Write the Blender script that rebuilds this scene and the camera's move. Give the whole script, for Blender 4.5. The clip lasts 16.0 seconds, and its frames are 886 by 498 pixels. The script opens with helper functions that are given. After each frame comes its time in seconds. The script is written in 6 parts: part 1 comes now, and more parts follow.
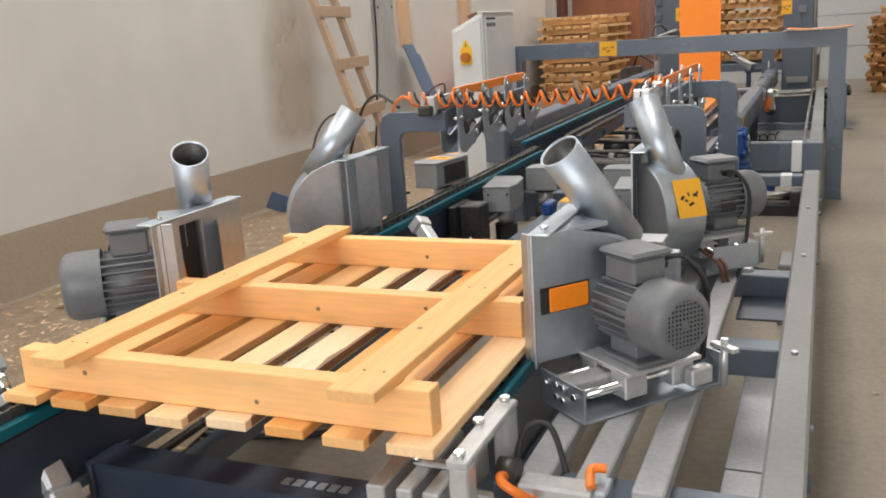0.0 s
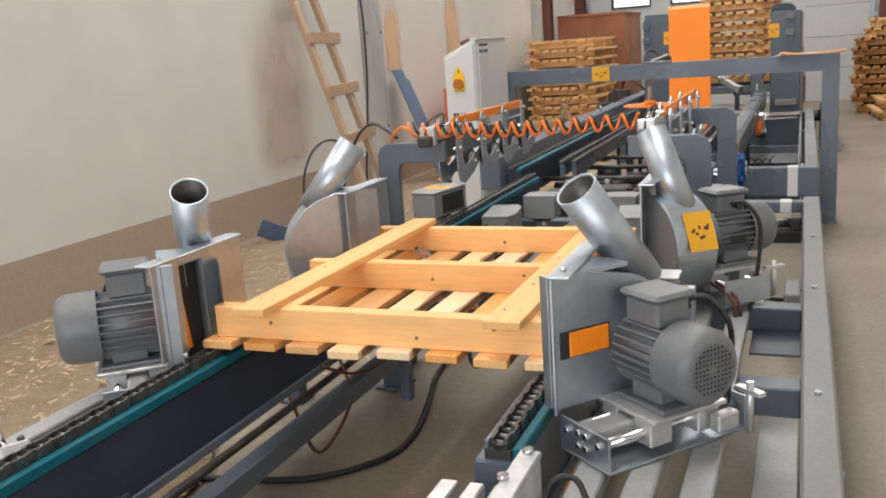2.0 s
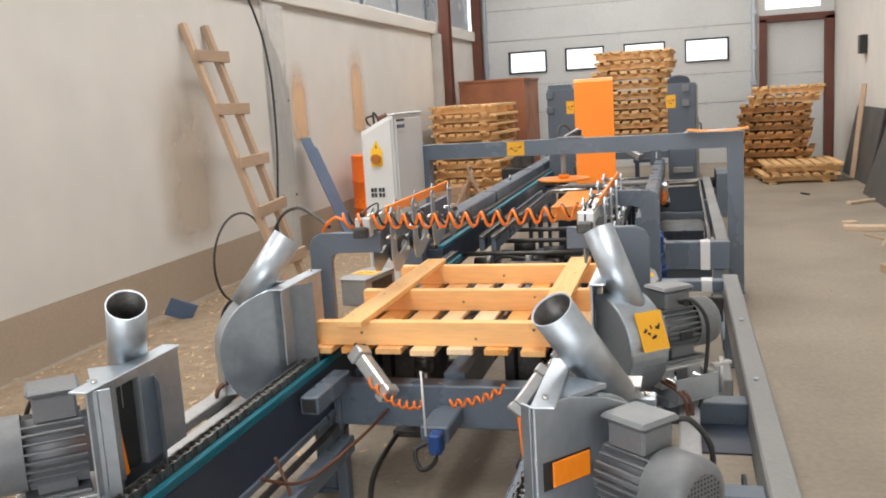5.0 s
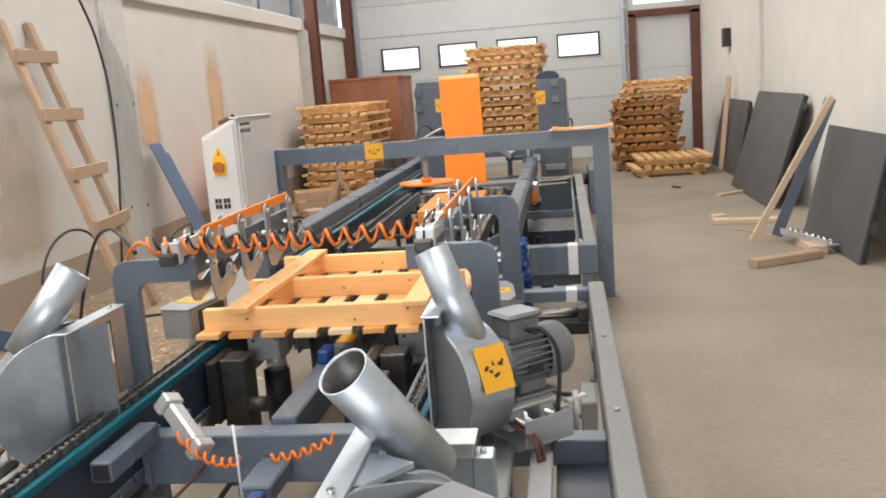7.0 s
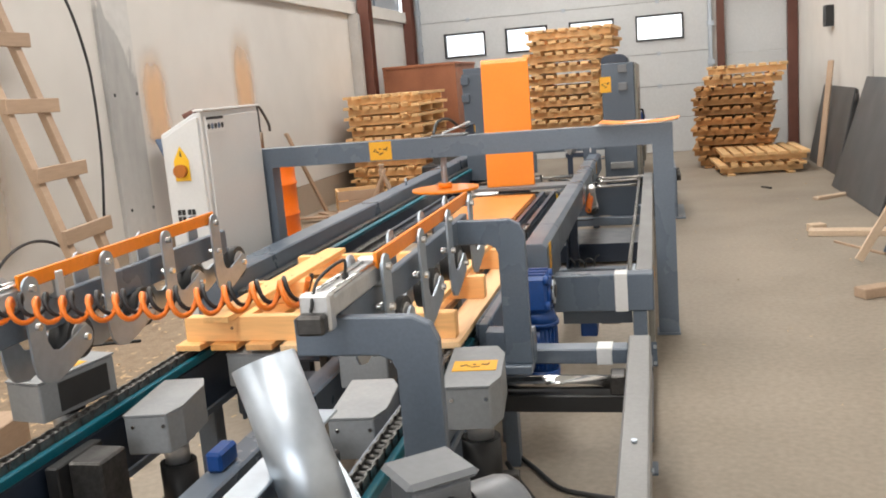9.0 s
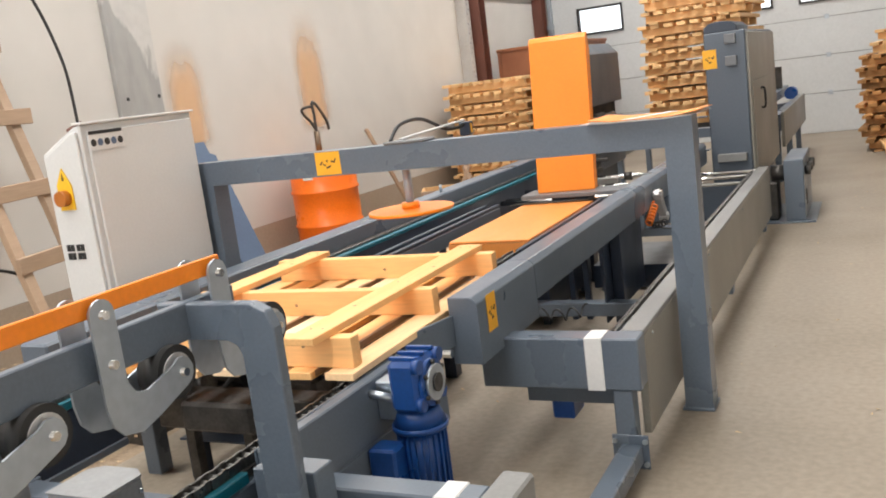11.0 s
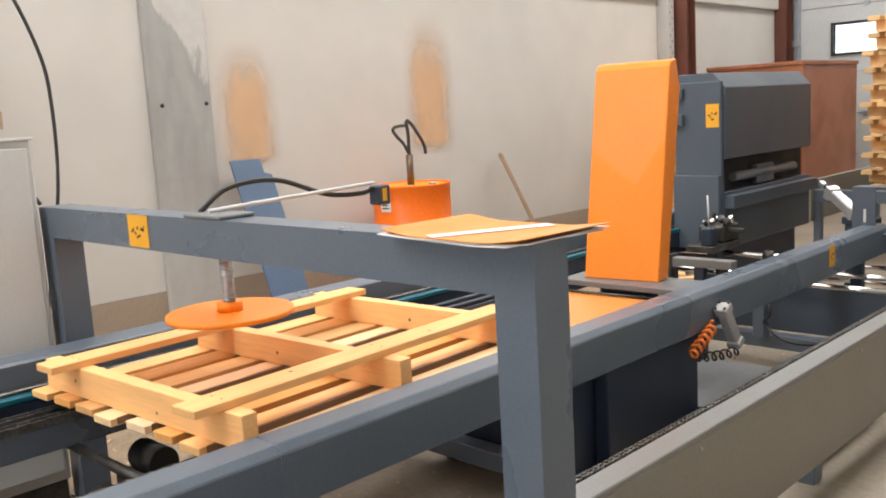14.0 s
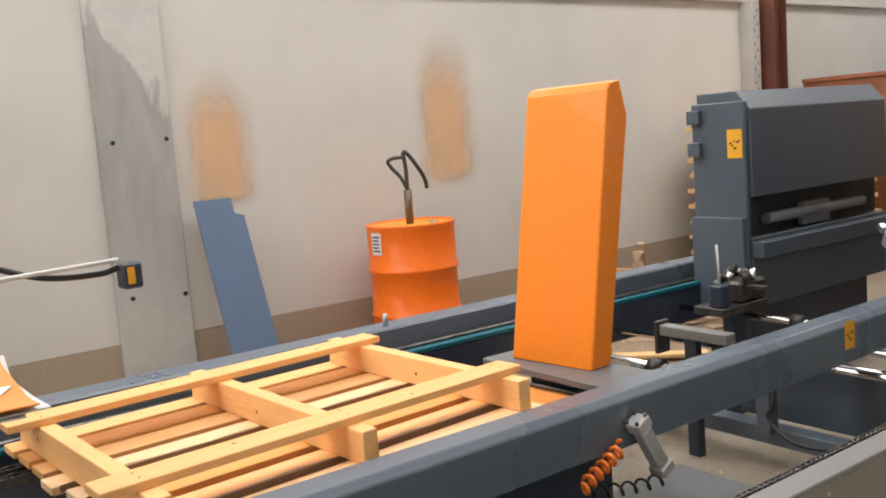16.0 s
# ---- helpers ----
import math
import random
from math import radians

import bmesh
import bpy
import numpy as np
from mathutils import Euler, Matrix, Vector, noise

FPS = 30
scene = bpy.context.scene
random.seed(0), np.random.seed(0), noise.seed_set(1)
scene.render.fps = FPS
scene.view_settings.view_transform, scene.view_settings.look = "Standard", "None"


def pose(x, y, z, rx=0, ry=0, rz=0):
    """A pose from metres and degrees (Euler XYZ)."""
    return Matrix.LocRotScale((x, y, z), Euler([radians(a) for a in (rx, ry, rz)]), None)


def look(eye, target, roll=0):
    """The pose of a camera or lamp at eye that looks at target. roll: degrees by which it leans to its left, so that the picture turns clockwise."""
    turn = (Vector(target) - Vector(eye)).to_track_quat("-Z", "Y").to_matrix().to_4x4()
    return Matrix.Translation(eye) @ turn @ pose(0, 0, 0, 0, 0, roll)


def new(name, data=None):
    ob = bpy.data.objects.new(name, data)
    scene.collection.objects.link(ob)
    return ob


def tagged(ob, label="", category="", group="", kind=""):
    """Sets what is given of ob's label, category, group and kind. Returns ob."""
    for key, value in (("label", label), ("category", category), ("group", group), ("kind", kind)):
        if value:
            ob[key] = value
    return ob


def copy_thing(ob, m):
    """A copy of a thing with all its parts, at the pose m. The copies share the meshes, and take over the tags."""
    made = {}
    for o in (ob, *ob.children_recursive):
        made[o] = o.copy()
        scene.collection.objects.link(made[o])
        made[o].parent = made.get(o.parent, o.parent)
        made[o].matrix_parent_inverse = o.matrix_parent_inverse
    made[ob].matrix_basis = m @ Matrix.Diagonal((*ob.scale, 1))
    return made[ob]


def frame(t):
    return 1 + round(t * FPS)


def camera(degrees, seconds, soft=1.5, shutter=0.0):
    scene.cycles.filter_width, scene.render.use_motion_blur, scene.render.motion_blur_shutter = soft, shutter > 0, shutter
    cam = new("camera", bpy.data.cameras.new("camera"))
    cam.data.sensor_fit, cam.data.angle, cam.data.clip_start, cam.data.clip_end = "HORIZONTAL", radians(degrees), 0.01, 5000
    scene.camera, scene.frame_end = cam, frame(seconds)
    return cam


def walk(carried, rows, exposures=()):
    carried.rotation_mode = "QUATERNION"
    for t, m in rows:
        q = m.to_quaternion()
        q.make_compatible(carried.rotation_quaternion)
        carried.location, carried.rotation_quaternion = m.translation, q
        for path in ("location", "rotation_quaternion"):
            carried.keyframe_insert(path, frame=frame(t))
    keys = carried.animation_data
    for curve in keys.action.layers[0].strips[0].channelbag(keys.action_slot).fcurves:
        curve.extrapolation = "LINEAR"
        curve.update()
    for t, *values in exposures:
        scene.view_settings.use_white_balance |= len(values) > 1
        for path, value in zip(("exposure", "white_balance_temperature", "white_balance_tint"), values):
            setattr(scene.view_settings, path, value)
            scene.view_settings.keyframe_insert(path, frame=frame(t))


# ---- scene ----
cam = camera(52.5, 16.0, soft=1.9)
PATH = [
    (0, (1.349, -0.024, 1.28), (0.579, 1.759, 0.804), -3.7),
    (0.5, (1.316, -0.008, 1.279), (0.571, 1.79, 0.818), -4.0),
    (1, (1.286, -0.028, 1.281), (0.513, 1.763, 0.842), -4.8),
    (1.5, (1.263, -0.013, 1.284), (0.471, 1.771, 0.85), -4.1),
    (2, (1.261, 0.027, 1.313), (0.521, 1.834, 0.88), -4.0),
    (2.5, (1.249, 0.038, 1.342), (0.571, 1.868, 0.908), -4.2),
    (3, (1.242, 0.038, 1.378), (0.628, 1.896, 0.963), -4.1),
    (3.5, (1.226, 0.034, 1.406), (0.648, 1.909, 1.02), -4.1),
    (6, (1.013, 0.189, 1.46), (0.62, 2.123, 1.135), -3.0),
    (6.5, (1.06, 0.299, 1.457), (0.772, 2.247, 1.108), -3.9),
    (7, (1.189, 0.528, 1.452), (0.91, 2.477, 1.099), -4.4),
    (7.5, (1.248, 0.764, 1.431), (1.037, 2.719, 1.067), -4.3),
    (8, (1.233, 1.044, 1.422), (0.974, 2.995, 1.065), -4.7),
    (8.5, (1.317, 1.374, 1.411), (0.887, 3.295, 1.058), -4.2),
    (9, (1.385, 1.731, 1.397), (0.918, 3.642, 1.037), -4.7),
    (11.3, (2.172, 3.304, 1.331), (1.238, 5.03, 0.947), -6.6),
    (11.5, (2.226, 3.396, 1.331), (1.272, 5.104, 0.918), -6.2),
    (12, (2.268, 3.729, 1.352), (1.378, 5.487, 1.007), -3.8),
    (12.5, (2.343, 4.08, 1.345), (1.324, 5.774, 1.036), -3.9),
    (13, (2.414, 4.411, 1.353), (1.302, 6.043, 1.036), -3.6),
    (13.5, (2.443, 4.805, 1.364), (1.251, 6.38, 1.051), -3.4),
    (14, (2.525, 5.147, 1.371), (1.137, 6.556, 1.073), -3.3),
    (14.5, (2.53, 5.538, 1.367), (1.06, 6.862, 1.069), -3.5),
    (15, (2.551, 5.881, 1.387), (1.044, 7.17, 1.122), -4.6),
    (15.5, (2.634, 6.205, 1.404), (1.055, 7.408, 1.158), -4.3),
    (16, (2.59, 6.449, 1.398), (0.981, 7.612, 1.155), -4.4),
]
walk(cam, [(t, look(eye, target, roll)) for t, eye, target, roll in PATH], [(0, -0.07), (3, 0.03), (6, 0.17), (9, 0.29), (12, 0.44), (14, 0.34), (16, 0.14)])

# ---- light ----
world = bpy.data.worlds.new("sky")
scene.world = world
world.use_nodes = True
wn = world.node_tree.nodes
sky = wn.new("ShaderNodeTexSky")
sky.sky_type, sky.sun_disc = "NISHITA", False
sky.sun_elevation, sky.sun_rotation = radians(40), radians(120)
wn["Background"].inputs["Strength"].default_value = 0.1
world.node_tree.links.new(sky.outputs["Color"], wn["Background"].inputs["Color"])


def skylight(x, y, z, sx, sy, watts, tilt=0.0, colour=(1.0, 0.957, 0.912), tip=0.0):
    """An area lamp as daylight at an opening of the roof or of a wall, seen or assumed."""
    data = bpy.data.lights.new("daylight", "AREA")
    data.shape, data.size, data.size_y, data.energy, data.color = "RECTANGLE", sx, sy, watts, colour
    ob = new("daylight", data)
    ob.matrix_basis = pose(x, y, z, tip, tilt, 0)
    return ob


sun_data = bpy.data.lights.new("sun", "SUN")
sun_data.energy, sun_data.angle, sun_data.color = 0.8, radians(12), (1.0, 0.96, 0.9)
sun_ob = new("sun", sun_data)
sun_ob.matrix_basis = look((-6, 4, 9), (0, 6, 0))
# Overhead lamps, added below rooflights that are only assumed.
for sy in (2.0, 8.0, 14.0):
    skylight(0.2, sy, 5.95, 1.6, 4.4, 190)
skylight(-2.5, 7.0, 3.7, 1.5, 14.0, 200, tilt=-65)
# Front light from the south, added in a gateway that is assumed.
skylight(0.6, -3.95, 1.9, 4.2, 3.2, 200, colour=(0.98, 0.98, 1.0), tip=90)
scene.view_settings.exposure = 0.0


# ---- materials ----
def mat(name, base, rough=0.5, metal=0.0, vary=0.12, scale=6.0, bump=0.05, fine=80.0, tint=None, piece=0.0, coat=0.0, stretch=(1, 1, 1)):
    """A surface with large stains and fine grain; tint is the colour towards which the stains go, piece how far single pieces differ."""
    m = bpy.data.materials.new(name)
    m.use_nodes = True
    n, l = m.node_tree.nodes, m.node_tree.links
    b = n["Principled BSDF"]
    b.inputs["Metallic"].default_value = metal
    b.inputs["Coat Weight"].default_value = coat
    tc = n.new("ShaderNodeTexCoord")
    mp = n.new("ShaderNodeMapping")
    mp.inputs["Scale"].default_value = stretch
    l.new(tc.outputs["Object"], mp.inputs["Vector"])
    big, small = n.new("ShaderNodeTexNoise"), n.new("ShaderNodeTexNoise")
    big.inputs["Scale"].default_value, big.inputs["Detail"].default_value = scale, 5
    small.inputs["Scale"].default_value, small.inputs["Detail"].default_value = fine, 3
    for t in (big, small):
        l.new(mp.outputs["Vector"], t.inputs["Vector"])
    tint = tint or tuple(c * 0.55 for c in base)
    ramp = n.new("ShaderNodeMapRange")
    ramp.inputs["From Min"].default_value, ramp.inputs["From Max"].default_value = 0.42, 0.72
    ramp.inputs["To Max"].default_value = min(1.0, vary * 3)
    l.new(big.outputs["Fac"], ramp.inputs["Value"])
    mix = n.new("ShaderNodeMix")
    mix.data_type = "RGBA"
    mix.inputs["A"].default_value, mix.inputs["B"].default_value = (*base, 1), (*tint, 1)
    l.new(ramp.outputs["Result"], mix.inputs["Factor"])
    hsv = n.new("ShaderNodeHueSaturation")
    l.new(mix.outputs["Result"], hsv.inputs["Color"])
    val = n.new("ShaderNodeMapRange")
    val.inputs["From Min"].default_value, val.inputs["From Max"].default_value = 0.3, 0.7
    val.inputs["To Min"].default_value, val.inputs["To Max"].default_value = 1 - vary * 0.6, 1 + vary * 0.6
    l.new(small.outputs["Fac"], val.inputs["Value"])
    last = val.outputs["Result"]
    if piece:
        info = n.new("ShaderNodeObjectInfo")
        pr = n.new("ShaderNodeMapRange")
        pr.inputs["To Min"].default_value, pr.inputs["To Max"].default_value = 1 - piece, 1 + piece * 0.5
        l.new(info.outputs["Random"], pr.inputs["Value"])
        mul = n.new("ShaderNodeMath")
        mul.operation = "MULTIPLY"
        l.new(last, mul.inputs[0]), l.new(pr.outputs["Result"], mul.inputs[1])
        last = mul.outputs["Value"]
    l.new(last, hsv.inputs["Value"])
    l.new(hsv.outputs["Color"], b.inputs["Base Color"])
    rr = n.new("ShaderNodeMapRange")
    rr.inputs["From Min"].default_value, rr.inputs["From Max"].default_value = 0.3, 0.7
    rr.inputs["To Min"].default_value, rr.inputs["To Max"].default_value = max(0.03, rough - 0.1), min(1, rough + 0.1)
    l.new(big.outputs["Fac"], rr.inputs["Value"])
    l.new(rr.outputs["Result"], b.inputs["Roughness"])
    if bump:
        bm_ = n.new("ShaderNodeBump")
        bm_.inputs["Strength"].default_value, bm_.inputs["Distance"].default_value = bump, 0.01
        l.new(small.outputs["Fac"], bm_.inputs["Height"])
        l.new(bm_.outputs["Normal"], b.inputs["Normal"])
    return m


def wood(name, base, dark, piece=0.2, across=False):
    """Sawn timber, the grain along y or, for cross pieces, along x."""
    m = mat(name, base, 0.62, vary=0.11, scale=2.2, bump=0.06, fine=34, tint=dark, piece=piece, stretch=(0.25, 3, 3) if across else (3, 0.25, 3))
    return m


WALL = mat("plaster", (0.60, 0.578, 0.54), 0.85, vary=0.055, scale=0.7, bump=0.0, fine=2.5, tint=(0.50, 0.478, 0.445))
PLINTH = mat("bare_concrete", (0.36, 0.288, 0.22), 0.9, vary=0.1, scale=2.0, bump=0.04, fine=50, tint=(0.36, 0.27, 0.18))
PILASTER = mat("pilaster_concrete", (0.47, 0.46, 0.44), 0.85, vary=0.12, scale=2.2, bump=0.03, fine=70, tint=(0.24, 0.24, 0.235))
FLOOR = mat("floor_concrete", (0.292, 0.245, 0.19), 0.6, vary=0.18, scale=0.9, bump=0.012, fine=35, tint=(0.2, 0.172, 0.135))
CEILING = mat("roof_sheet", (0.6, 0.6, 0.58), 0.7, vary=0.05)
BLUEGREY = mat("machine_paint", (0.11, 0.138, 0.175), 0.33, vary=0.1, scale=2.5, bump=0.006, fine=120, tint=(0.148, 0.172, 0.205))
# Dark blue parts, and the machine paint as it looks in shade.
DARKBLUE = mat("dark_and_shaded_paint", (0.023, 0.035, 0.06), 0.4, vary=0.15, scale=3, bump=0.02, tint=(0.05, 0.06, 0.075))
GREYPAINT = mat("motor_paint", (0.145, 0.152, 0.16), 0.42, vary=0.1, scale=7, bump=0.008, tint=(0.185, 0.188, 0.19))
HEADGREY = mat("head_paint", (0.27, 0.28, 0.285), 0.5, 0.2, vary=0.1, scale=6, bump=0.006, tint=(0.22, 0.225, 0.23))
FRAMEGREY = mat("rail_paint", (0.21, 0.21, 0.205), 0.45, vary=0.12, scale=2, bump=0.006, tint=(0.20, 0.20, 0.195))
PANELGREY = mat("panel_paint", (0.225, 0.212, 0.18), 0.4, vary=0.1, scale=1.2, bump=0.004, tint=(0.255, 0.238, 0.2))
GALV = mat("galvanised", (0.46, 0.51, 0.56), 0.43, 0.9, vary=0.1, scale=7, bump=0.004, fine=40, tint=(0.44, 0.47, 0.50))
BARGREY = mat("zinc_bars", (0.42, 0.425, 0.43), 0.42, 0.35, vary=0.15, scale=6, bump=0.008, tint=(0.33, 0.335, 0.34))
ALU = mat("aluminium", (0.63, 0.63, 0.625), 0.38, 0.65, vary=0.1, scale=12, bump=0.02)
CHROME = mat("chromed_steel", (0.75, 0.75, 0.74), 0.14, 1.0, vary=0.05, bump=0.0)
STEEL = mat("dark_steel", (0.09, 0.085, 0.08), 0.45, 0.7, vary=0.3, scale=14, bump=0.08)
CHAIN = mat("oiled_chain", (0.19, 0.185, 0.175), 0.36, 0.8, vary=0.3, scale=30, bump=0.05, piece=0.3)
TEAL = mat("teal_guide", (0.0, 0.115, 0.165), 0.4, vary=0.2, scale=5, bump=0.02, tint=(0.0, 0.10, 0.14))
ORANGE = mat("orange_paint", (0.97, 0.262, 0.004), 0.5, coat=0.25, vary=0.08, scale=1.4, bump=0.02, tint=(0.75, 0.19, 0.012))
PRESSPAINT = mat("press_paint", (0.075, 0.095, 0.122), 0.38, vary=0.1, scale=2.0, bump=0.005, tint=(0.10, 0.12, 0.145))
LIDYELLOW = mat("drum_lid_paint", (0.95, 0.36, 0.01), 0.4, vary=0.08, scale=4, bump=0.005)
ORANGERED = mat("orange_drum_paint", (0.92, 0.175, 0.006), 0.35, vary=0.12, scale=3, bump=0.02, tint=(0.66, 0.10, 0.012))
STICKER = mat("warning_label", (0.85, 0.42, 0.02), 0.5, vary=0.05, bump=0.0)
# Black of the print, also laid into openings as their shade.
INK_SHADE = mat("black_ink_and_shade", (0.02, 0.02, 0.02), 0.6, vary=0.1, bump=0.0)
BLACK = mat("black_rubber", (0.018, 0.018, 0.018), 0.5, vary=0.15, bump=0.03)
BLUE = mat("blue_gear_paint", (0.01, 0.06, 0.24), 0.34, vary=0.15, scale=8, bump=0.02)
STEELBLUE = mat("blue_sheet_paint", (0.088, 0.135, 0.22), 0.5, vary=0.08, scale=2, bump=0.02)
WHITE = mat("white_paint", (0.7, 0.7, 0.69), 0.5, vary=0.05, scale=2, bump=0.02)
CABINET = mat("cabinet_paint", (0.63, 0.635, 0.625), 0.4, vary=0.04, scale=2, bump=0.004)
DOORWHITE = mat("door_panel_paint", (0.57, 0.585, 0.585), 0.5, vary=0.06, scale=1.0, bump=0.03, fine=30)
BROWN = mat("brown_steel_paint", (0.13, 0.045, 0.028), 0.5, vary=0.15, scale=3, bump=0.03)
RUST = mat("rusty_sheet", (0.32, 0.115, 0.05), 0.55, vary=0.25, scale=2.5, bump=0.06, tint=(0.2, 0.072, 0.034))
CHARCOAL = mat("charcoal_sheet", (0.075, 0.076, 0.077), 0.5, vary=0.1, scale=1.5, bump=0.01, tint=(0.09, 0.09, 0.088))
DUST = mat("wood_dust", (0.29, 0.218, 0.148), 0.95, vary=0.3, scale=12, bump=0.4, fine=90, tint=(0.235, 0.17, 0.11))
SHAVING = mat("wood_shaving", (0.62, 0.44, 0.26), 0.85, vary=0.2, scale=20, bump=0.1)
PINE = wood("pine_along", (0.94, 0.53, 0.21), (0.86, 0.46, 0.16), 0.1)
PINEX = wood("pine_cross", (0.95, 0.54, 0.22), (0.88, 0.46, 0.16), 0.08, True)
PINEDARK = wood("pine_weathered", (0.66, 0.36, 0.14), (0.26, 0.12, 0.05), 0.25)
PINEPALE = wood("pine_pale", (0.95, 0.65, 0.36), (0.86, 0.55, 0.26), 0.06)
PINEWHITE = wood("pine_whitish", (0.92, 0.68, 0.43), (0.66, 0.45, 0.27), 0.05)
PINEORANGE = wood("pine_orange", (0.86, 0.42, 0.12), (0.62, 0.26, 0.07), 0.08)
BARK = wood("pine_bark", (0.30, 0.17, 0.09), (0.14, 0.08, 0.045), 0.1)
OLDPINE = wood("stack_pine", (0.82, 0.52, 0.24), (0.62, 0.36, 0.14), 0.2)
BROWNPINE = wood("stack_pine_brown", (0.56, 0.29, 0.10), (0.36, 0.17, 0.055), 0.3)
CARD = mat("orange_card", (0.80, 0.27, 0.035), 0.6, vary=0.06, scale=5, bump=0.004)
# Paler, faintly streaked orange; the flat plate's sheen is put into it.
SLIDE = mat("orange_sheen_paint", (0.80, 0.29, 0.06), 0.42, vary=0.1, scale=3, bump=0.004, tint=(0.70, 0.33, 0.12), stretch=(1, 0.3, 1))
KNOB = mat("orange_knob", (0.42, 0.13, 0.012), 0.45, vary=0.06, bump=0.0)
PINEGREY = wood("greyed_pine", (0.62, 0.47, 0.33), (0.5, 0.36, 0.24), 0.1)
LADDERWOOD = wood("ladder_wood", (0.42, 0.295, 0.20), (0.30, 0.20, 0.13), 0.12)
BROWNSTEEL = mat("tarnished_steel", (0.16, 0.11, 0.07), 0.45, 0.5, vary=0.15, scale=10, bump=0.01)
AIRHOSE = mat("orange_hose", (0.85, 0.20, 0.02), 0.35, vary=0.06, bump=0.0)
COPPER = mat("brown_hose", (0.11, 0.04, 0.02), 0.45, vary=0.1, bump=0.0)
YELLOW = mat("yellow_plate", (0.85, 0.5, 0.02), 0.45, vary=0.05, bump=0.0)


def glow(name, colour, strength):
    m = bpy.data.materials.new(name)
    m.use_nodes = True
    b = m.node_tree.nodes["Principled BSDF"]
    b.inputs["Base Color"].default_value = (*colour, 1)
    b.inputs["Emission Color"].default_value = (*colour, 1)
    b.inputs["Emission Strength"].default_value = strength
    return m


PANE = mat("dull_pane", (0.30, 0.325, 0.35), 0.25, vary=0.15, scale=1.2, bump=0.0, tint=(0.22, 0.24, 0.26))
OUTSIDE = glow("bright_outdoors", (0.93, 0.96, 1.0), 1.3)
GLASS = bpy.data.materials.new("window_glass")
GLASS.use_nodes = True
gb = GLASS.node_tree.nodes["Principled BSDF"]
gb.inputs["Transmission Weight"].default_value, gb.inputs["Roughness"].default_value, gb.inputs["IOR"].default_value = 1.0, 0.02, 1.45


# ---- mesh helpers ----
def bx(x0, x1, y0, y1, z0, z1, bev=0.0, bm=None, m=None):
    """A box with worn edges, added to bm."""
    one = bmesh.new()
    bmesh.ops.create_cube(one, size=1)
    for v in one.verts:
        v.co = (x0 + (v.co.x + 0.5) * (x1 - x0), y0 + (v.co.y + 0.5) * (y1 - y0), z0 + (v.co.z + 0.5) * (z1 - z0))
    if bev:
        bmesh.ops.bevel(one, geom=one.edges[:], offset=bev, segments=1, affect="EDGES")
    return into(bm, one, m)


def into(bm, one, m=None):
    if m is not None:
        one.transform(m)
    if bm is None:
        return one
    vs = [bm.verts.new(v.co) for v in one.verts]
    one.verts.index_update()
    for f in one.faces:
        try:
            g = bm.faces.new([vs[v.index] for v in f.verts])
            g.smooth = f.smooth
        except ValueError:
            pass
    one.free()
    return bm


def rod(a, b, r, bm=None, n=14, r2=None, caps=True):
    """A round bar from a to b."""
    a, b = Vector(a), Vector(b)
    one = bmesh.new()
    bmesh.ops.create_cone(one, cap_ends=caps, segments=n, radius1=r, radius2=r if r2 is None else r2, depth=(b - a).length)
    for f in one.faces:
        f.smooth = len(f.verts) == 4
    turn = (b - a).to_track_quat("Z", "Y").to_matrix().to_4x4()
    return into(bm, one, Matrix.Translation((a + b) / 2) @ turn)


def bar(a, b, w, h, bm=None, bev=0.003):
    """A square bar from a to b, w across and h high."""
    a, b = Vector(a), Vector(b)
    d = b - a
    turn = d.to_track_quat("Y", "Z").to_matrix().to_4x4()
    return bx(-w / 2, w / 2, -d.length / 2, d.length / 2, -h / 2, h / 2, bev, bm, Matrix.Translation((a + b) / 2) @ turn)


def tube(points, r, bm=None, n=8):
    """A bent round hose along points."""
    out = bmesh.new() if bm is None else bm
    pts = [Vector(p) for p in points]
    rings, up = [], Vector((0.13, 0.21, 1)).normalized()
    for i, p in enumerate(pts):
        d = (pts[min(i + 1, len(pts) - 1)] - pts[max(i - 1, 0)]).normalized()
        side = d.cross(up)
        if side.length < 0.1:
            side = d.cross(Vector((1, 0, 0)))
        side.normalize()
        up2 = side.cross(d)
        rings.append([out.verts.new(p + r * (math.cos(k * math.tau / n) * side + math.sin(k * math.tau / n) * up2)) for k in range(n)])
    for p, q in zip(rings, rings[1:]):
        for k in range(n):
            f = out.faces.new((p[k], p[(k + 1) % n], q[(k + 1) % n], q[k]))
            f.smooth = True
    out.faces.new(rings[0][::-1]), out.faces.new(rings[-1])
    return out


def curve(points, steps=8):
    """Points of a smooth line through the given ones."""
    pts = [Vector(p) for p in points]
    out = []
    for i in range(len(pts) - 1):
        p0, p1, p2, p3 = pts[max(i - 1, 0)], pts[i], pts[i + 1], pts[min(i + 2, len(pts) - 1)]
        for k in range(steps):
            t = k / steps
            out.append(0.5 * ((2 * p1) + (p2 - p0) * t + (2 * p0 - 5 * p1 + 4 * p2 - p3) * t * t + (3 * p1 - p0 - 3 * p2 + p3) * t**3))
    return out + [pts[-1]]


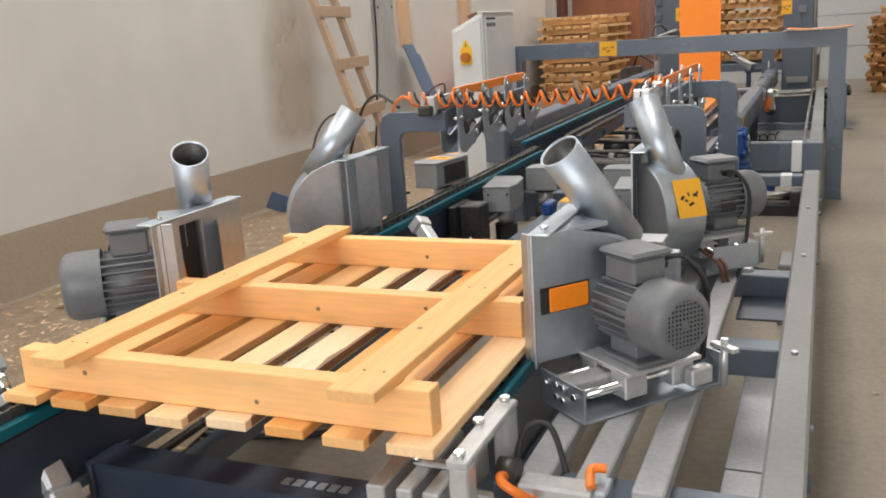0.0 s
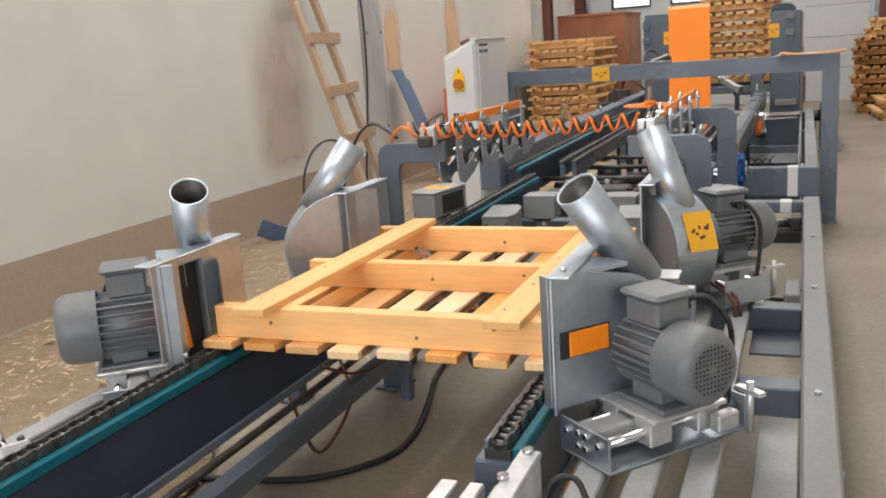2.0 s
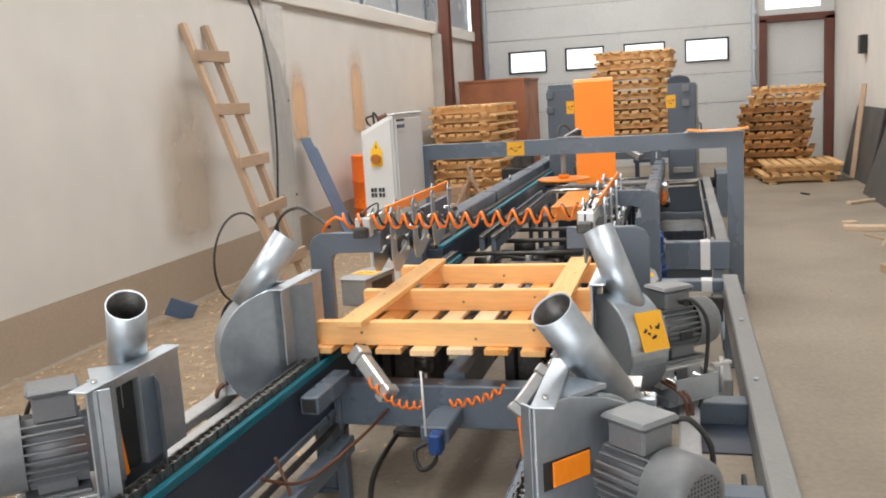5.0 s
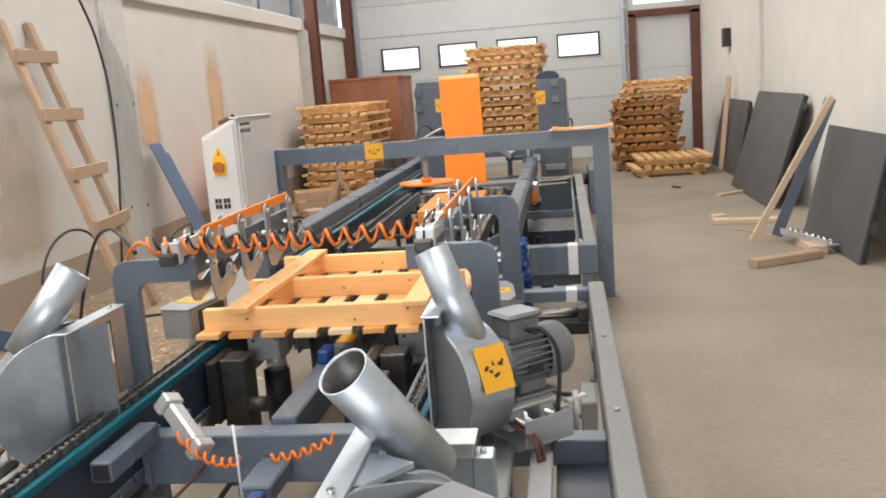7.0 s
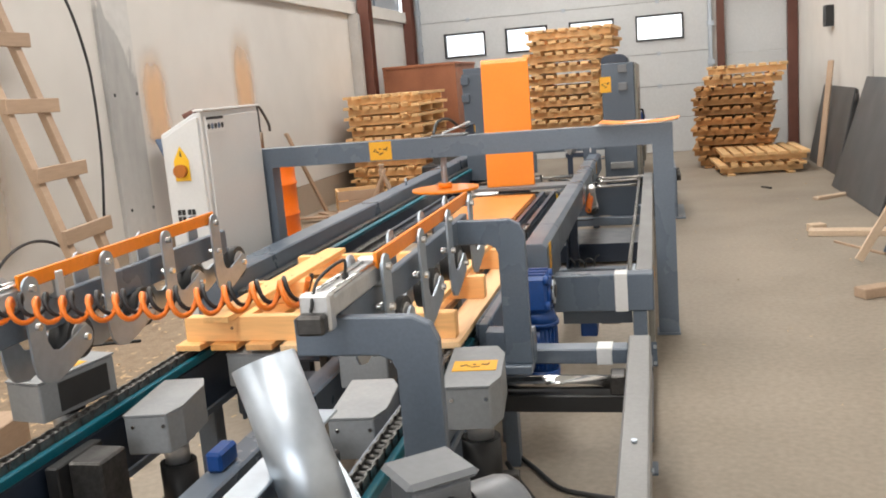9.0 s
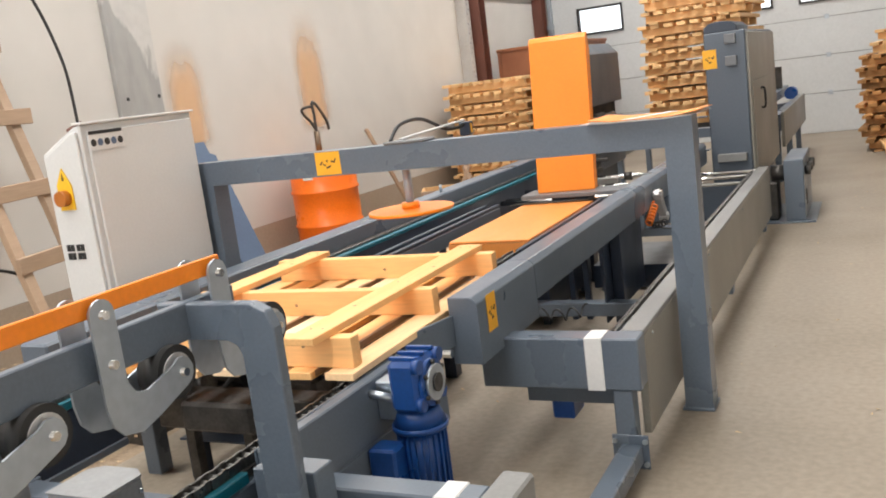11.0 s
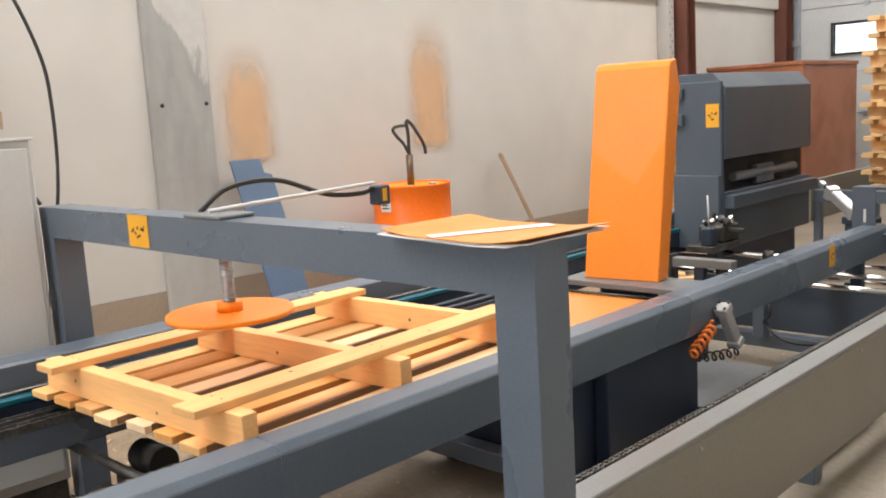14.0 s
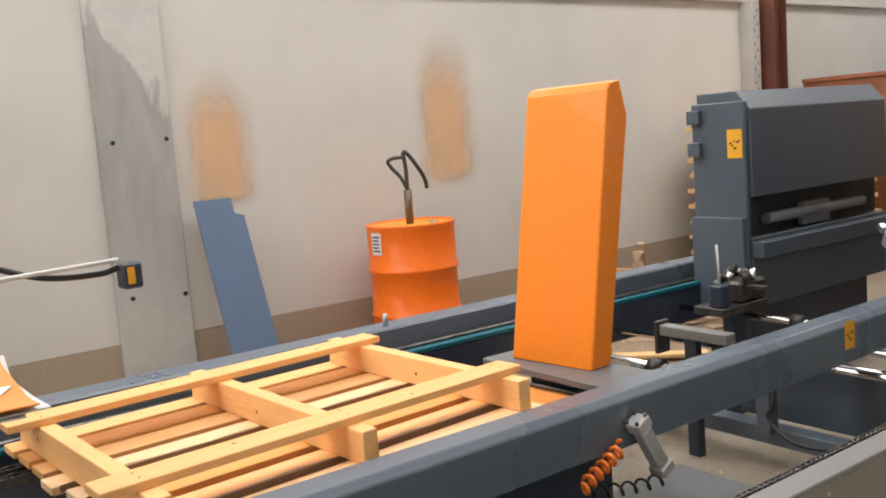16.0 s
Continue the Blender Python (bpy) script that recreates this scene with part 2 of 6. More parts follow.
def prism(outline, lo, hi, axis="x", bm=None, bev=0.0, smooth=False):
    """A flat outline drawn out along an axis: (y, z) for x, (x, z) for y, (x, y) for z."""
    one = bmesh.new()
    put = {"x": lambda a, b, c: (c, a, b), "y": lambda a, b, c: (a, c, b), "z": lambda a, b, c: (a, b, c)}[axis]
    lower = [one.verts.new(put(a, b, lo)) for a, b in outline]
    upper = [one.verts.new(put(a, b, hi)) for a, b in outline]
    one.faces.new(lower), one.faces.new(upper)
    for i in range(len(outline)):
        j = (i + 1) % len(outline)
        f = one.faces.new((lower[i], lower[j], upper[j], upper[i]))
        f.smooth = smooth
    bmesh.ops.recalc_face_normals(one, faces=one.faces[:])
    if bev:
        edges = [e for e in one.edges if len(e.link_faces) == 2 and e.calc_face_angle(0) > 0.6]
        bmesh.ops.bevel(one, geom=edges, offset=bev, segments=1, affect="EDGES")
    return into(bm, one)


def pipe(a, b, r, wall=0.003, bm=None, n=28):
    """An open pipe with a wall."""
    a, b = Vector(a), Vector(b)
    one = bmesh.new()
    turn = Matrix.Translation(a) @ (b - a).to_track_quat("Z", "Y").to_matrix().to_4x4()
    h = (b - a).length
    rings = []
    for rr, z in ((r, 0), (r, h), (r - wall, h), (r - wall, 0)):
        rings.append([one.verts.new((rr * math.cos(k * math.tau / n), rr * math.sin(k * math.tau / n), z)) for k in range(n)])
    for i in range(4):
        p, q = rings[i], rings[(i + 1) % 4]
        for k in range(n):
            f = one.faces.new((p[k], p[(k + 1) % n], q[(k + 1) % n], q[k]))
            f.smooth = i in (0, 2)
    return into(bm, one, turn)


def part(name, bm, material, parent=None, label=""):
    me = bpy.data.meshes.new(name)
    bmesh.ops.recalc_face_normals(bm, faces=bm.faces[:])
    bm.to_mesh(me)
    bm.free()
    me.materials.append(material)
    ob = new(name, me)
    if parent is not None:
        ob.parent = parent
    if label:
        ob["label"] = label
    return ob


def thing(name, label, category, group="", at=None):
    ob = new(name)
    ob.empty_display_size = 0.05
    if at is not None:
        ob.matrix_basis = at if isinstance(at, Matrix) else pose(*at)
    return tagged(ob, label, category, group)


def solo(name, bm, material, label, category, group="", kind=""):
    return tagged(part(name, bm, material), label, category, group, kind)


def bolt(p, r, bm, up=(0, 0, 1), h=0.008):
    p = Vector(p)
    return rod(p, p + Vector(up) * h, r, bm, 6)


def label_plate(parent, m, w, h, name="warning_label"):
    """A yellow warning label with its dark figures; m lays it with its face along +z of m."""
    bm = bx(-w / 2, w / 2, -h / 2, h / 2, 0, 0.0015, 0, None, m)
    lab = part(name, bm, STICKER, parent, "yellow warning label with dark figures")
    ink = bmesh.new()
    for px, py, sx, sy, an in ((-0.26, 0.02, 0.16, 0.07, 40), (-0.14, -0.06, 0.12, 0.06, -30), (0.02, -0.16, 0.2, 0.07, 20), (0.22, 0.06, 0.16, 0.08, -15), (0.3, 0.12, 0.1, 0.06, 60), (-0.02, 0.1, 0.06, 0.1, 10)):
        bx(-sx * w / 2, sx * w / 2, -sy * h / 2, sy * h / 2, 0.0015, 0.0022, 0, ink, m @ pose(px * w, py * h, 0, 0, 0, an))
    part("figures", ink, INK_SHADE, lab)
    return lab


FACE_X = Matrix(((0, 0, 1, 0), (1, 0, 0, 0), (0, 1, 0, 0), (0, 0, 0, 1)))  # face towards +x, its up is +z
FACE_NY = Matrix(((1, 0, 0, 0), (0, 0, -1, 0), (0, 1, 0, 0), (0, 0, 0, 1)))  # face towards -y, its up is +z


def T3(x, y, z):
    return Matrix.Translation((x, y, z))


# ---- the hall ----
PATCHED = None
HX0, HX1, HY0, HY1, HZ = -2.66, 3.62, -4.0, 17.0, 6.0


def structure(name, bm, material, label):
    return solo(name, bm, material, label, name.split("_")[0], "", "structure")


def hall():
    structure("floor", bx(HX0 - 0.3, HX1 + 0.3, HY0 - 0.3, HY1 + 1.2, -0.15, 0), FLOOR, "dusty smooth beige concrete workshop floor")
    west = bx(HX0 - 0.25, HX0, HY0, HY1, 0.36, 2.44)
    bx(HX0 - 0.25, HX0, HY0, HY1, 4.6, HZ, 0, west)
    structure("wall_west", west, WALL, "pale plastered workshop wall with brown rusty stains")
    structure("plinth_west", bx(HX0 - 0.25, HX0 + 0.004, HY0, HY1, 0, 0.358), PLINTH, "bare brown concrete base of the plastered wall")
    # East strip window is added above the view, meant for side light.
    east = bx(HX1, HX1 + 0.25, HY0, HY1, 0, 3.3)
    bx(HX1, HX1 + 0.25, HY0, HY1, 4.6, HZ, 0, east)
    structure("wall_east", east, WALL, "pale plastered workshop wall")
    lights = thing("window_east", "high strip window of dull grey panes", "window")
    lights["kind"] = "structure"
    for k in range(14):
        part("pane", bx(HX1 + 0.105, HX1 + 0.12, HY0 + 1.5 * k + 0.05, HY0 + 1.5 * k + 1.5, 3.31, 4.59), PANE, lights).visible_shadow = False
        part("window_frame", bx(HX1 + 0.08, HX1 + 0.14, HY0 + 1.5 * k, HY0 + 1.5 * k + 0.05, 3.3, 4.6), BLUEGREY, lights)
    # Wall behind the view; the gateway is assumed, to hold the front light.
    south = bx(HX0, -1.6, HY0 - 0.25, HY0, 0, HZ)
    bx(2.8, HX1, HY0 - 0.25, HY0, 0, HZ, 0, south)
    bx(-1.6, 2.8, HY0 - 0.25, HY0, 3.6, HZ, 0, south)
    structure("wall_south", south, WALL, "unseen pale workshop wall with an assumed gateway")
    north = bx(HX0, -2.42, HY1, HY1 + 0.25, 0, HZ)
    bx(2.28, 2.4, HY1, HY1 + 0.25, 0, HZ, 0, north)
    bx(-2.42, 2.28, HY1, HY1 + 0.25, 4.4, HZ, 0, north)
    bx(3.61, HX1, HY1, HY1 + 0.25, 0, HZ, 0, north)
    bx(2.4, 3.61, HY1, HY1 + 0.25, 3.3, HZ, 0, north)
    structure("wall_north", north, WALL, "pale end wall around the large door")
    # The roof lies out of view; its openings are made for the lamps.
    roof = bmesh.new()
    xs, ys = (HX0, -0.6, 1.0, HX1), (HY0, -0.2, 4.2, 5.8, 10.2, 11.8, 16.2, HY1)
    for i in range(3):
        for j in range(7):
            if not (i == 1 and j % 2 == 1):
                bx(xs[i], xs[i + 1], ys[j], ys[j + 1], HZ, HZ + 0.12, 0, roof)
    structure("ceiling", roof, CEILING, "unseen light metal roof with assumed rooflights")
    # ledge and window band high on the west wall
    structure("ledge_west", bx(HX0 - 0.2, HX0 + 0.06, HY0, HY1, 2.44, 2.62, 0.01), WALL, "pale concrete ledge below the high windows")
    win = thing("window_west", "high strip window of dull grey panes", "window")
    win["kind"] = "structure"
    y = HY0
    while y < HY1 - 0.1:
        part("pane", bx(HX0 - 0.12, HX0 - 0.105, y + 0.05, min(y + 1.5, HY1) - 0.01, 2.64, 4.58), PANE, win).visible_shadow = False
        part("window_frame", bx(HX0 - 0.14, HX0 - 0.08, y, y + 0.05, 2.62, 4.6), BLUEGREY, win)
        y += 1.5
    # concrete pilaster with its four fixing holes
    pil = structure("pilaster_west", bx(HX0 - 0.02, HX0 + 0.035, 7.9, 8.33, 0, 2.5, 0.006), PATCHED, "patched grey concrete pilaster with bolt holes")
    # Black discs on the face give the holes' shade as colour.
    for hy, hz in ((7.98, 1.515), (8.29, 1.52), (7.99, 0.62), (8.3, 0.6)):
        part("bolt_hole", rod((HX0 + 0.03, hy, hz), (HX0 + 0.039, hy, hz), 0.014, None, 8), BLACK, pil)
    # steel columns
    for cy, off in ((14.15, 0.09), (16.85, 0.005)):
        col = bx(HX0 + off, HX0 + off + 0.155, cy - 0.1, cy - 0.088, 0, 5.9)
        bx(HX0 + off, HX0 + off + 0.155, cy + 0.088, cy + 0.1, 0, 5.9, 0, col)
        bx(HX0 + off + 0.07, HX0 + off + 0.085, cy - 0.09, cy + 0.09, 0, 5.9, 0, col)
        structure("column_west", col, BROWN, "brown painted steel wall column")
    strip = structure("trim_west", bx(HX0, HX0 + 0.14, 13.86, 13.98, 0, 2.44, 0.005), PILASTER, "grey perforated steel strip on the wall")
    # Grey plates on the strip paint the shade of its perforations.
    for k in range(20):
        part("strip_hole", bx(HX0 + 0.141, HX0 + 0.143, 13.885 + 0.045 * (k % 2), 13.905 + 0.045 * (k % 2), 1.2 + 0.06 * k, 1.225 + 0.06 * k), GREYPAINT, strip)
    col = rod((3.3, 6.2, 0.24), (3.3, 6.2, 5.9), 0.065, None, 20)
    structure("column_east", col, BROWN, "round brown painted steel column")
    structure("trim_east", rod((3.3, 6.2, 0), (3.3, 6.2, 0.24), 0.085, None, 20), PILASTER, "grey concrete collar at the foot of the column")
    structure("pilaster_east", bx(HX1 - 0.05, HX1 + 0.02, 12.0, 12.12, 0, HZ, 0.004), WALL, "narrow pale rib on the wall")


def patched_concrete():
    """Old render on the pilaster: a dark damp patch with a ragged upper edge that falls to one side, paler again near the floor."""
    m = mat("patched_concrete", (0.53, 0.52, 0.495), 0.88, vary=0.08, scale=2.5, bump=0.0, fine=14, tint=(0.44, 0.435, 0.42))
    n, l = m.node_tree.nodes, m.node_tree.links
    b = n["Principled BSDF"]
    clean = b.inputs["Base Color"].links[0].from_socket
    tc, sep, nz = n.new("ShaderNodeTexCoord"), n.new("ShaderNodeSeparateXYZ"), n.new("ShaderNodeTexNoise")
    nz.inputs["Scale"].default_value, nz.inputs["Detail"].default_value = 4.5, 6
    mp = n.new("ShaderNodeMapping")
    mp.inputs["Scale"].default_value = (1, 2.4, 0.7)
    l.new(tc.outputs["Object"], mp.inputs["Vector"]), l.new(mp.outputs["Vector"], nz.inputs["Vector"])
    l.new(tc.outputs["Object"], sep.inputs["Vector"])

    def sums(kind, a, c, k=None):
        q = n.new("ShaderNodeMath")
        q.operation = kind
        for i, v in enumerate((a, c, k)):
            if v is None:
                continue
            if isinstance(v, float):
                q.inputs[i].default_value = v
            else:
                l.new(v, q.inputs[i])
        return q.outputs[0]

    slope = sums("MULTIPLY_ADD", sep.outputs["Y"], 1.25, sep.outputs["Z"])
    height = sums("MULTIPLY_ADD", nz.outputs["Fac"], 0.75, slope)
    edge = n.new("ShaderNodeMapRange")
    edge.inputs["From Min"].default_value, edge.inputs["From Max"].default_value = 12.53, 12.46
    l.new(height, edge.inputs["Value"])
    low = n.new("ShaderNodeMapRange")
    low.inputs["From Min"].default_value, low.inputs["From Max"].default_value = 0.45, 1.05
    low.inputs["To Min"].default_value = 0.25
    l.new(sep.outputs["Z"], low.inputs["Value"])
    fac = sums("MULTIPLY", edge.outputs["Result"], low.outputs["Result"])
    blot = sums("MULTIPLY_ADD", nz.outputs["Fac"], 0.7, 0.35)
    fac = sums("MULTIPLY", fac, blot)
    mix = n.new("ShaderNodeMix")
    mix.data_type = "RGBA"
    mix.inputs["B"].default_value = (0.275, 0.275, 0.265, 1)
    l.new(fac, mix.inputs["Factor"]), l.new(clean, mix.inputs["A"])
    l.new(mix.outputs["Result"], b.inputs["Base Color"])
    return m


def wall_stain(y, z0, z1, w):
    """The thin patch of plaster that carries a rust run."""
    return bx(HX0 - 0.001, HX0 + 0.002, y - w / 2, y + w / 2, z0, z1)


def stain_material(strength=1.0, pale=(0.74, 0.55, 0.40), strong=(0.76, 0.46, 0.235)):
    m = bpy.data.materials.new("rust_stain")
    m.use_nodes = True
    n, l = m.node_tree.nodes, m.node_tree.links
    b = n["Principled BSDF"]
    b.inputs["Roughness"].default_value = 0.85
    tc, nz = n.new("ShaderNodeTexCoord"), n.new("ShaderNodeTexNoise")
    nz.inputs["Scale"].default_value, nz.inputs["Detail"].default_value, nz.inputs["Roughness"].default_value = 5, 7, 0.6
    mp = n.new("ShaderNodeMapping")
    mp.inputs["Scale"].default_value = (1, 1.2, 0.7)
    l.new(tc.outputs["Object"], mp.inputs["Vector"])
    l.new(mp.outputs["Vector"], nz.inputs["Vector"])
    sep = n.new("ShaderNodeSeparateXYZ")
    l.new(tc.outputs["Generated"], sep.inputs["Vector"])
    # fades towards both edges
    a = n.new("ShaderNodeMath")
    a.operation = "SUBTRACT"
    l.new(sep.outputs["Y"], a.inputs[0])
    a.inputs[1].default_value = 0.5
    ab = n.new("ShaderNodeMath")
    ab.operation = "ABSOLUTE"
    l.new(a.outputs[0], ab.inputs[0])
    fade = n.new("ShaderNodeMapRange")
    fade.interpolation_type = "SMOOTHSTEP"
    fade.inputs["From Min"].default_value, fade.inputs["From Max"].default_value = 0.49, 0.06
    l.new(ab.outputs[0], fade.inputs["Value"])
    top = n.new("ShaderNodeMapRange")
    top.inputs["From Min"].default_value, top.inputs["From Max"].default_value = 1.0, 0.55
    l.new(sep.outputs["Z"], top.inputs["Value"])
    low = n.new("ShaderNodeMapRange")
    low.inputs["From Min"].default_value, low.inputs["From Max"].default_value = 0.0, 0.12
    l.new(sep.outputs["Z"], low.inputs["Value"])
    rag = n.new("ShaderNodeMapRange")
    rag.inputs["From Min"].default_value, rag.inputs["From Max"].default_value = 0.3, 0.7
    rag.inputs["To Min"].default_value, rag.inputs["To Max"].default_value = 0.8, 1.1
    l.new(nz.outputs["Fac"], rag.inputs["Value"])
    out = rag.outputs["Result"]
    for other in (fade, top, low):
        mul = n.new("ShaderNodeMath")
        mul.operation = "MULTIPLY"
        l.new(out, mul.inputs[0]), l.new(other.outputs["Result"], mul.inputs[1])
        out = mul.outputs[0]
    soft = n.new("ShaderNodeMapRange")
    soft.interpolation_type = "SMOOTHSTEP"
    soft.inputs["From Min"].default_value, soft.inputs["From Max"].default_value = 0.05, 1.0
    soft.inputs["To Max"].default_value = 0.8 * strength
    l.new(out, soft.inputs["Value"])
    out = soft.outputs["Result"]
    mix = n.new("ShaderNodeMix")
    mix.data_type = "RGBA"
    mix.inputs["A"].default_value, mix.inputs["B"].default_value = (*pale, 1), (*strong, 1)
    l.new(out, mix.inputs["Factor"])
    l.new(mix.outputs["Result"], b.inputs["Base Color"])
    clear = n.new("ShaderNodeBsdfTransparent")
    show = n.new("ShaderNodeMixShader")
    l.new(out, show.inputs["Fac"])
    l.new(clear.outputs[0], show.inputs[1]), l.new(b.outputs[0], show.inputs[2])
    l.new(show.outputs[0], n["Material Output"].inputs["Surface"])
    return m


STAIN, BROWNED = stain_material(0.95), stain_material(0.6, (0.56, 0.465, 0.36), (0.54, 0.40, 0.265))


def stains():
    for y, z0, z1, w in ((8.62, 1.05, 1.98, 0.68), (10.36, 1.02, 2.25, 0.75), (6.4, 0.37, 1.95, 1.3)):
        structure("stain", wall_stain(y, z0, z1, w), BROWNED if w > 1 else STAIN, "brown rust run on the plaster wall")


def big_door():
    door = thing("door_1", "white sectional industrial door with four windows", "door")
    door["kind"] = "structure"
    zs = (0.0, 0.56, 1.08, 1.6, 2.42, 2.98, 3.54, 4.4)
    wins = [(-2.0, -1.35), (-0.95, -0.3), (0.11, 0.78), (1.18, 1.87)]
    for i in range(len(zs) - 1):
        z0, z1 = zs[i] + 0.004, zs[i + 1] - 0.004
        if i:
            part("seam", bx(-2.42, 2.28, HY1 + 0.035, HY1 + 0.06, zs[i] - 0.0039, zs[i] + 0.0039), FRAMEGREY, door)
        if i == 3:
            edges = [-2.42] + [v for w in wins for v in w] + [2.28]
            bm = bx(-2.42, 2.28, HY1 + 0.02, HY1 + 0.07, z0, 1.84)
            bx(-2.42, 2.28, HY1 + 0.02, HY1 + 0.07, 2.19, z1, 0, bm)
            for k in range(0, 10, 2):
                bx(edges[k], edges[k + 1], HY1 + 0.02, HY1 + 0.07, 1.84, 2.19, 0, bm)
        else:
            bm = bx(-2.42, 2.28, HY1 + 0.02, HY1 + 0.07, z0, z1, 0.004)
        part("panel", bm, DOORWHITE, door)
    for a, b in wins:
        fr = bmesh.new()
        for box in ((a - 0.03, b + 0.03, 1.81, 1.84), (a - 0.03, b + 0.03, 2.19, 2.22), (a - 0.03, a, 1.84, 2.19), (b, b + 0.03, 1.84, 2.19)):
            bx(box[0], box[1], HY1 - 0.005, HY1 + 0.08, box[2], box[3], 0, fr)
        w = part("window", fr, BLACK, door, "black framed door window")
        part("pane", bx(a, b, HY1 + 0.03, HY1 + 0.036, 1.84, 2.19), GLASS, w).visible_shadow = False
    for x in (-1.6, 0.0, 1.5):
        for z in zs[1:-1]:
            part("hinge", bx(x - 0.03, x + 0.03, HY1 + 0.005, HY1 + 0.02, z - 0.03, z + 0.03, 0.004), GALV, door)
    for x in (-2.44, 2.3):
        part("rail", bx(x - 0.03, x + 0.03, HY1 - 0.08, HY1 - 0.005, 0, 4.4, 0.004), GALV, door, "galvanised door track")
        for z in (0.8, 1.4, 2.0, 2.6):
            part("bracket", bx(x - 0.05, x + 0.06, HY1 - 0.1, HY1 - 0.08, z - 0.04, z + 0.04, 0.003), GALV, door)
    small = thing("door_2", "white side door in a brown steel frame", "door")
    small["kind"] = "structure"
    for i, (z0, z1) in enumerate(((0.02, 0.724), (0.726, 1.504), (1.506, 2.4))):
        part("panel", bx(2.52, 3.46, HY1 + 0.03, HY1 + 0.07, z0, z1, 0.005), DOORWHITE, small)
    part("door_core", bx(2.52, 3.46, HY1 + 0.071, HY1 + 0.09, 0.02, 2.4), DOORWHITE, small)
    fr = bx(2.4, 2.52, HY1 - 0.06, HY1 + 0.1, 0, 2.46, 0.004)
    bx(3.46, 3.61, HY1 - 0.06, HY1 + 0.1, 0, 2.46, 0.004, fr)
    bx(2.4, 3.61, HY1 - 0.06, HY1 + 0.1, 2.4, 2.52, 0.004, fr)
    part("door_frame", fr, BROWN, small, "brown steel door frame")
    over = bx(2.4, 3.61, HY1 - 0.01, HY1 + 0.1, 2.52, 2.62)
    bx(2.4, 2.5, HY1 - 0.01, HY1 + 0.1, 2.62, 3.3, 0, over)
    bx(3.4, 3.61, HY1 - 0.01, HY1 + 0.1, 2.62, 3.3, 0, over)
    part("transom_frame", over, DOORWHITE, small)
    part("pane", bx(2.5, 3.4, HY1 + 0.04, HY1 + 0.046, 2.62, 3.3), GLASS, small).visible_shadow = False
    solo("backdrop", bx(-4, 5, HY1 + 1.4, HY1 + 1.42, 0.0, 5.5), OUTSIDE, "bright overcast sky outside the door", "sky", "", "structure")


PATCHED = patched_concrete()
hall()
stains()
big_door()


# ---- pallets ----
def pallet(name="pallet", along=None, cross=None, label="", worn=(2, 5), group=""):
    """A nailed pallet lying on its deck: eight boards along y, three stringers, two boards on top. Its base is the middle of its near edge."""
    p = thing(name, label, "pallet", group)
    rnd = random.Random(5)
    kinds = (PINE, PINEORANGE, PINEDARK, PINEPALE, PINEWHITE, PINEORANGE, PINE, PINEPALE)
    remarks = ("", "orange-brown pine board", "dark weathered board", "pale board with a bark edge", "whitish board with a grey edge", "orange-brown pine board", "", "")
    for i in range(8):
        x = -0.465 + i * 0.1325
        dy = rnd.uniform(-0.012, 0.012)
        wide = 0.046 + (rnd.uniform(-0.004, 0.003) if along is None else 0.0)
        b = bx(x - wide, x + wide, dy, 1.2 + dy, 0, 0.022 if along is None else 0.036, 0.002)
        board = part("deck_board", b, along or kinds[i], p, remarks[i] if along is None else "")
        if along is None and i in (3, 4, 6):
            o = [(x + wide + 0.0006, dy + 0.02)]
            for k in range(15):
                o.append((x + wide - 0.004 - 0.009 * abs(math.sin(k * 0.83 + i) + 0.6 * math.sin(k * 2.1)), dy + 0.05 + k * 0.075))
            o.append((x + wide + 0.0006, dy + 1.15))
            part("bark_edge", prism(o, 0.004, 0.0226, "z"), BARK, board)
    for y in (0.045, 0.575, 1.11) if along is None else (0.11, 0.575, 1.045):
        part("stringer", bx(-0.49, 0.49, y, y + 0.045, 0.0225 if along is None else 0.0365, 0.11, 0.002), cross or PINEX, p)
    for x in (-0.325, 0.375):
        part("runner_board", bx(x - 0.047, x + 0.047, -0.035, 1.19, 0.1105, 0.132, 0.002), along or PINE, p)
    if along is None:
        for x, y, z, r in ((-0.31, 0.0445, 0.07, 0.006), (0.12, 0.0445, 0.05, 0.005), (0.33, 0.0445, 0.085, 0.006), (-0.05, 0.5745, 0.06, 0.006), (0.25, 0.5745, 0.08, 0.005), (0.02, 1.1095, 0.06, 0.006)):
            part("knot", rod((x, y, z), (x, y + 0.002, z), r, None, 10), BARK, p)
        for x, y in ((-0.34, 0.42), (-0.31, 0.95), (0.36, 0.3), (0.39, 0.81)):
            part("knot", rod((x, y, 0.131), (x, y, 0.1325), 0.006, None, 10), BARK, p)
        for x in (-0.345, -0.305, 0.355, 0.395):
            for y in (0.06, 0.6, 1.135):
                part("nail", rod((x, y, 0.1315), (x, y, 0.1328), 0.003, None, 6), STEEL, p)
    return p


MOVING = pallet("pallet", label="new pale pine pallet lying upside down on the chains")
CHAIN_Z = 0.55


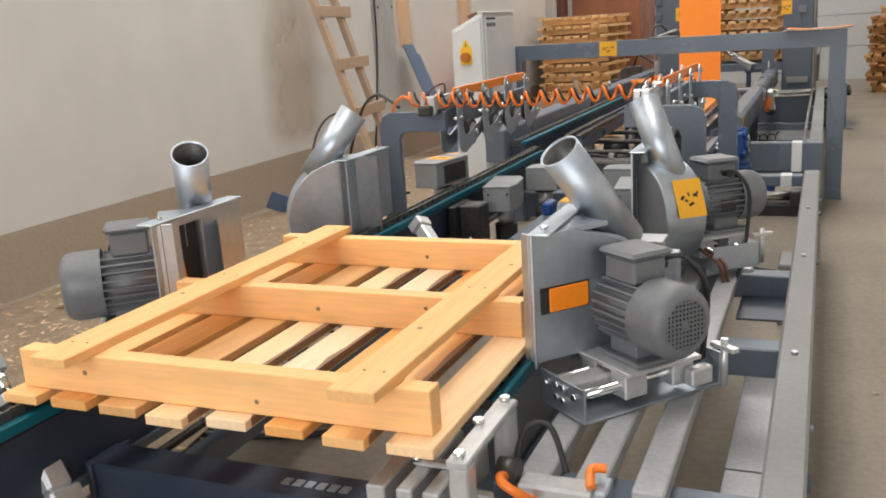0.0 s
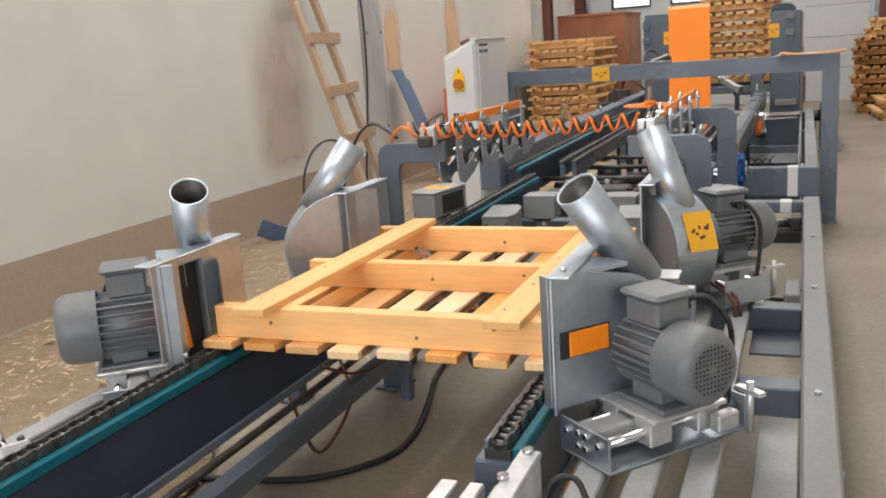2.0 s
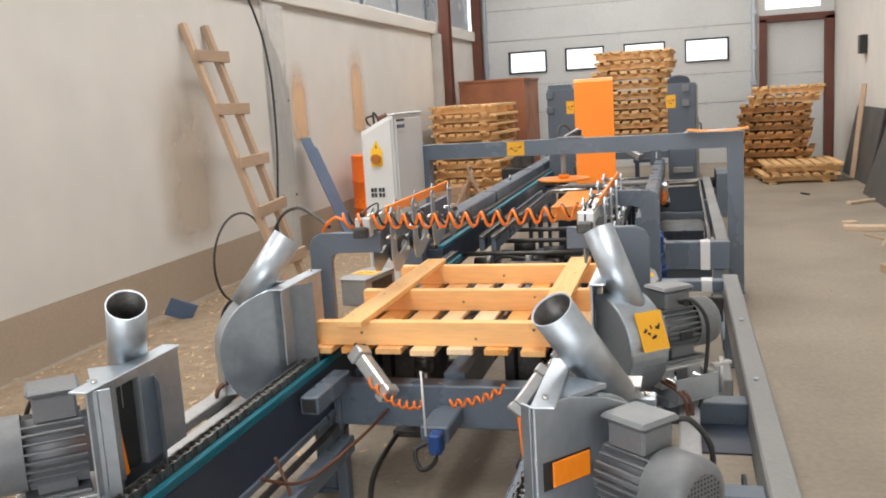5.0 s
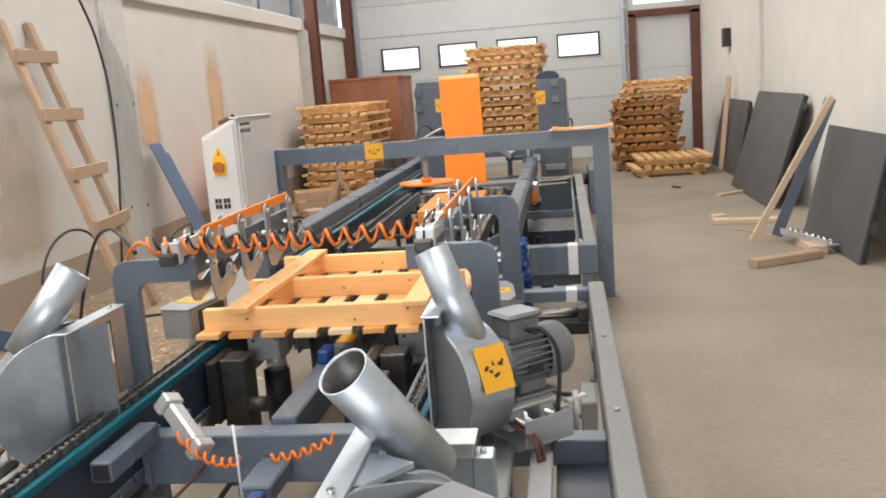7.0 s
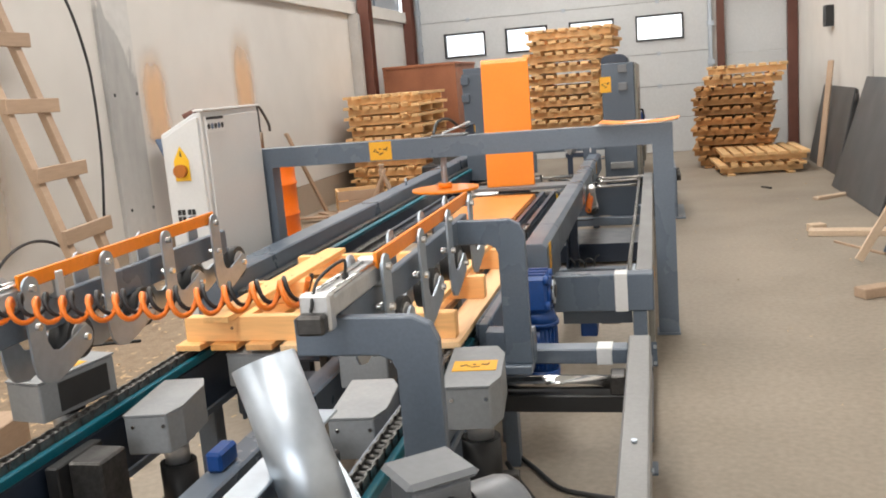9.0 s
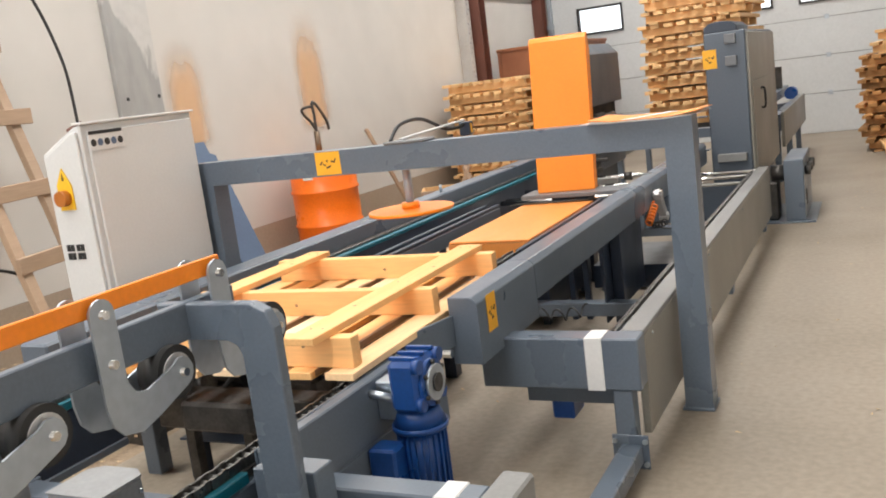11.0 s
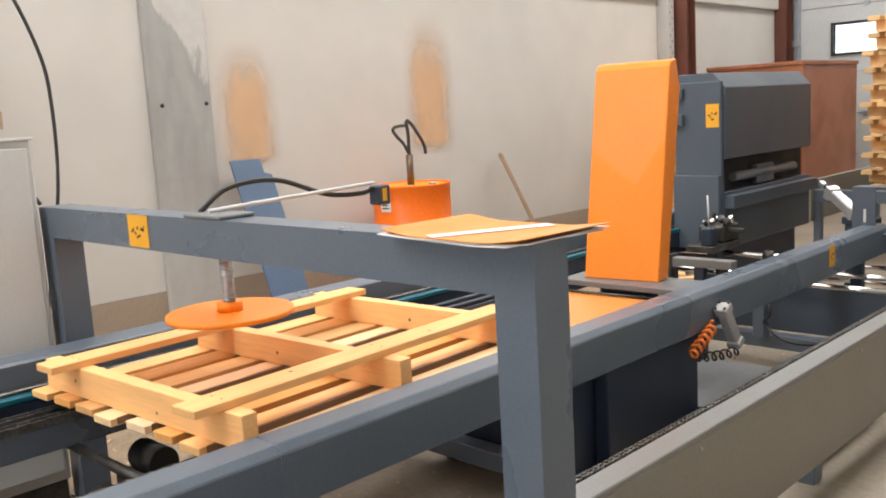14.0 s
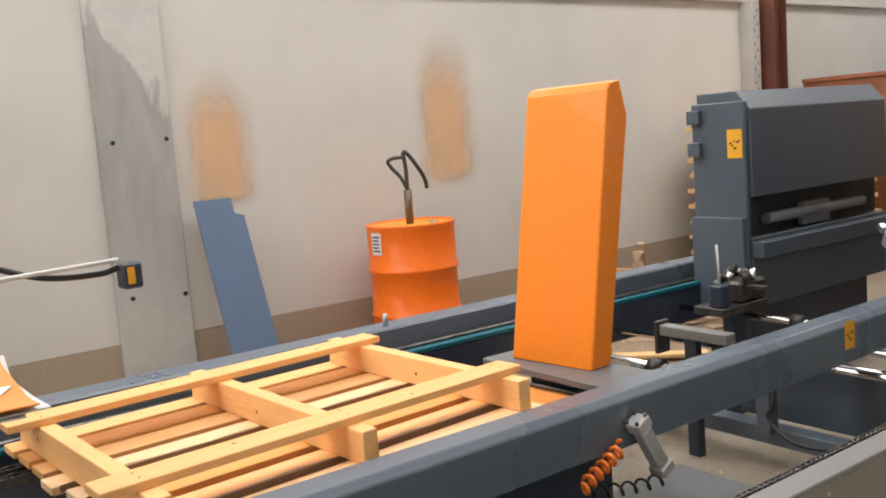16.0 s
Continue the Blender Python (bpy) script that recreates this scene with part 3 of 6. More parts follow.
def stacks():
    rnd = random.Random(11)
    made = {}

    def put(kind, x, y, z, turn):
        """A pallet the right way up, its deck boards on top, their ends over the stringers."""
        m = pose(x, y, z + 0.1325, 0, 180, turn)
        if kind not in made:
            made[kind] = pallet("stacked_pallet", kind, kind, "used pine pallet in a tall stack" if kind is OLDPINE else "brown weathered pine pallet in a leaning stack", (), "stacked pallets")
            made[kind].matrix_basis = m
        else:
            copy_thing(made[kind], m)

    for i in range(10):
        put(OLDPINE, -1.96 + rnd.uniform(-0.02, 0.02), 12.75 + rnd.uniform(-0.02, 0.02), 0.133 * i, -4 + rnd.uniform(-1.2, 1.2))
    for i in range(10):
        put(OLDPINE, 0.40 + (0.03 if i > 7 else 0.0) + rnd.uniform(-0.012, 0.012), 12.6 + rnd.uniform(-0.02, 0.02), 0.60 + 0.133 * i, rnd.uniform(-0.8, 0.8) - 3)
    for i in range(9):
        put(BROWNPINE if i < 7 else OLDPINE, 2.40 + (0.0, 0.01, -0.02, 0.02, 0.0, -0.03, 0.03, 0.12, 0.2)[i] + rnd.uniform(-0.02, 0.02), 14.3 + rnd.uniform(-0.03, 0.03), 0.133 * i + 0.135, -8 + rnd.uniform(-3, 3))
    put(BROWNPINE, 2.45, 14.25, 0.0, -8)
    put(OLDPINE, 2.66, 13.3, 0.0, 3)
    put(OLDPINE, 2.70, 13.32, 0.133, 1)


# ---- chain line, first section ----
def chain_strand(parent, x, y0, y1, z):
    """A roller chain: rollers and side plates, as one long part."""
    bm = bmesh.new()
    y, k = y0, 0
    while y < y1:
        rod((x - 0.017, y, z), (x + 0.017, y, z), 0.0085, bm, 6)
        for s in (-1, 1):
            d = 0.019 if k % 2 else 0.0145
            bx(x + s * d - 0.002, x + s * d + 0.002, y - 0.005, y + 0.035, z - 0.011, z + 0.013, 0, bm)
        y += 0.03
        k += 1
    return tagged(part("chain", bm, CHAIN, parent, "oily black roller chain"), kind="stuff")


def chain_beams():
    for x, y0, y1 in ((-0.245, 0.1, 5.2), (0.71, 1.6, 5.62)):
        beam = thing("chain_conveyor", "dark blue conveyor beam with teal guide and black chain", "conveyor", "chain conveyor beams")
        bm = bx(x - 0.06, x + 0.04, y0, y1, 0.31, 0.50, 0.006)
        # West beam gets the darker blue: its shade is put into the colour.
        part("beam", bm, DARKBLUE if x < 0 else BLUEGREY, beam)
        part("lip", bx(x + 0.0405, x + 0.052, y0, y1, 0.305, 0.33, 0.002), BLUEGREY, beam)
        part("chain_bed", bx(x - 0.035, x + 0.0235, y0, y1, 0.502, 0.526, 0.002), STEEL, beam)
        part("chain_guide", bx(x + 0.024, x + 0.045, y0, y1 if x < 0 else 4.66, 0.502, 0.53, 0.003), TEAL, beam, "teal plastic chain guide")
        chain_strand(beam, x, y0, y1, 0.539)
        part("chain_track", bx(x - 0.033, x - 0.024, y0, y1, 0.526, 0.543, 0.001), BLUEGREY, beam)
        for y in (y0 + 0.25, 3.12, 4.6):
            part("leg", bx(x - 0.045, x + 0.03, y - 0.035, y + 0.035, 0.0, 0.31, 0.004), BLUEGREY, beam)
            part("foot_plate", bx(x - 0.07, x + 0.055, y - 0.06, y + 0.06, 0.0, 0.012, 0.002), BLUEGREY, beam)


def cross_beams():
    def beam(name, x0, x1, y0, y1, z0, z1, material=BLUEGREY, label="blue-grey painted steel cross beam under the line"):
        t = thing(name, label, "beam", "cross beams")
        part("beam", bx(x0, x1, y0, y1, z0, z1, 0.005), material, t)
        for x in (x0 + 0.02, x1 - 0.06):
            part("end_plate", bx(x, x + 0.012, y0 - 0.012, y1 + 0.012, z0 - 0.015, z1 + 0.004, 0.002), material, t)
        return t

    b = beam("cross_beam", -0.2, 0.66, 1.39, 1.5, 0.24, 0.36, DARKBLUE)
    rib = bmesh.new()
    for i in range(6):
        bx(0.31 + i * 0.028, 0.33 + i * 0.028, 1.43, 1.455, 0.3605, 0.363, 0, rib)
    part("slots", rib, GALV, b)
    beam("cross_beam", -0.2, 0.66, 3.08, 3.17, 0.27, 0.43)
    beam("cross_beam", -0.2, 0.66, 4.72, 4.82, 0.22, 0.36)
    # middle beam along the line, and its end
    m = thing("middle_beam", "blue-grey square tube along the middle of the line", "beam")
    part("beam", bx(0.205, 0.29, 3.18, 4.715, 0.33, 0.45, 0.006), BLUEGREY, m)
    part("stub", bx(0.2, 0.3, 2.86, 3.075, 0.30, 0.36, 0.006), BLUEGREY, m)
    part("limit_switch", bx(0.25, 0.292, 2.78, 2.84, 0.29, 0.36, 0.006), BLUE, m, "small blue limit switch")
    part("switch_arm", rod((0.238, 2.80, 0.35), (0.232, 2.81, 0.57), 0.004, None, 6), WHITE, m, "thin white feeler rod")
    part("switch_box", bx(0.215, 0.262, 3.72, 3.82, 0.4505, 0.505, 0.008), BLUE, m, "small blue switch")
    part("label", bx(0.21, 0.285, 4.02, 4.14, 0.4505, 0.452), STICKER, m)
    # hydraulic hose bundle
    solo("hose", tube(curve([(0.29, 2.8, 0.36), (0.27, 2.78, 0.27), (0.22, 2.78, 0.24), (0.2, 2.8, 0.3), (0.26, 2.82, 0.33)], 6), 0.008), BLACK, "black cable loop at the limit switch", "cable")
    solo("floor_cable", tube(curve([(-0.12, 3.55, 0.05), (-0.12, 3.25, 0.012), (-0.04, 2.95, 0.012), (0.02, 2.67, 0.012), (-0.01, 2.47, 0.012), (-0.2, 2.28, 0.012), (-0.6, 2.2, 0.012)], 8), 0.011), BLACK, "black cable lying on the concrete floor", "cable")
    solo("hanging_hose", tube(curve([(-0.19, 2.55, 0.36), (-0.12, 2.5, 0.2), (-0.14, 2.3, 0.1), (-0.19, 2.25, 0.3)], 8), 0.006), COPPER, "brown air hose hanging below the beam", "hose")
    solo("hanging_hose", tube(curve([(-0.19, 2.45, 0.33), (-0.12, 2.6, 0.26), (-0.03, 2.85, 0.3), (0.02, 3.06, 0.34)], 8), 0.006), COPPER, "brown air hose hanging below the beam", "hose")
    solo("hanging_hose", tube(curve([(0.5, 3.07, 0.36), (0.55, 2.9, 0.24), (0.62, 2.6, 0.1), (0.66, 2.2, 0.03)], 8), 0.009), AIRHOSE, "orange air hose hanging below the beam", "hose")
    low = thing("lower_rail", "dark steel channel below the near chain", "rail")
    part("channel", bx(-0.17, -0.115, 0.6, 3.05, 0.18, 0.245, 0.004), BLUEGREY, low)
    part("rod", rod((-0.185, 0.6, 0.275), (-0.185, 3.05, 0.275), 0.012, None, 10), STEEL, low)
    for y in (1.42, 2.98):
        part("leg", bx(-0.165, -0.125, y, y + 0.04, 0.0, 0.18, 0.002), BLUEGREY, low)


def side_frame(side):
    """The long frame outside a chain beam: galvanised bars and the outer rail."""
    f = thing("side_frame", "grey painted outer rail with galvanised bars beside the chain" if side > 0 else "galvanised bars beside the chain, strewn with shavings", "frame", "side frames")
    if side > 0:
        part("rail", bx(1.268, 1.345, 0.3, 4.92, 0.30, 0.455, 0.006), FRAMEGREY, f)
        for y in (0.7, 1.45, 2.2, 3.15, 3.95):
            part("bolt", bolt((1.305, y, 0.455), 0.009, None), GALV, f)
        for y in (1.0, 1.9, 3.3, 3.9):
            part("bolt", bolt((1.345, y, 0.40), 0.008, None, (1, 0, 0)), GALV, f)
        xs = ((0.841, 0.903), (0.948, 1.006), (1.055, 1.115))
    else:
        xs = ((-0.415, -0.345), (-0.535, -0.46), (-0.665, -0.595))
    for i, (a, b) in enumerate(xs):
        part("bar", bx(a, b, 1.43 if side > 0 else 0.9, 3.1 if side > 0 else 3.3, 0.42 if side > 0 else 0.362, 0.459 if side > 0 else 0.40, 0.004), BARGREY, f)
    lo, hi = (0.78, 1.268) if side > 0 else (-0.67, -0.306)
    for y in ((1.5, 2.35, 3.05) if side > 0 else (1.1, 2.35, 3.0)):
        part("tie", bx(lo, hi, y - 0.04, y + 0.04, 0.34 if side > 0 else 0.29, 0.4195 if side > 0 else 0.3615, 0.004), BLUEGREY, f)
    for x, y in (((1.305, 0.6), (1.305, 2.4), (1.305, 4.78)) if side > 0 else ((-0.58, 1.1), (-0.58, 2.9))):
        part("leg", bx(x - 0.03, x + 0.03, y - 0.03, y + 0.03, 0, 0.2895 if side < 0 else 0.30, 0.004), BLUEGREY, f)
        part("foot_plate", bx(x - 0.05, x + 0.05, y - 0.05, y + 0.05, 0, 0.01, 0.002), BLUEGREY, f)
    if side > 0:
        for y0, y1 in ((1.0, 1.56), (1.57, 2.03), (2.04, 2.75)):
            part("cover_plate", bx(1.16, 1.262, y0, y1, 0.205, 0.21, 0.001), BARGREY, f, "pale zinc cover plate")
        for x in (1.17, 1.25):
            part("plate_rail", bx(x - 0.008, x + 0.008, 0.9, 2.95, 0.18, 0.2045, 0.002), BLUEGREY, f)
        part("blue_plate", bx(1.12, 1.265, 2.76, 3.0, 0.345, 0.352, 0.001), DARKBLUE, f)


# ---- motors and saws ----
def motor(parent, r, length, x0, label=""):
    """An electric motor along +x from x0, with ribs, fan cover, terminal box and foot."""
    body = rod((x0, 0, 0), (x0 + length * 0.62, 0, 0), r * 0.82, None, 28)
    rod((x0 - 0.03, 0, 0), (x0 + 0.012, 0, 0), r * 0.5, body, 20, r * 0.78)
    part("motor_body", body, GREYPAINT, parent, label or "grey ribbed electric motor")
    ribs = bmesh.new()
    for k in range(26):
        a = k * math.tau / 26
        if 60 < math.degrees(a) < 120:
            continue
        bx(x0 + 0.022, x0 + length * 0.6, -0.0022, 0.0022, r * 0.8, r * 0.985, 0, ribs, pose(0, 0, 0, math.degrees(a) - 90, 0, 0))
    part("cooling_ribs", ribs, GREYPAINT, parent)
    xs = x0 + length * 0.6
    cover = bmesh.new()
    n = 32
    prof = [(xs, r), (xs + length * 0.27, r), (xs + length * 0.345, r * 0.95), (xs + length * 0.385, r * 0.84), (xs + length * 0.4, r * 0.7), (xs + length * 0.4, r * 0.66)]
    rings = [[cover.verts.new((px, pr * math.cos(k * math.tau / n), pr * math.sin(k * math.tau / n))) for k in range(n)] for px, pr in prof]
    for p, q in zip(rings, rings[1:]):
        for k in range(n):
            g = cover.faces.new((p[k], p[(k + 1) % n], q[(k + 1) % n], q[k]))
            g.smooth = True
    fan = part("fan_cover", cover, GREYPAINT, parent)
    # Solid black plug behind the grille, as the shade in the cover.
    part("fan_well", rod((xs + length * 0.3, 0, 0), (xs + length * 0.385, 0, 0), r * 0.67, None, 24), BLACK, fan)
    gr = bmesh.new()
    for k in range(-5, 6):
        o = k * r * 0.66 / 5.5
        h = math.sqrt(max(0.0, (r * 0.66) ** 2 - o * o))
        for m in (pose(0, 0, 0), pose(0, 0, 0, 90)):
            bx(xs + length * 0.393, xs + length * 0.4, o - r * 0.022, o + r * 0.022, -h, h, 0, gr, m)
    rod((xs + length * 0.39, 0, 0), (xs + length * 0.402, 0, 0), r * 0.1, gr, 10)
    part("grille", gr, GREYPAINT, fan)
    box = bx(x0 + 0.03, x0 + 0.13, -0.045, 0.045, r * 0.8, r * 1.5, 0.006)
    t = part("terminal_box", box, GREYPAINT, parent)
    part("lid", bx(x0 + 0.018, x0 + 0.142, -0.056, 0.056, r * 1.5, r * 1.7, 0.008), GREYPAINT, t)
    rod_gland = rod((x0 + 0.09, -0.045, r * 1.1), (x0 + 0.09, -0.075, r * 1.1), 0.011, None, 10)
    part("cable_gland", rod_gland, BLACK, t)
    part("name_plate", bx(x0 + 0.06, x0 + 0.11, -r * 0.93 - 0.004, -r * 0.93, -0.03, 0.005), INK_SHADE, parent)
    foot = bx(x0 + 0.02, x0 + 0.17, -r * 0.85, r * 0.85, -0.104, -0.094, 0.003)
    bx(x0 + 0.05, x0 + 0.14, -r * 0.6, r * 0.6, -0.095, -r * 0.7, 0.003, foot)
    part("motor_foot", foot, GREYPAINT, parent)


def saw_unit(cx, cy, cz, sx, sy, near, slotted, sticker=False, face=None, angle=40, size=1.0, slot=(0.0, 0.075), ends=(-0.12, 0.205), low=-0.2, mr=0.081, deep=0.0, R=0.16, pipe_long=0.30):
    """A corner saw: the motor's axis runs 40 degrees off the line's cross direction, a round housing with a slanting dust pipe,
    a plate along the line with the slot for the pallet's corner, and a slide below. sx and sy mirror it for the four corners."""
    u = thing("corner_saw", "corner saw with galvanised housing, dust pipe and grey motor", "saw", "corner saws", (cx, cy, cz))
    arc = [(R * math.cos(math.radians(90 + 180 * k / 24)), R * math.sin(math.radians(90 + 180 * k / 24))) for k in range(25)]
    reach = -0.01 if slotted else 0.015
    outline = arc + [(reach, -R), (reach, R)]
    part("blade_housing", prism(outline, -0.105, deep, "x", None, 0.004, False), GALV, u, "galvanised round blade housing")
    part("side_cover", prism([(p * 0.995, q * 0.995) for p, q in outline], -0.108, -0.1055, "x", None, 0.001), face or GALV, u)
    # plate behind the motor, with its window
    plate = [(-0.15, -0.09), (0.216, -0.09), (0.216, 0.2), (0.12, 0.2), (0.02, 0.175), (-0.10, 0.12), (-0.15, 0.06)]
    if near:
        part("motor_plate", prism(plate, 0.04, 0.055, "x", None, 0.002), GALV, u, "flat galvanised mounting plate")
        # No real cut-out: a black patch paints the window's shaded gap.
        part("plate_window", bx(0.0552, 0.0562, 0.07, 0.2, 0.02, 0.08), INK_SHADE, u)
        part("orange_guard", bx(0.0564, 0.062, 0.075, 0.178, 0.023, 0.077, 0.002), ORANGE, u, "orange painted inner guard")
        part("plate_edge", bx(0.012, 0.0395, 0.21, 0.216, -0.09, 0.2, 0.001), GALV, u)
    part("housing_top", prism([(p, q) for p, q in ((0.1, R * 0.7), (0.1, 0.19), (0.02, 0.172), (-0.06, 0.14), (-0.06, 0.1))], -0.02, 0.0395, "x", None, 0.002), GALV, u)
    # dust pipe
    top = Vector((-0.056, 0.063, 0.355))
    d = Vector((0, math.sin(radians(38)), math.cos(radians(38))))
    if deep:
        d = top - Vector((-0.05 + deep, -0.06, 0.09))
        pipe_long = d.length
        d.normalize()
    duct = part("dust_pipe", pipe(top - d * pipe_long, top, 0.0485, 0.0025), GALV, u, "shiny galvanised dust pipe, open at the top")
    # Dark lining puts the shade inside the pipe into its colour.
    part("bore", pipe(top - d * (pipe_long - 0.01), top - d * 0.004, 0.0455, 0.001), STEEL, duct, "pipe lining coloured dark for the shade inside")
    before = set(u.children_recursive)
    motor(u, mr, 0.24 if mr < 0.09 else 0.265, 0.05)
    for ob in set(u.children_recursive) - before:
        ob.data.transform(Matrix.Translation((deep, 0, 0.018)))
    # slide: two rods along the plate, the carriage under the motor, a folded base
    part("slide_plate", bx(0.05, 0.23, -0.1, 0.1, -0.0955, -0.086, 0.002), ALU, u)
    for x in (0.08, 0.185):
        part("guide_rod", rod((x, -0.165, -0.125), (x, 0.2, -0.125), 0.011, None, 12), CHROME, u)
        for y in (-0.095, 0.035):
            part("bearing_block", bx(x - 0.026, x + 0.026, y, y + 0.06, -0.152, -0.096, 0.003), ALU, u)
    part("air_cylinder", bx(0.108, 0.158, 0.0, 0.199, -0.15, -0.105, 0.006), ALU, u)
    for y in (-0.172, 0.2):
        part("end_plate", bx(0.052, 0.215, y, y + 0.006, -0.172, -0.1, 0.001), GALV, u)
    for x, z in ((0.08, -0.125), (0.185, -0.125), (0.12, -0.118), (0.145, -0.118), (0.12, -0.145), (0.145, -0.145)):
        part("bolt", rod((x, 0.206, z), (x, 0.213, z), 0.008, None, 6), CHROME, u)
    part("base_plate", bx(0.052, 0.215, -0.172, 0.206, -0.178, -0.1725, 0.001), GALV, u)
    cable = curve([(0.14, -0.075, 0.12), (0.17, -0.11, 0.12), (0.2, -0.14, 0.05), (0.19, -0.14, -0.1), (0.15, -0.16, -0.2), (0.1, -0.17, -0.27)], 8)
    part("motor_cable", tube(cable, 0.0065), BLACK, u, "black motor cable")
    for o in (0.0, 0.018):
        part("air_hose", tube(curve([(0.05 + o, -0.1, -0.12), (0.06 + o, -0.19, -0.15), (0.07 + o, -0.2, -0.24), (0.08 + o, -0.19, -0.28)], 6), 0.006), COPPER, u, "brown air hose")
    part("valve", bx(0.2165, 0.245, -0.12, -0.06, -0.15, -0.11, 0.004), ALU, u)
    part("switch_post", rod((0.235, -0.16, -0.172), (0.235, -0.16, -0.06), 0.008, None, 8), ALU, u)
    part("switch_arm", bx(0.2, 0.27, -0.17, -0.15, -0.085, -0.075, 0.001), ALU, u)
    under = ((0.46 if sx > 0 else 0.401) - cz) / size
    for y in (-0.12, 0.08):
        if under < -0.184:
            part("foot", bx(0.06, 0.2, y, y + 0.05, under, -0.1785, 0.002), GALV, u, "galvanised pedestal")
    if sticker:
        n = Vector((0, -0.92, 0.392))
        side = Vector((1, 0, 0))
        up = n.cross(side)
        m = Matrix((side, up, n)).transposed().to_4x4()
        label_plate(u, Matrix.Translation(Vector((-0.02, 0, 0)) + n * (R + 0.001)) @ m, 0.095, 0.12)
    turn = Matrix.Diagonal((sx * size, sy * size, size, 1)) @ pose(0, 0, 0, 0, 0, angle)
    flat = Matrix.Diagonal((sx * size, sy * size, size, 1))

    def set_in(ob, m):
        ob.data.transform(m)
        if sx * sy < 0:
            ob.data.flip_normals()

    for ob in u.children_recursive:
        set_in(ob, turn)
    mine = []
    # plate along the line with the slot
    if slotted:
        s0, s1 = slot
        mine.append(part("guard_plate", bx(-0.10, -0.094, ends[0], s0, low, 0.2, 0.001), GALV, u, "bent galvanised guard plate"))
        mine.append(part("guard_plate", bx(-0.10, -0.094, s1, ends[1], low, 0.2, 0.001), GALV, u, "bent galvanised guard plate"))
        mine.append(part("slot_lintel", bx(-0.10, -0.094, s0 + 0.0005, s1 - 0.0005, 0.18, 0.2), GALV, u))
        # Black sheet behind the slot paints the shade of the housing's inside.
        mine.append(part("slot", bx(-0.078, -0.074, s0 - 0.01, s1 + 0.01, low, 0.19), INK_SHADE, u))
        mine.append(part("slot_cheek", bx(-0.0935, -0.0785, s0 - 0.006, s0 - 0.001, low, 0.19, 0.001), GALV, u))
        mine.append(part("slot_guard", prism([(s1 - 0.012, 0.12), (s1 - 0.022, 0.04), (s1 - 0.034, low), (s1 - 0.008, low)], -0.086, -0.0785, "x"), ORANGE, u, "orange inner guard seen in the slot"))
    else:
        mine.append(part("guard_plate", bx(-0.10, -0.094, ends[0], ends[1], -0.1, 0.2, 0.001), GALV, u, "bent galvanised guard plate"))
    if near:
        mine.append(part("top_cover", prism([(-0.0935, 0.19), (-0.0935, -0.02), (-0.02, 0.005), (0.03, 0.035)], 0.19, 0.2, "z"), GALV, u))
    mine.append(part("guard_lid", bx(-0.105, -0.055, ends[0] - 0.005, ends[1] + 0.005, 0.2005, 0.206, 0.002), GALV, u))
    mine.append(part("lid_bolt", rod((-0.08, 0.16, 0.206), (-0.08, 0.16, 0.214), 0.007, None, 6), CHROME, u))
    for ob in mine:
        set_in(ob, flat)
    return u


def saws():
    saw_unit(0.883, 1.956, 0.64, 1, -1, True, False)
    saw_unit(0.90, 2.885, 0.665, 1, 1, False, False, True, GREYPAINT, deep=0.035)
    saw_unit(-0.391, 2.05, 0.605, -1, -1, True, True, size=1.06, slot=(0.02, 0.113), ends=(-0.16, 0.217), low=-0.045, mr=0.094)
    saw_unit(-0.397, 3.04, 0.60, -1, 1, False, True, angle=53, size=1.1, slot=(0.05, 0.12), low=-0.045, R=0.20, pipe_long=0.265)


# ---- drilling heads ----
def slide_bracket():
    """A zinc block on an angle that stands on the bars before the second saw."""
    k = thing("slide_bracket", "pale zinc slide bracket standing on the bars before a saw", "bracket")
    part("block", bx(0.832, 0.957, 2.37, 2.45, 0.648, 0.68, 0.003), BARGREY, k)
    part("cap", bx(0.826, 0.963, 2.365, 2.455, 0.6805, 0.686, 0.001), ALU, k)
    part("upright", bx(0.952, 1.0, 2.38, 2.44, 0.4595, 0.6475, 0.003), GALV, k)
    part("web", bx(0.842, 0.9515, 2.40, 2.41, 0.4595, 0.6475, 0.002), GALV, k)
    part("bolt", bolt((0.975, 2.41, 0.6475), 0.008, None), CHROME, k)


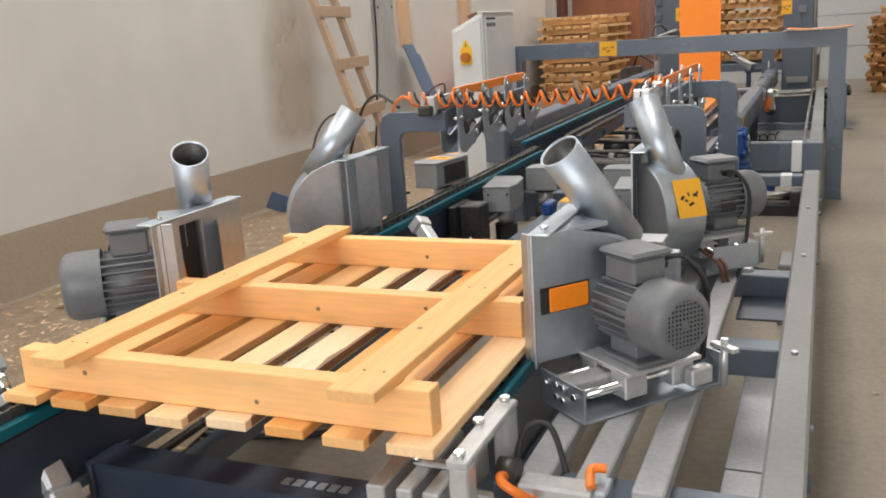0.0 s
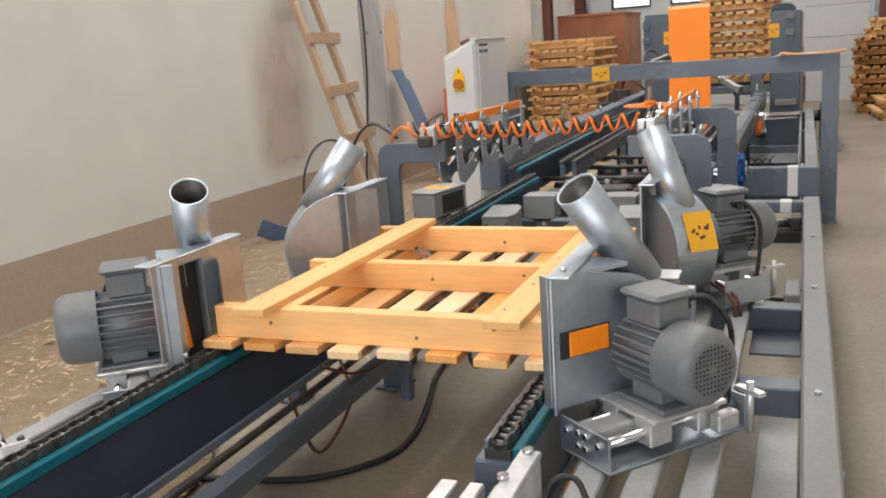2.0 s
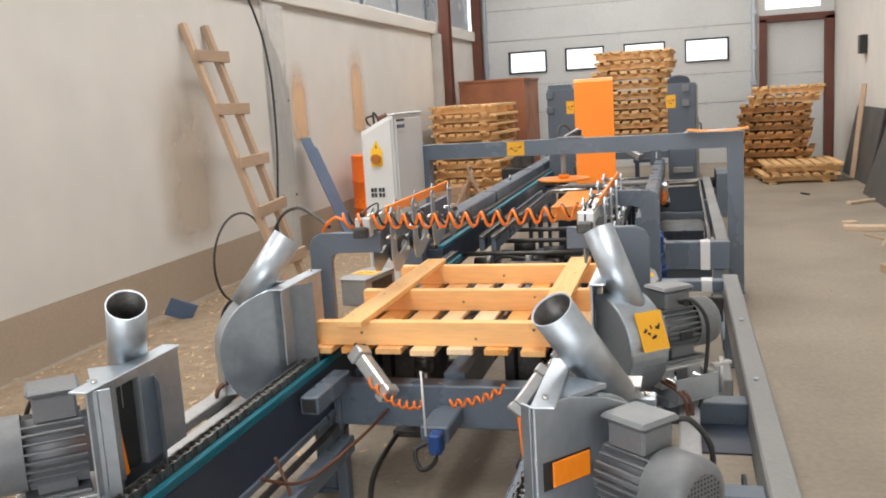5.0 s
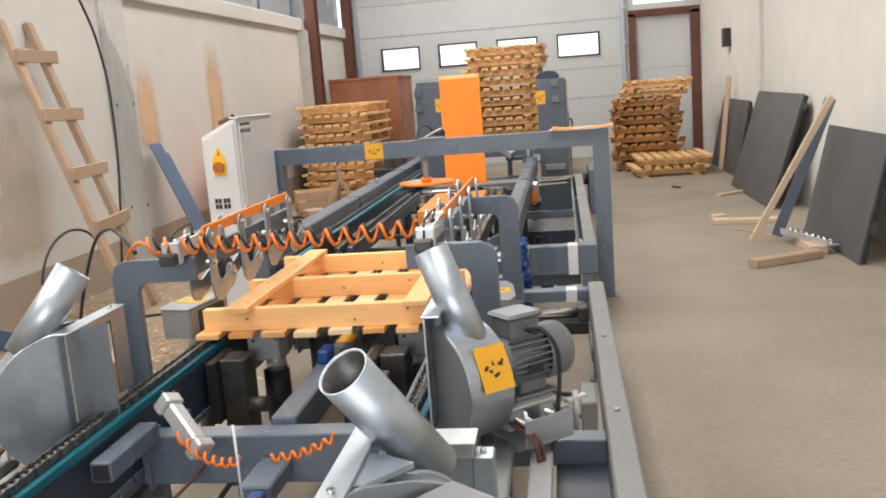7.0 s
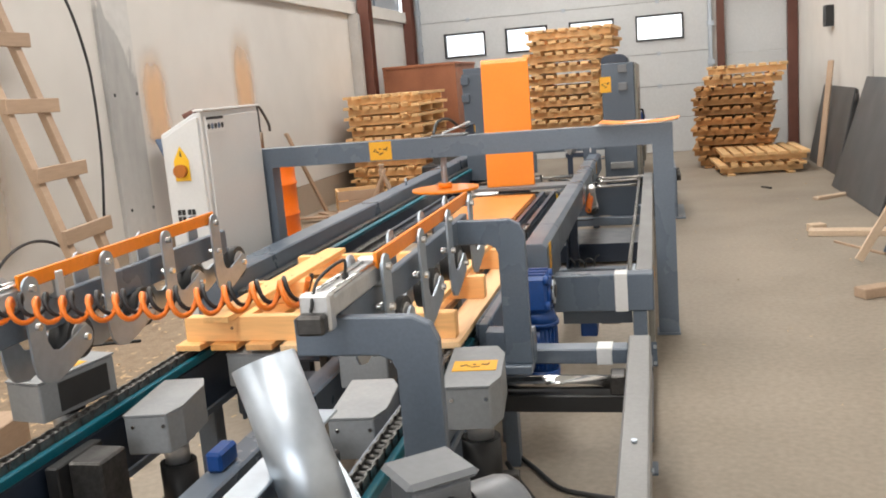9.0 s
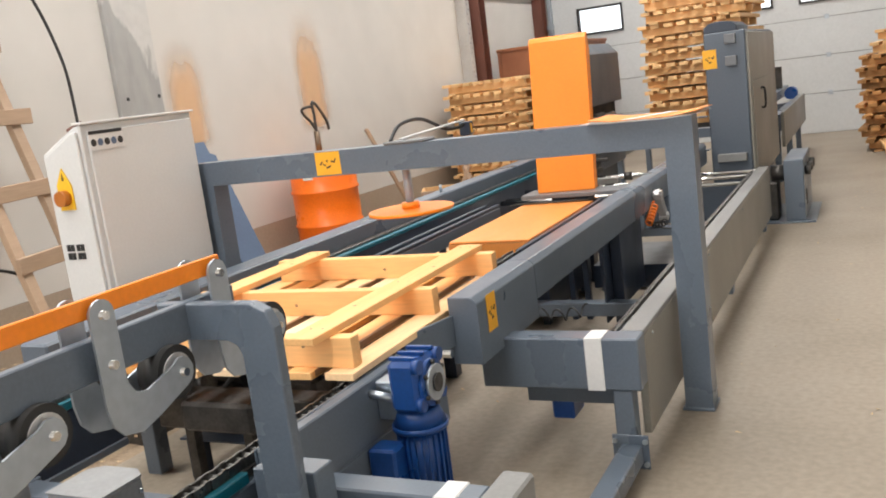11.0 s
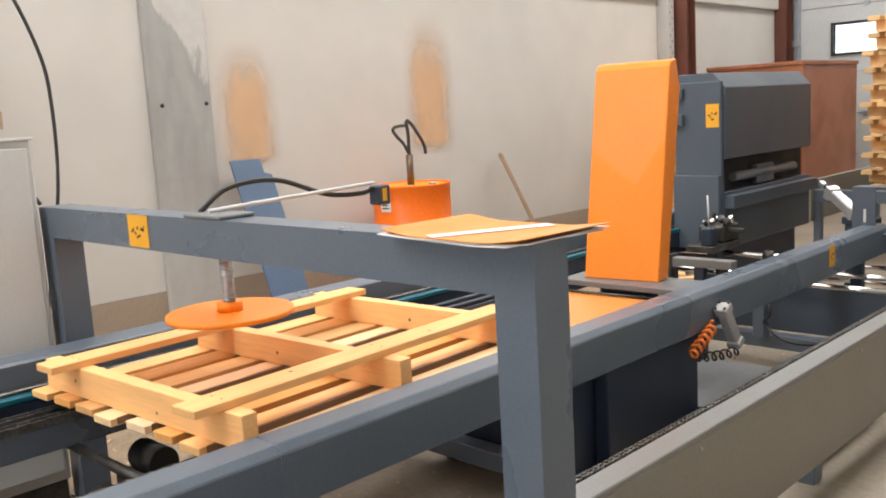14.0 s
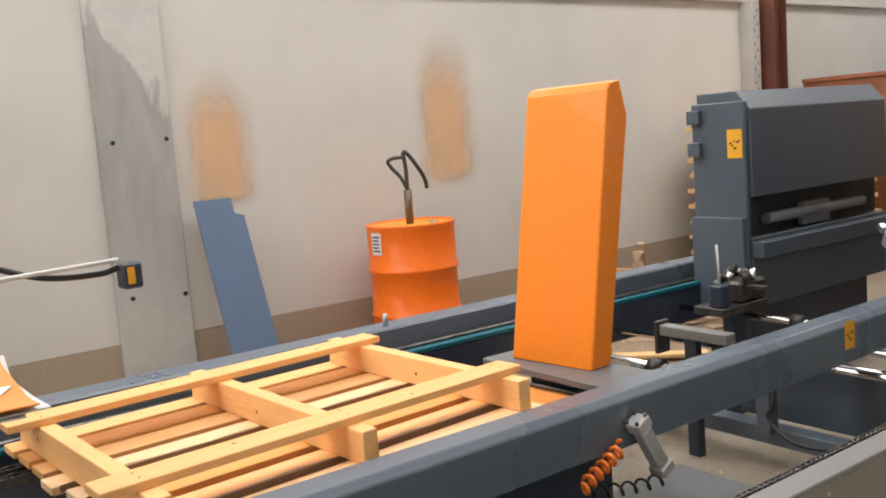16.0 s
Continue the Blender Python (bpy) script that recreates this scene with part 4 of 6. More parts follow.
def head(x, y, z, turn, label_on=False, long=1.0):
    h = thing("trimming_head", "grey cutter head under a folded sheet cover", "cutter head", "cutter heads", pose(x, y, z, 0, 0, turn))
    outline = [(a, b * long) for a, b in ((-0.075, -0.085), (0.05, -0.085), (0.075, -0.05), (0.075, 0.05), (0.05, 0.085), (-0.075, 0.085))]
    part("cover", prism(outline, -0.115, 0.0, "z", None, 0.004), HEADGREY, h, "grey sheet cover")
    part("cover_lid", prism([(a * 1.02, b * 1.02) for a, b in outline], 0.0005, 0.006, "z", None, 0.001), HEADGREY, h)
    part("spindle", rod((0.0, 0.0, -0.2), (0.0, 0.0, -0.1155), 0.038, None, 20), ALU, h)
    if long > 1:
        # The cover is closed; a black patch gives the slot's shade as colour.
        part("cutter_slot", bx(-0.0785, -0.0755, -0.11, 0.08, -0.1, -0.015), INK_SHADE, h)
    part("cutter_disc", rod((0.0, 0, -0.128), (0.0, 0, -0.122), 0.06, None, 24), STEEL, h)
    part("motor_can", rod((0.0, 0.0, -0.42), (0.0, 0.0, -0.2005), 0.055, None, 20), BLACK, h)
    part("bracket", bx(-0.06, 0.1, -0.02, 0.02, -0.34, -0.31, 0.003), STEEL, h)
    part("stand", rod((0.0, 0.0, -z), (0.0, 0.0, -0.4205), 0.03, None, 14), STEEL, h)
    for a, b in ((0.04, -0.0855), (-0.05, -0.0855)):
        part("screw", rod((a, b * long, -0.03), (a, b * long - 0.005, -0.03), 0.006, None, 6), CHROME, h)
    if label_on:
        label_plate(h, pose(0.0, -0.01, 0.0065, 0, 0, 0), 0.12, 0.085)
    return h


def heads():
    head(-0.06, 4.04, 0.54, 8, False, 1.8)
    head(0.565, 4.03, 0.54, 6, False, 1.8)
    head(-0.355, 3.95, 0.665, 170, True, 1.7)
    head(0.885, 4.04, 0.63, 6, True, 2.0)
    head(-0.01, 4.56, 0.53, 90)
    head(0.41, 4.54, 0.53, 90)
    for x, y in ((-0.1, 3.72), (0.52, 3.72), (0.5, 3.42)):
        b = thing("head_support", "black steel slide that carries a cutter head", "machine part", "head supports")
        part("column", bx(x - 0.05, x + 0.05, y - 0.06, y + 0.06, 0.1, 0.5, 0.006), STEEL, b)
        part("plate", bx(x - 0.09, x - 0.0505, y - 0.1, y + 0.1, 0.26, 0.5, 0.004), BLACK, b)
        part("screw", rod((x, y, 0.03), (x, y, 0.0995), 0.012, None, 10), STEEL, b)
        part("clamp", rod((x + 0.051, y - 0.05, 0.32), (x + 0.12, y - 0.05, 0.32), 0.03, None, 14), STEEL, b)
        part("base", bx(x - 0.07, x + 0.07, y - 0.08, y + 0.08, 0.0, 0.03, 0.003), STEEL, b)


def cylinder_unit(m, rodded=True):
    """A small pneumatic stop: a slanted cylinder on a bracket."""
    c = thing("air_cylinder", "slanted aluminium pneumatic cylinder", "cylinder", "air cylinders", m)
    part("barrel", bx(-0.022, 0.022, -0.022, 0.022, 0.0, 0.13, 0.006), ALU, c)
    part("head_block", bx(-0.027, 0.027, -0.027, 0.027, 0.13, 0.165, 0.004), ALU, c)
    part("end_block", bx(-0.027, 0.027, -0.027, 0.027, -0.03, 0.0, 0.004), ALU, c)
    if rodded:
        part("piston_rod", rod((0, 0, 0.165), (0, 0, 0.215), 0.008, None, 10), CHROME, c)
        part("clevis", bx(-0.012, 0.012, -0.012, 0.012, 0.205, 0.235, 0.003), GALV, c)
    for x in (-0.019, 0.019):
        for y in (-0.019, 0.019):
            part("screw", rod((x, y, 0.165), (x, y, 0.172), 0.006, None, 6), STEEL, c)
    return c


def coil(a, b, turns, r, sag, thick=0.006, per=14):
    a, b = Vector(a), Vector(b)
    pts = []
    d = (b - a).normalized()
    side = d.cross(Vector((0, 0, 1))).normalized()
    n = turns * per
    for i in range(n + 1):
        t = i / n
        p = a.lerp(b, t) + Vector((0, 0, -4 * sag * t * (1 - t)))
        an = t * turns * math.tau
        pts.append(p + r * (math.cos(an) * Vector((0, 0, 1)) + math.sin(an) * side))
    return tube(pts, thick, None, 6)


def arms():
    """Bent plate arms that carry the hold-down rollers over the pallet."""
    def arm_plate(name, x_out, y, side, post=0.09):
        # outline in (x, z): post outside the chain, bent inwards
        a = thing(name, "bent blue-grey plate arm over the chain", "arm", "hold-down arms")
        xo, xi = x_out, x_out - side * post
        xe = x_out - side * 0.30
        z0 = 0.40 if y < 4 else 0.465
        o = [(xo, z0), (xo, 0.90), (xo - side * 0.015, 0.935), (xo - side * 0.05, 0.952), (xe, 0.952), (xe, 0.872), (xi - side * 0.035, 0.872), (xi - side * 0.01, 0.862), (xi, 0.84), (xi, z0)]
        part("plate", prism(o, y - 0.015, y + 0.015, "y", None, 0.003), BLUEGREY, a)
        part("foot", bx(min(xo, xo - side * 0.2), max(xo, xo - side * 0.2), y - 0.04, y + 0.04, z0 - 0.03, z0 - 0.0005, 0.003), BLUEGREY, a)
        if y < 4:
            part("post", bx(min(xo, xi), max(xo, xi), y - 0.03, y + 0.03, 0.0, 0.3695, 0.003), BLUEGREY, a)
        else:
            part("bracket", bx(0.8005, xo, y + 0.041, y + 0.115, 0.44, 0.56, 0.003), BLUEGREY, a)
        return a

    arm_plate("hold_down_gallows", 0.955, 3.40, 1)
    arm_plate("hold_down_gallows", 0.965, 4.58, 1)
    arm_plate("hold_down_gallows", -0.37, 3.38, -1)
    for x, y0, yl, pitch in ((-0.11, 3.40, 3.48, 0.312), (0.735, 3.42, 3.605, 0.33)):
        r = thing("hold_down_rail", "blue-grey rail with orange linkage bar and black pressure rollers", "roller rail", "hold-down rails")
        part("rail", bx(x - 0.012, x + 0.012, y0, yl + 1.12, 0.875, 0.955, 0.003), BLUEGREY, r)
        part("link_bar", bx(x + 0.02, x + 0.03, yl + 0.03, yl + 0.08 + 3 * pitch, 0.998, 1.036, 0.002), ORANGE, r, "orange painted linkage bar")
        for y in [yl + 0.05 + pitch * k for k in range(4)]:
            for sx in (-0.042, 0.042):
                o = []
                for k in range(9):
                    an = math.radians(180 - 22.5 * k)
                    o.append((y + 0.03 * math.cos(an), 1.0 + 0.03 * math.sin(an)))
                o += [(y + 0.03, 0.86), (y + 0.045, 0.835), (y + 0.075, 0.828), (y + 0.15, 0.85)]
                for k in range(7):
                    an = math.radians(100 - 30 * k)
                    o.append((y + 0.175 + 0.032 * math.cos(an), 0.83 + 0.032 * math.sin(an)))
                o += [(y + 0.10, 0.77), (y + 0.045, 0.755), (y + 0.0, 0.765), (y - 0.022, 0.79), (y - 0.03, 0.83)]
                part("roller_bracket", prism(o, x + sx - 0.003, x + sx + 0.003, "x", None, 0.0), GALV, r, "grey lever plate")
            w = part("roller", rod((x - 0.026, y + 0.175, 0.83), (x + 0.03, y + 0.175, 0.83), 0.056, None, 28), BLACK, r, "black rubber roller")
            part("roller_rim", rod((x - 0.029, y + 0.175, 0.83), (x + 0.0325, y + 0.175, 0.83), 0.04, None, 24), ALU, w)
            for yy, zz in ((y, 1.0), (y, 0.905), (y + 0.175, 0.83)):
                part("bolt", rod((x - 0.052, yy, zz), (x + 0.056, yy, zz), 0.009, None, 8), CHROME, r)
        part("cylinder", bx(x - 0.024, x + 0.026, y0 - 0.08, y0 + 0.24, 0.962, 1.008, 0.006), ALU, r, "aluminium pneumatic cylinder")
        for xx in (x - 0.017, x + 0.019):
            part("tie_rod", rod((xx, y0 - 0.08, 1.012), (xx, y0 + 0.24, 1.012), 0.006, None, 8), CHROME, r)
        part("cylinder_head", bx(x - 0.03, x + 0.033, y0 - 0.115, y0 - 0.0805, 0.945, 1.02, 0.005), ALU, r)
        part("cylinder_head", bx(x - 0.03, x + 0.033, y0 + 0.2405, y0 + 0.275, 0.95, 1.02, 0.005), ALU, r)
        part("piston_rod", rod((x, y0 + 0.275, 0.985), (x, y0 + 0.34, 1.0), 0.008, None, 10), CHROME, r)
        part("valve_block", bx(x - 0.03, x + 0.028, y0 - 0.145, y0 - 0.111, 0.945, 0.985, 0.006), STEEL, r)
        part("fitting", rod((x, y0 + 0.08, 0.995), (x, y0 + 0.08, 1.02), 0.008, None, 8), BLACK, r)
        part("tube", tube(curve([(x, y0 + 0.08, 1.02), (x + 0.02, y0 + 0.02, 1.06), (x, y0 - 0.08, 1.04), (x, y0 - 0.13, 0.99)], 6), 0.0035), BLACK, r)
    solo("coiled_hose", coil((-0.19, 3.30, 1.01), (0.70, 3.38, 1.01), 15, 0.026, 0.014), AIRHOSE, "orange coiled air hose slung across the line", "hose", "coiled hoses")
    solo("coiled_hose", coil((-0.18, 3.325, 1.015), (0.70, 3.40, 1.015), 15, 0.024, 0.012, 0.005), BLACK, "black coiled air hose beside the orange one", "hose", "coiled hoses")
    solo("air_hose", tube(curve([(-0.19, 3.30, 1.01), (-0.23, 3.32, 1.02), (-0.28, 3.35, 0.99), (-0.31, 3.38, 0.955)], 8), 0.006), AIRHOSE, "orange air hose to the coiled line", "hose")
    solo("cable", tube(curve([(-1.25, 4.5, 0.02), (-1.15, 4.45, 0.5), (-0.95, 4.3, 0.86), (-0.7, 4.0, 0.98), (-0.45, 3.65, 0.98), (-0.3, 3.42, 0.97)], 8), 0.008), BLACK, "black cable looped over the arm", "cable")


# ---- second section ----
def guide_beams():
    b = thing("guide_beam", "blue-grey folded steel guide beam with warning labels", "beam", "guide beams")
    o = [(0.79, 0.50), (0.895, 0.50), (0.895, 0.635), (0.872, 0.655), (0.79, 0.655)]
    part("beam", prism(o, 6.25, 10.2, "y", None, 0.003), BLUEGREY, b)
    o2 = [(0.79, 0.43), (0.895, 0.43), (0.895, 0.635), (0.872, 0.655), (0.79, 0.655)]
    part("beam_end", prism(o2, 5.70, 6.25, "y", None, 0.003), BLUEGREY, b)
    part("lead_in", bx(-0.006, 0.006, -0.24, 0.0, -0.09, 0.012, 0.002, None, pose(0.80, 5.70, 0.585, 0, 0, -14)), BLUEGREY, b, "bent lead-in plate")
    label_plate(b, T3(0.8955, 5.81, 0.58) @ FACE_X, 0.075, 0.125)
    label_plate(b, T3(0.8955, 9.42, 0.60) @ FACE_X, 0.06, 0.1)
    for y in (7.6, 9.9):
        part("leg", bx(0.815, 0.87, y - 0.03, y + 0.03, 0.0, 0.4995, 0.004), DARKBLUE, b)
    part("lower_web", bx(0.80, 0.812, 7.45, 8.28, 0.05, 0.4995, 0.002), DARKBLUE, b)
    l = thing("guide_beam", "dark steel guide beam with teal chain guide", "beam", "guide beams")
    part("beam", bx(-0.56, -0.43, 5.15, 11.6, 0.46, 0.66, 0.008), BLUEGREY, l)
    part("inner_beam", bx(-0.43, -0.33, 5.25, 11.6, 0.38, 0.555, 0.005), DARKBLUE, l)
    part("chain_guide", bx(-0.36, -0.325, 5.25, 11.6, 0.5555, 0.575, 0.003), TEAL, l)
    part("chain_cover", bx(-0.415, -0.375, 5.25, 11.6, 0.5555, 0.585, 0.004), CHAIN, l)
    for y in (5.6, 7.6, 9.6, 11.3):
        part("leg", bx(-0.53, -0.46, y - 0.035, y + 0.035, 0.0, 0.4595, 0.004), BLUEGREY, l)
    part("pin", rod((-0.48, 8.35, 0.6605), (-0.48, 8.35, 0.71), 0.01, None, 10), GALV, l)
    part("shaft", rod((-0.32, 7.9, 0.44), (0.79, 7.9, 0.44), 0.014, None, 12), STEEL, l)
    for x in (-0.20, -0.12, 0.56, 0.64):
        r = thing("chain_rail", "dark steel chain rail of the infeed", "rail", "chain rails")
        part("rail", bx(x - 0.016, x + 0.016, 5.75, 8.4, 0.45, 0.53, 0.003), BLUEGREY, r)
        part("slide_strip", bx(x - 0.014, x + 0.014, 6.95, 8.4, 0.5305, 0.55, 0.003), DARKBLUE, r)
        chain_strand(r, x, 5.75, 6.9, 0.541)
        for y in (7.7, 8.3):
            part("leg", bx(x - 0.015, x + 0.015, y - 0.02, y + 0.02, 0.0, 0.4495, 0.002), DARKBLUE, r)


def side_panel_frame():
    f = thing("machine_frame", "long frame with beige-grey side panel", "frame")
    part("side_panel", bx(1.325, 1.353, 5.985, 10.04, 0.10, 0.445, 0.003), PANELGREY, f, "long beige-grey sheet side panel")
    part("top_flange", bx(1.275, 1.353, 5.985, 10.04, 0.4455, 0.462, 0.003), FRAMEGREY, f)
    fr = bx(0.80, 1.355, 5.885, 5.98, 0.285, 0.462, 0.005)
    part("front_beam", fr, BLUEGREY, f)
    part("white_strip", bx(1.178, 1.236, 5.881, 5.885, 0.285, 0.464), WHITE, f, "white tape strip")
    part("white_strip_top", bx(1.178, 1.236, 5.885, 5.98, 0.4625, 0.4645), WHITE, f)
    part("lower_plate", bx(0.92, 1.25, 5.985, 5.997, 0.20, 0.284, 0.002), BLUEGREY, f)
    part("floor_rail", bx(1.27, 1.34, 4.93, 5.89, 0.035, 0.10, 0.004), BLUEGREY, f)
    part("rail_flange", bx(1.24, 1.36, 5.891, 5.897, 0.012, 0.13, 0.001), BLUEGREY, f)
    for x, z in ((1.25, 0.11), (1.35, 0.11), (1.35, 0.03)):
        part("bolt", rod((x, 5.891, z), (x, 5.881, z), 0.009, None, 6), GALV, f)
    for y in (5.93, 8.2, 9.95):
        part("leg", bx(1.255, 1.32, y - 0.035, y + 0.035, 0.0, 0.2845 if y < 6 else 0.445, 0.004), BLUEGREY, f)
    for y in (7.48, 9.53):
        part("cross_member", bx(-0.42, 1.3245, y - 0.04, y + 0.04, 0.085, 0.155, 0.004), BLUEGREY, f)
    part("cross_panel", bx(0.30, 1.27, 9.60, 9.612, 0.156, 0.42, 0.001), PRESSPAINT, f, "slate blue sheet across the frame")
    part("tray", bx(0.50, 1.25, 8.30, 8.95, 0.15, 0.156, 0.001), GREYPAINT, f, "grey sheet tray")
    part("tray_front", bx(0.50, 1.25, 8.288, 8.299, 0.02, 0.156, 0.001), DARKBLUE, f)
    part("sensor_post", bx(0.50, 0.56, 9.42, 9.48, 0.1555, 0.5, 0.003), BLUEGREY, f)
    part("sensor_plate", bx(0.50, 0.56, 9.40, 9.415, 0.355, 0.405, 0.001), YELLOW, f, "small yellow label plate")
    part("sensor_cable", tube(curve([(0.58, 9.4, 0.40), (0.62, 9.36, 0.30), (0.58, 9.38, 0.24), (0.7, 9.36, 0.17), (0.85, 9.4, 0.16)], 8), 0.007), BLACK, f)
    for y, z in ((6.03, 0.42), (6.14, 0.38), (9.55, 0.42), (9.7, 0.39), (9.82, 0.43)):
        part("shaft", rod((0.5 if y > 9 else 0.90, y, z), (1.27, y, z), 0.014, None, 14), CHROME, f, "chromed shaft")
    chain = bmesh.new()
    y = 6.0
    while y < 9.95:
        bx(1.232, 1.236, y, y + 0.018, 0.436, 0.45, 0, chain)
        bx(1.246, 1.25, y + 0.012, y + 0.03, 0.436, 0.45, 0, chain)
        rod((1.23, y + 0.02, 0.443), (1.252, y + 0.02, 0.443), 0.005, chain, 6)
        y += 0.024
    tagged(part("drive_chain", chain, CHAIN, f, "black drive chain along the panel"), kind="stuff")
    part("chain_bed", bx(1.234, 1.248, 5.95, 9.98, 0.415, 0.4345, 0.002), STEEL, f)
    part("tensioner", bx(1.225, 1.272, 6.08, 6.26, 0.405, 0.435, 0.005), GALV, f)
    label_plate(f, T3(1.3535, 7.05, 0.21) @ FACE_X, 0.04, 0.075)
    for y in (6.1, 7.3, 8.5, 9.7):
        part("rivet", rod((1.353, y, 0.42), (1.357, y, 0.42), 0.006, None, 8), GALV, f)
    part("gear_unit", bx(1.0, 1.08, 6.0, 6.12, 0.13, 0.25, 0.006), BLUE, f, "small blue gear unit")
    part("bearing", rod((1.1, 6.03, 0.22), (1.19, 6.03, 0.22), 0.035, None, 16), STEEL, f)
    # front of the second section
    g = thing("roller_crossbar", "blue-grey cross beam with chromed shaft between the rails", "beam")
    part("beam", bx(0.80, 1.268, 4.770, 4.850, 0.395, 0.45, 0.005), BLUEGREY, g)
    part("shaft", rod((0.80, 4.665, 0.367), (1.215, 4.665, 0.367), 0.024, None, 20), CHROME, g)
    part("lower_bar", bx(0.80, 1.26, 4.630, 4.720, 0.27, 0.33, 0.004), BLACK, g)
    part("bearing", bx(1.21, 1.262, 4.630, 4.715, 0.3305, 0.40, 0.006), STEEL, g)
    part("white_cap", bx(1.16, 1.215, 4.768, 4.852, 0.392, 0.453, 0.003), WHITE, g)
    part("leg", bx(0.815, 0.865, 4.780, 4.840, 0.0, 0.3945, 0.003), BLUEGREY, g)
    for pts in ([(0.84, 4.85, 0.02), (0.92, 4.75, 0.012), (1.02, 4.6, 0.012), (1.12, 4.55, 0.012), (1.24, 4.52, 0.012)], [(0.82, 4.75, 0.03), (0.9, 4.6, 0.012), (1.0, 4.42, 0.012), (1.12, 4.35, 0.012), (1.24, 4.2, 0.012)]):
        solo("cable", tube(curve(pts, 8), 0.009), BLACK, "black cable lying on the floor below the line", "cable")
    solo("junction_box", bx(1.20, 1.262, 3.75, 3.98, 0.0, 0.26, 0.006), FRAMEGREY, "grey junction box on the frame", "box")
    # diagonal plate and skid that feed the chain into the second section
    d = thing("transfer_beam", "blue-grey beam that carries the drive end of the chain", "beam")
    part("beam", bx(0.765, 0.80, 4.685, 5.40, 0.40, 0.572, 0.004), BLUEGREY, d)
    part("top_fold", bx(0.757, 0.7645, 4.685, 5.40, 0.52, 0.572, 0.002), BLUEGREY, d)
    part("lower_beam", bx(0.762, 0.80, 4.685, 5.60, 0.28, 0.3995, 0.004), BLUEGREY, d)
    part("leg", bx(0.765, 0.798, 5.0, 5.06, 0.0, 0.28, 0.003), BLUEGREY, d)
    # sprocket with its chain end
    s = thing("drive_sprocket", "black chain wheel at the end of the chain", "sprocket")
    part("wheel", rod((0.69, 5.63, 0.49), (0.73, 5.63, 0.49), 0.055, None, 20), CHAIN, s)
    part("axle", rod((0.60, 5.63, 0.49), (0.82, 5.63, 0.49), 0.014, None, 12), CHROME, s)
    # blue gear motor
    m = thing("gear_motor", "blue painted gear motor hanging on the beam", "motor")
    gy, gz = 5.205, 0.555
    part("gearbox", bx(0.865, 0.955, gy - 0.072, gy + 0.072, 0.485, 0.63, 0.014), BLUE, m)
    for o in (-0.05, 0.0, 0.05):
        part("cooling_rib", bx(0.87, 0.95, gy + o - 0.006, gy + o + 0.006, 0.6305, 0.64, 0.001), BLUE, m)
    part("face_ring", rod((0.9555, gy, gz), (0.968, gy, gz), 0.064, None, 28), BLUE, m)
    part("flange", rod((0.9685, gy, gz), (0.978, gy, gz), 0.05, None, 24), GALV, m, "bare metal flange")
    part("hollow_shaft", rod((0.9785, gy, gz), (0.984, gy, gz), 0.026, None, 20), STEEL, m)
    for k in range(6):
        a = math.radians(30 + 60 * k)
        part("bolt", rod((0.9685, gy + 0.057 * math.cos(a), gz + 0.057 * math.sin(a)), (0.976, gy + 0.057 * math.cos(a), gz + 0.057 * math.sin(a)), 0.007, None, 6), STEEL, m)
    for y, z in ((-0.06, 0.05), (0.06, 0.05), (-0.06, -0.055), (0.06, -0.055)):
        part("lug", rod((0.945, gy + y, gz + z + 0.01), (0.965, gy + y, gz + z + 0.01), 0.02, None, 12), BLUE, m)
    part("adapter", rod((0.91, gy, 0.4845), (0.91, gy, 0.44), 0.055, None, 24, 0.075), BLUE, m)
    part("motor_flange", rod((0.91, gy, 0.4395), (0.91, gy, 0.425), 0.078, None, 28), BLUE, m)
    part("motor_can", rod((0.91, gy, 0.4245), (0.91, gy, 0.24), 0.062, None, 28), BLUE, m)
    ribs = bmesh.new()
    for k in range(22):
        bx(0.062, 0.07, -0.0022, 0.0022, 0.25, 0.415, 0, ribs, T3(0.91, gy, 0) @ pose(0, 0, 0, 0, 0, k * 360 / 22))
    part("cooling_ribs", ribs, BLUE, m)
    part("terminal_box", bx(0.80, 0.885, gy - 0.12, gy - 0.045, 0.29, 0.40, 0.008), BLUE, m)
    part("fan_cover", rod((0.91, gy, 0.2395), (0.91, gy, 0.16), 0.072, None, 28, 0.066), BLUE, m)
    part("torque_arm", rod((0.78, gy - 0.06, 0.54), (0.87, gy - 0.05, 0.52), 0.012, None, 10), GALV, m)
    part("bracket", bx(0.8005, 0.8645, gy - 0.03, gy + 0.04, 0.45, 0.56, 0.003), GALV, m)
    part("axle", rod((0.72, gy, gz - 0.06), (0.865, gy, gz - 0.06), 0.015, None, 12), CHROME, m)


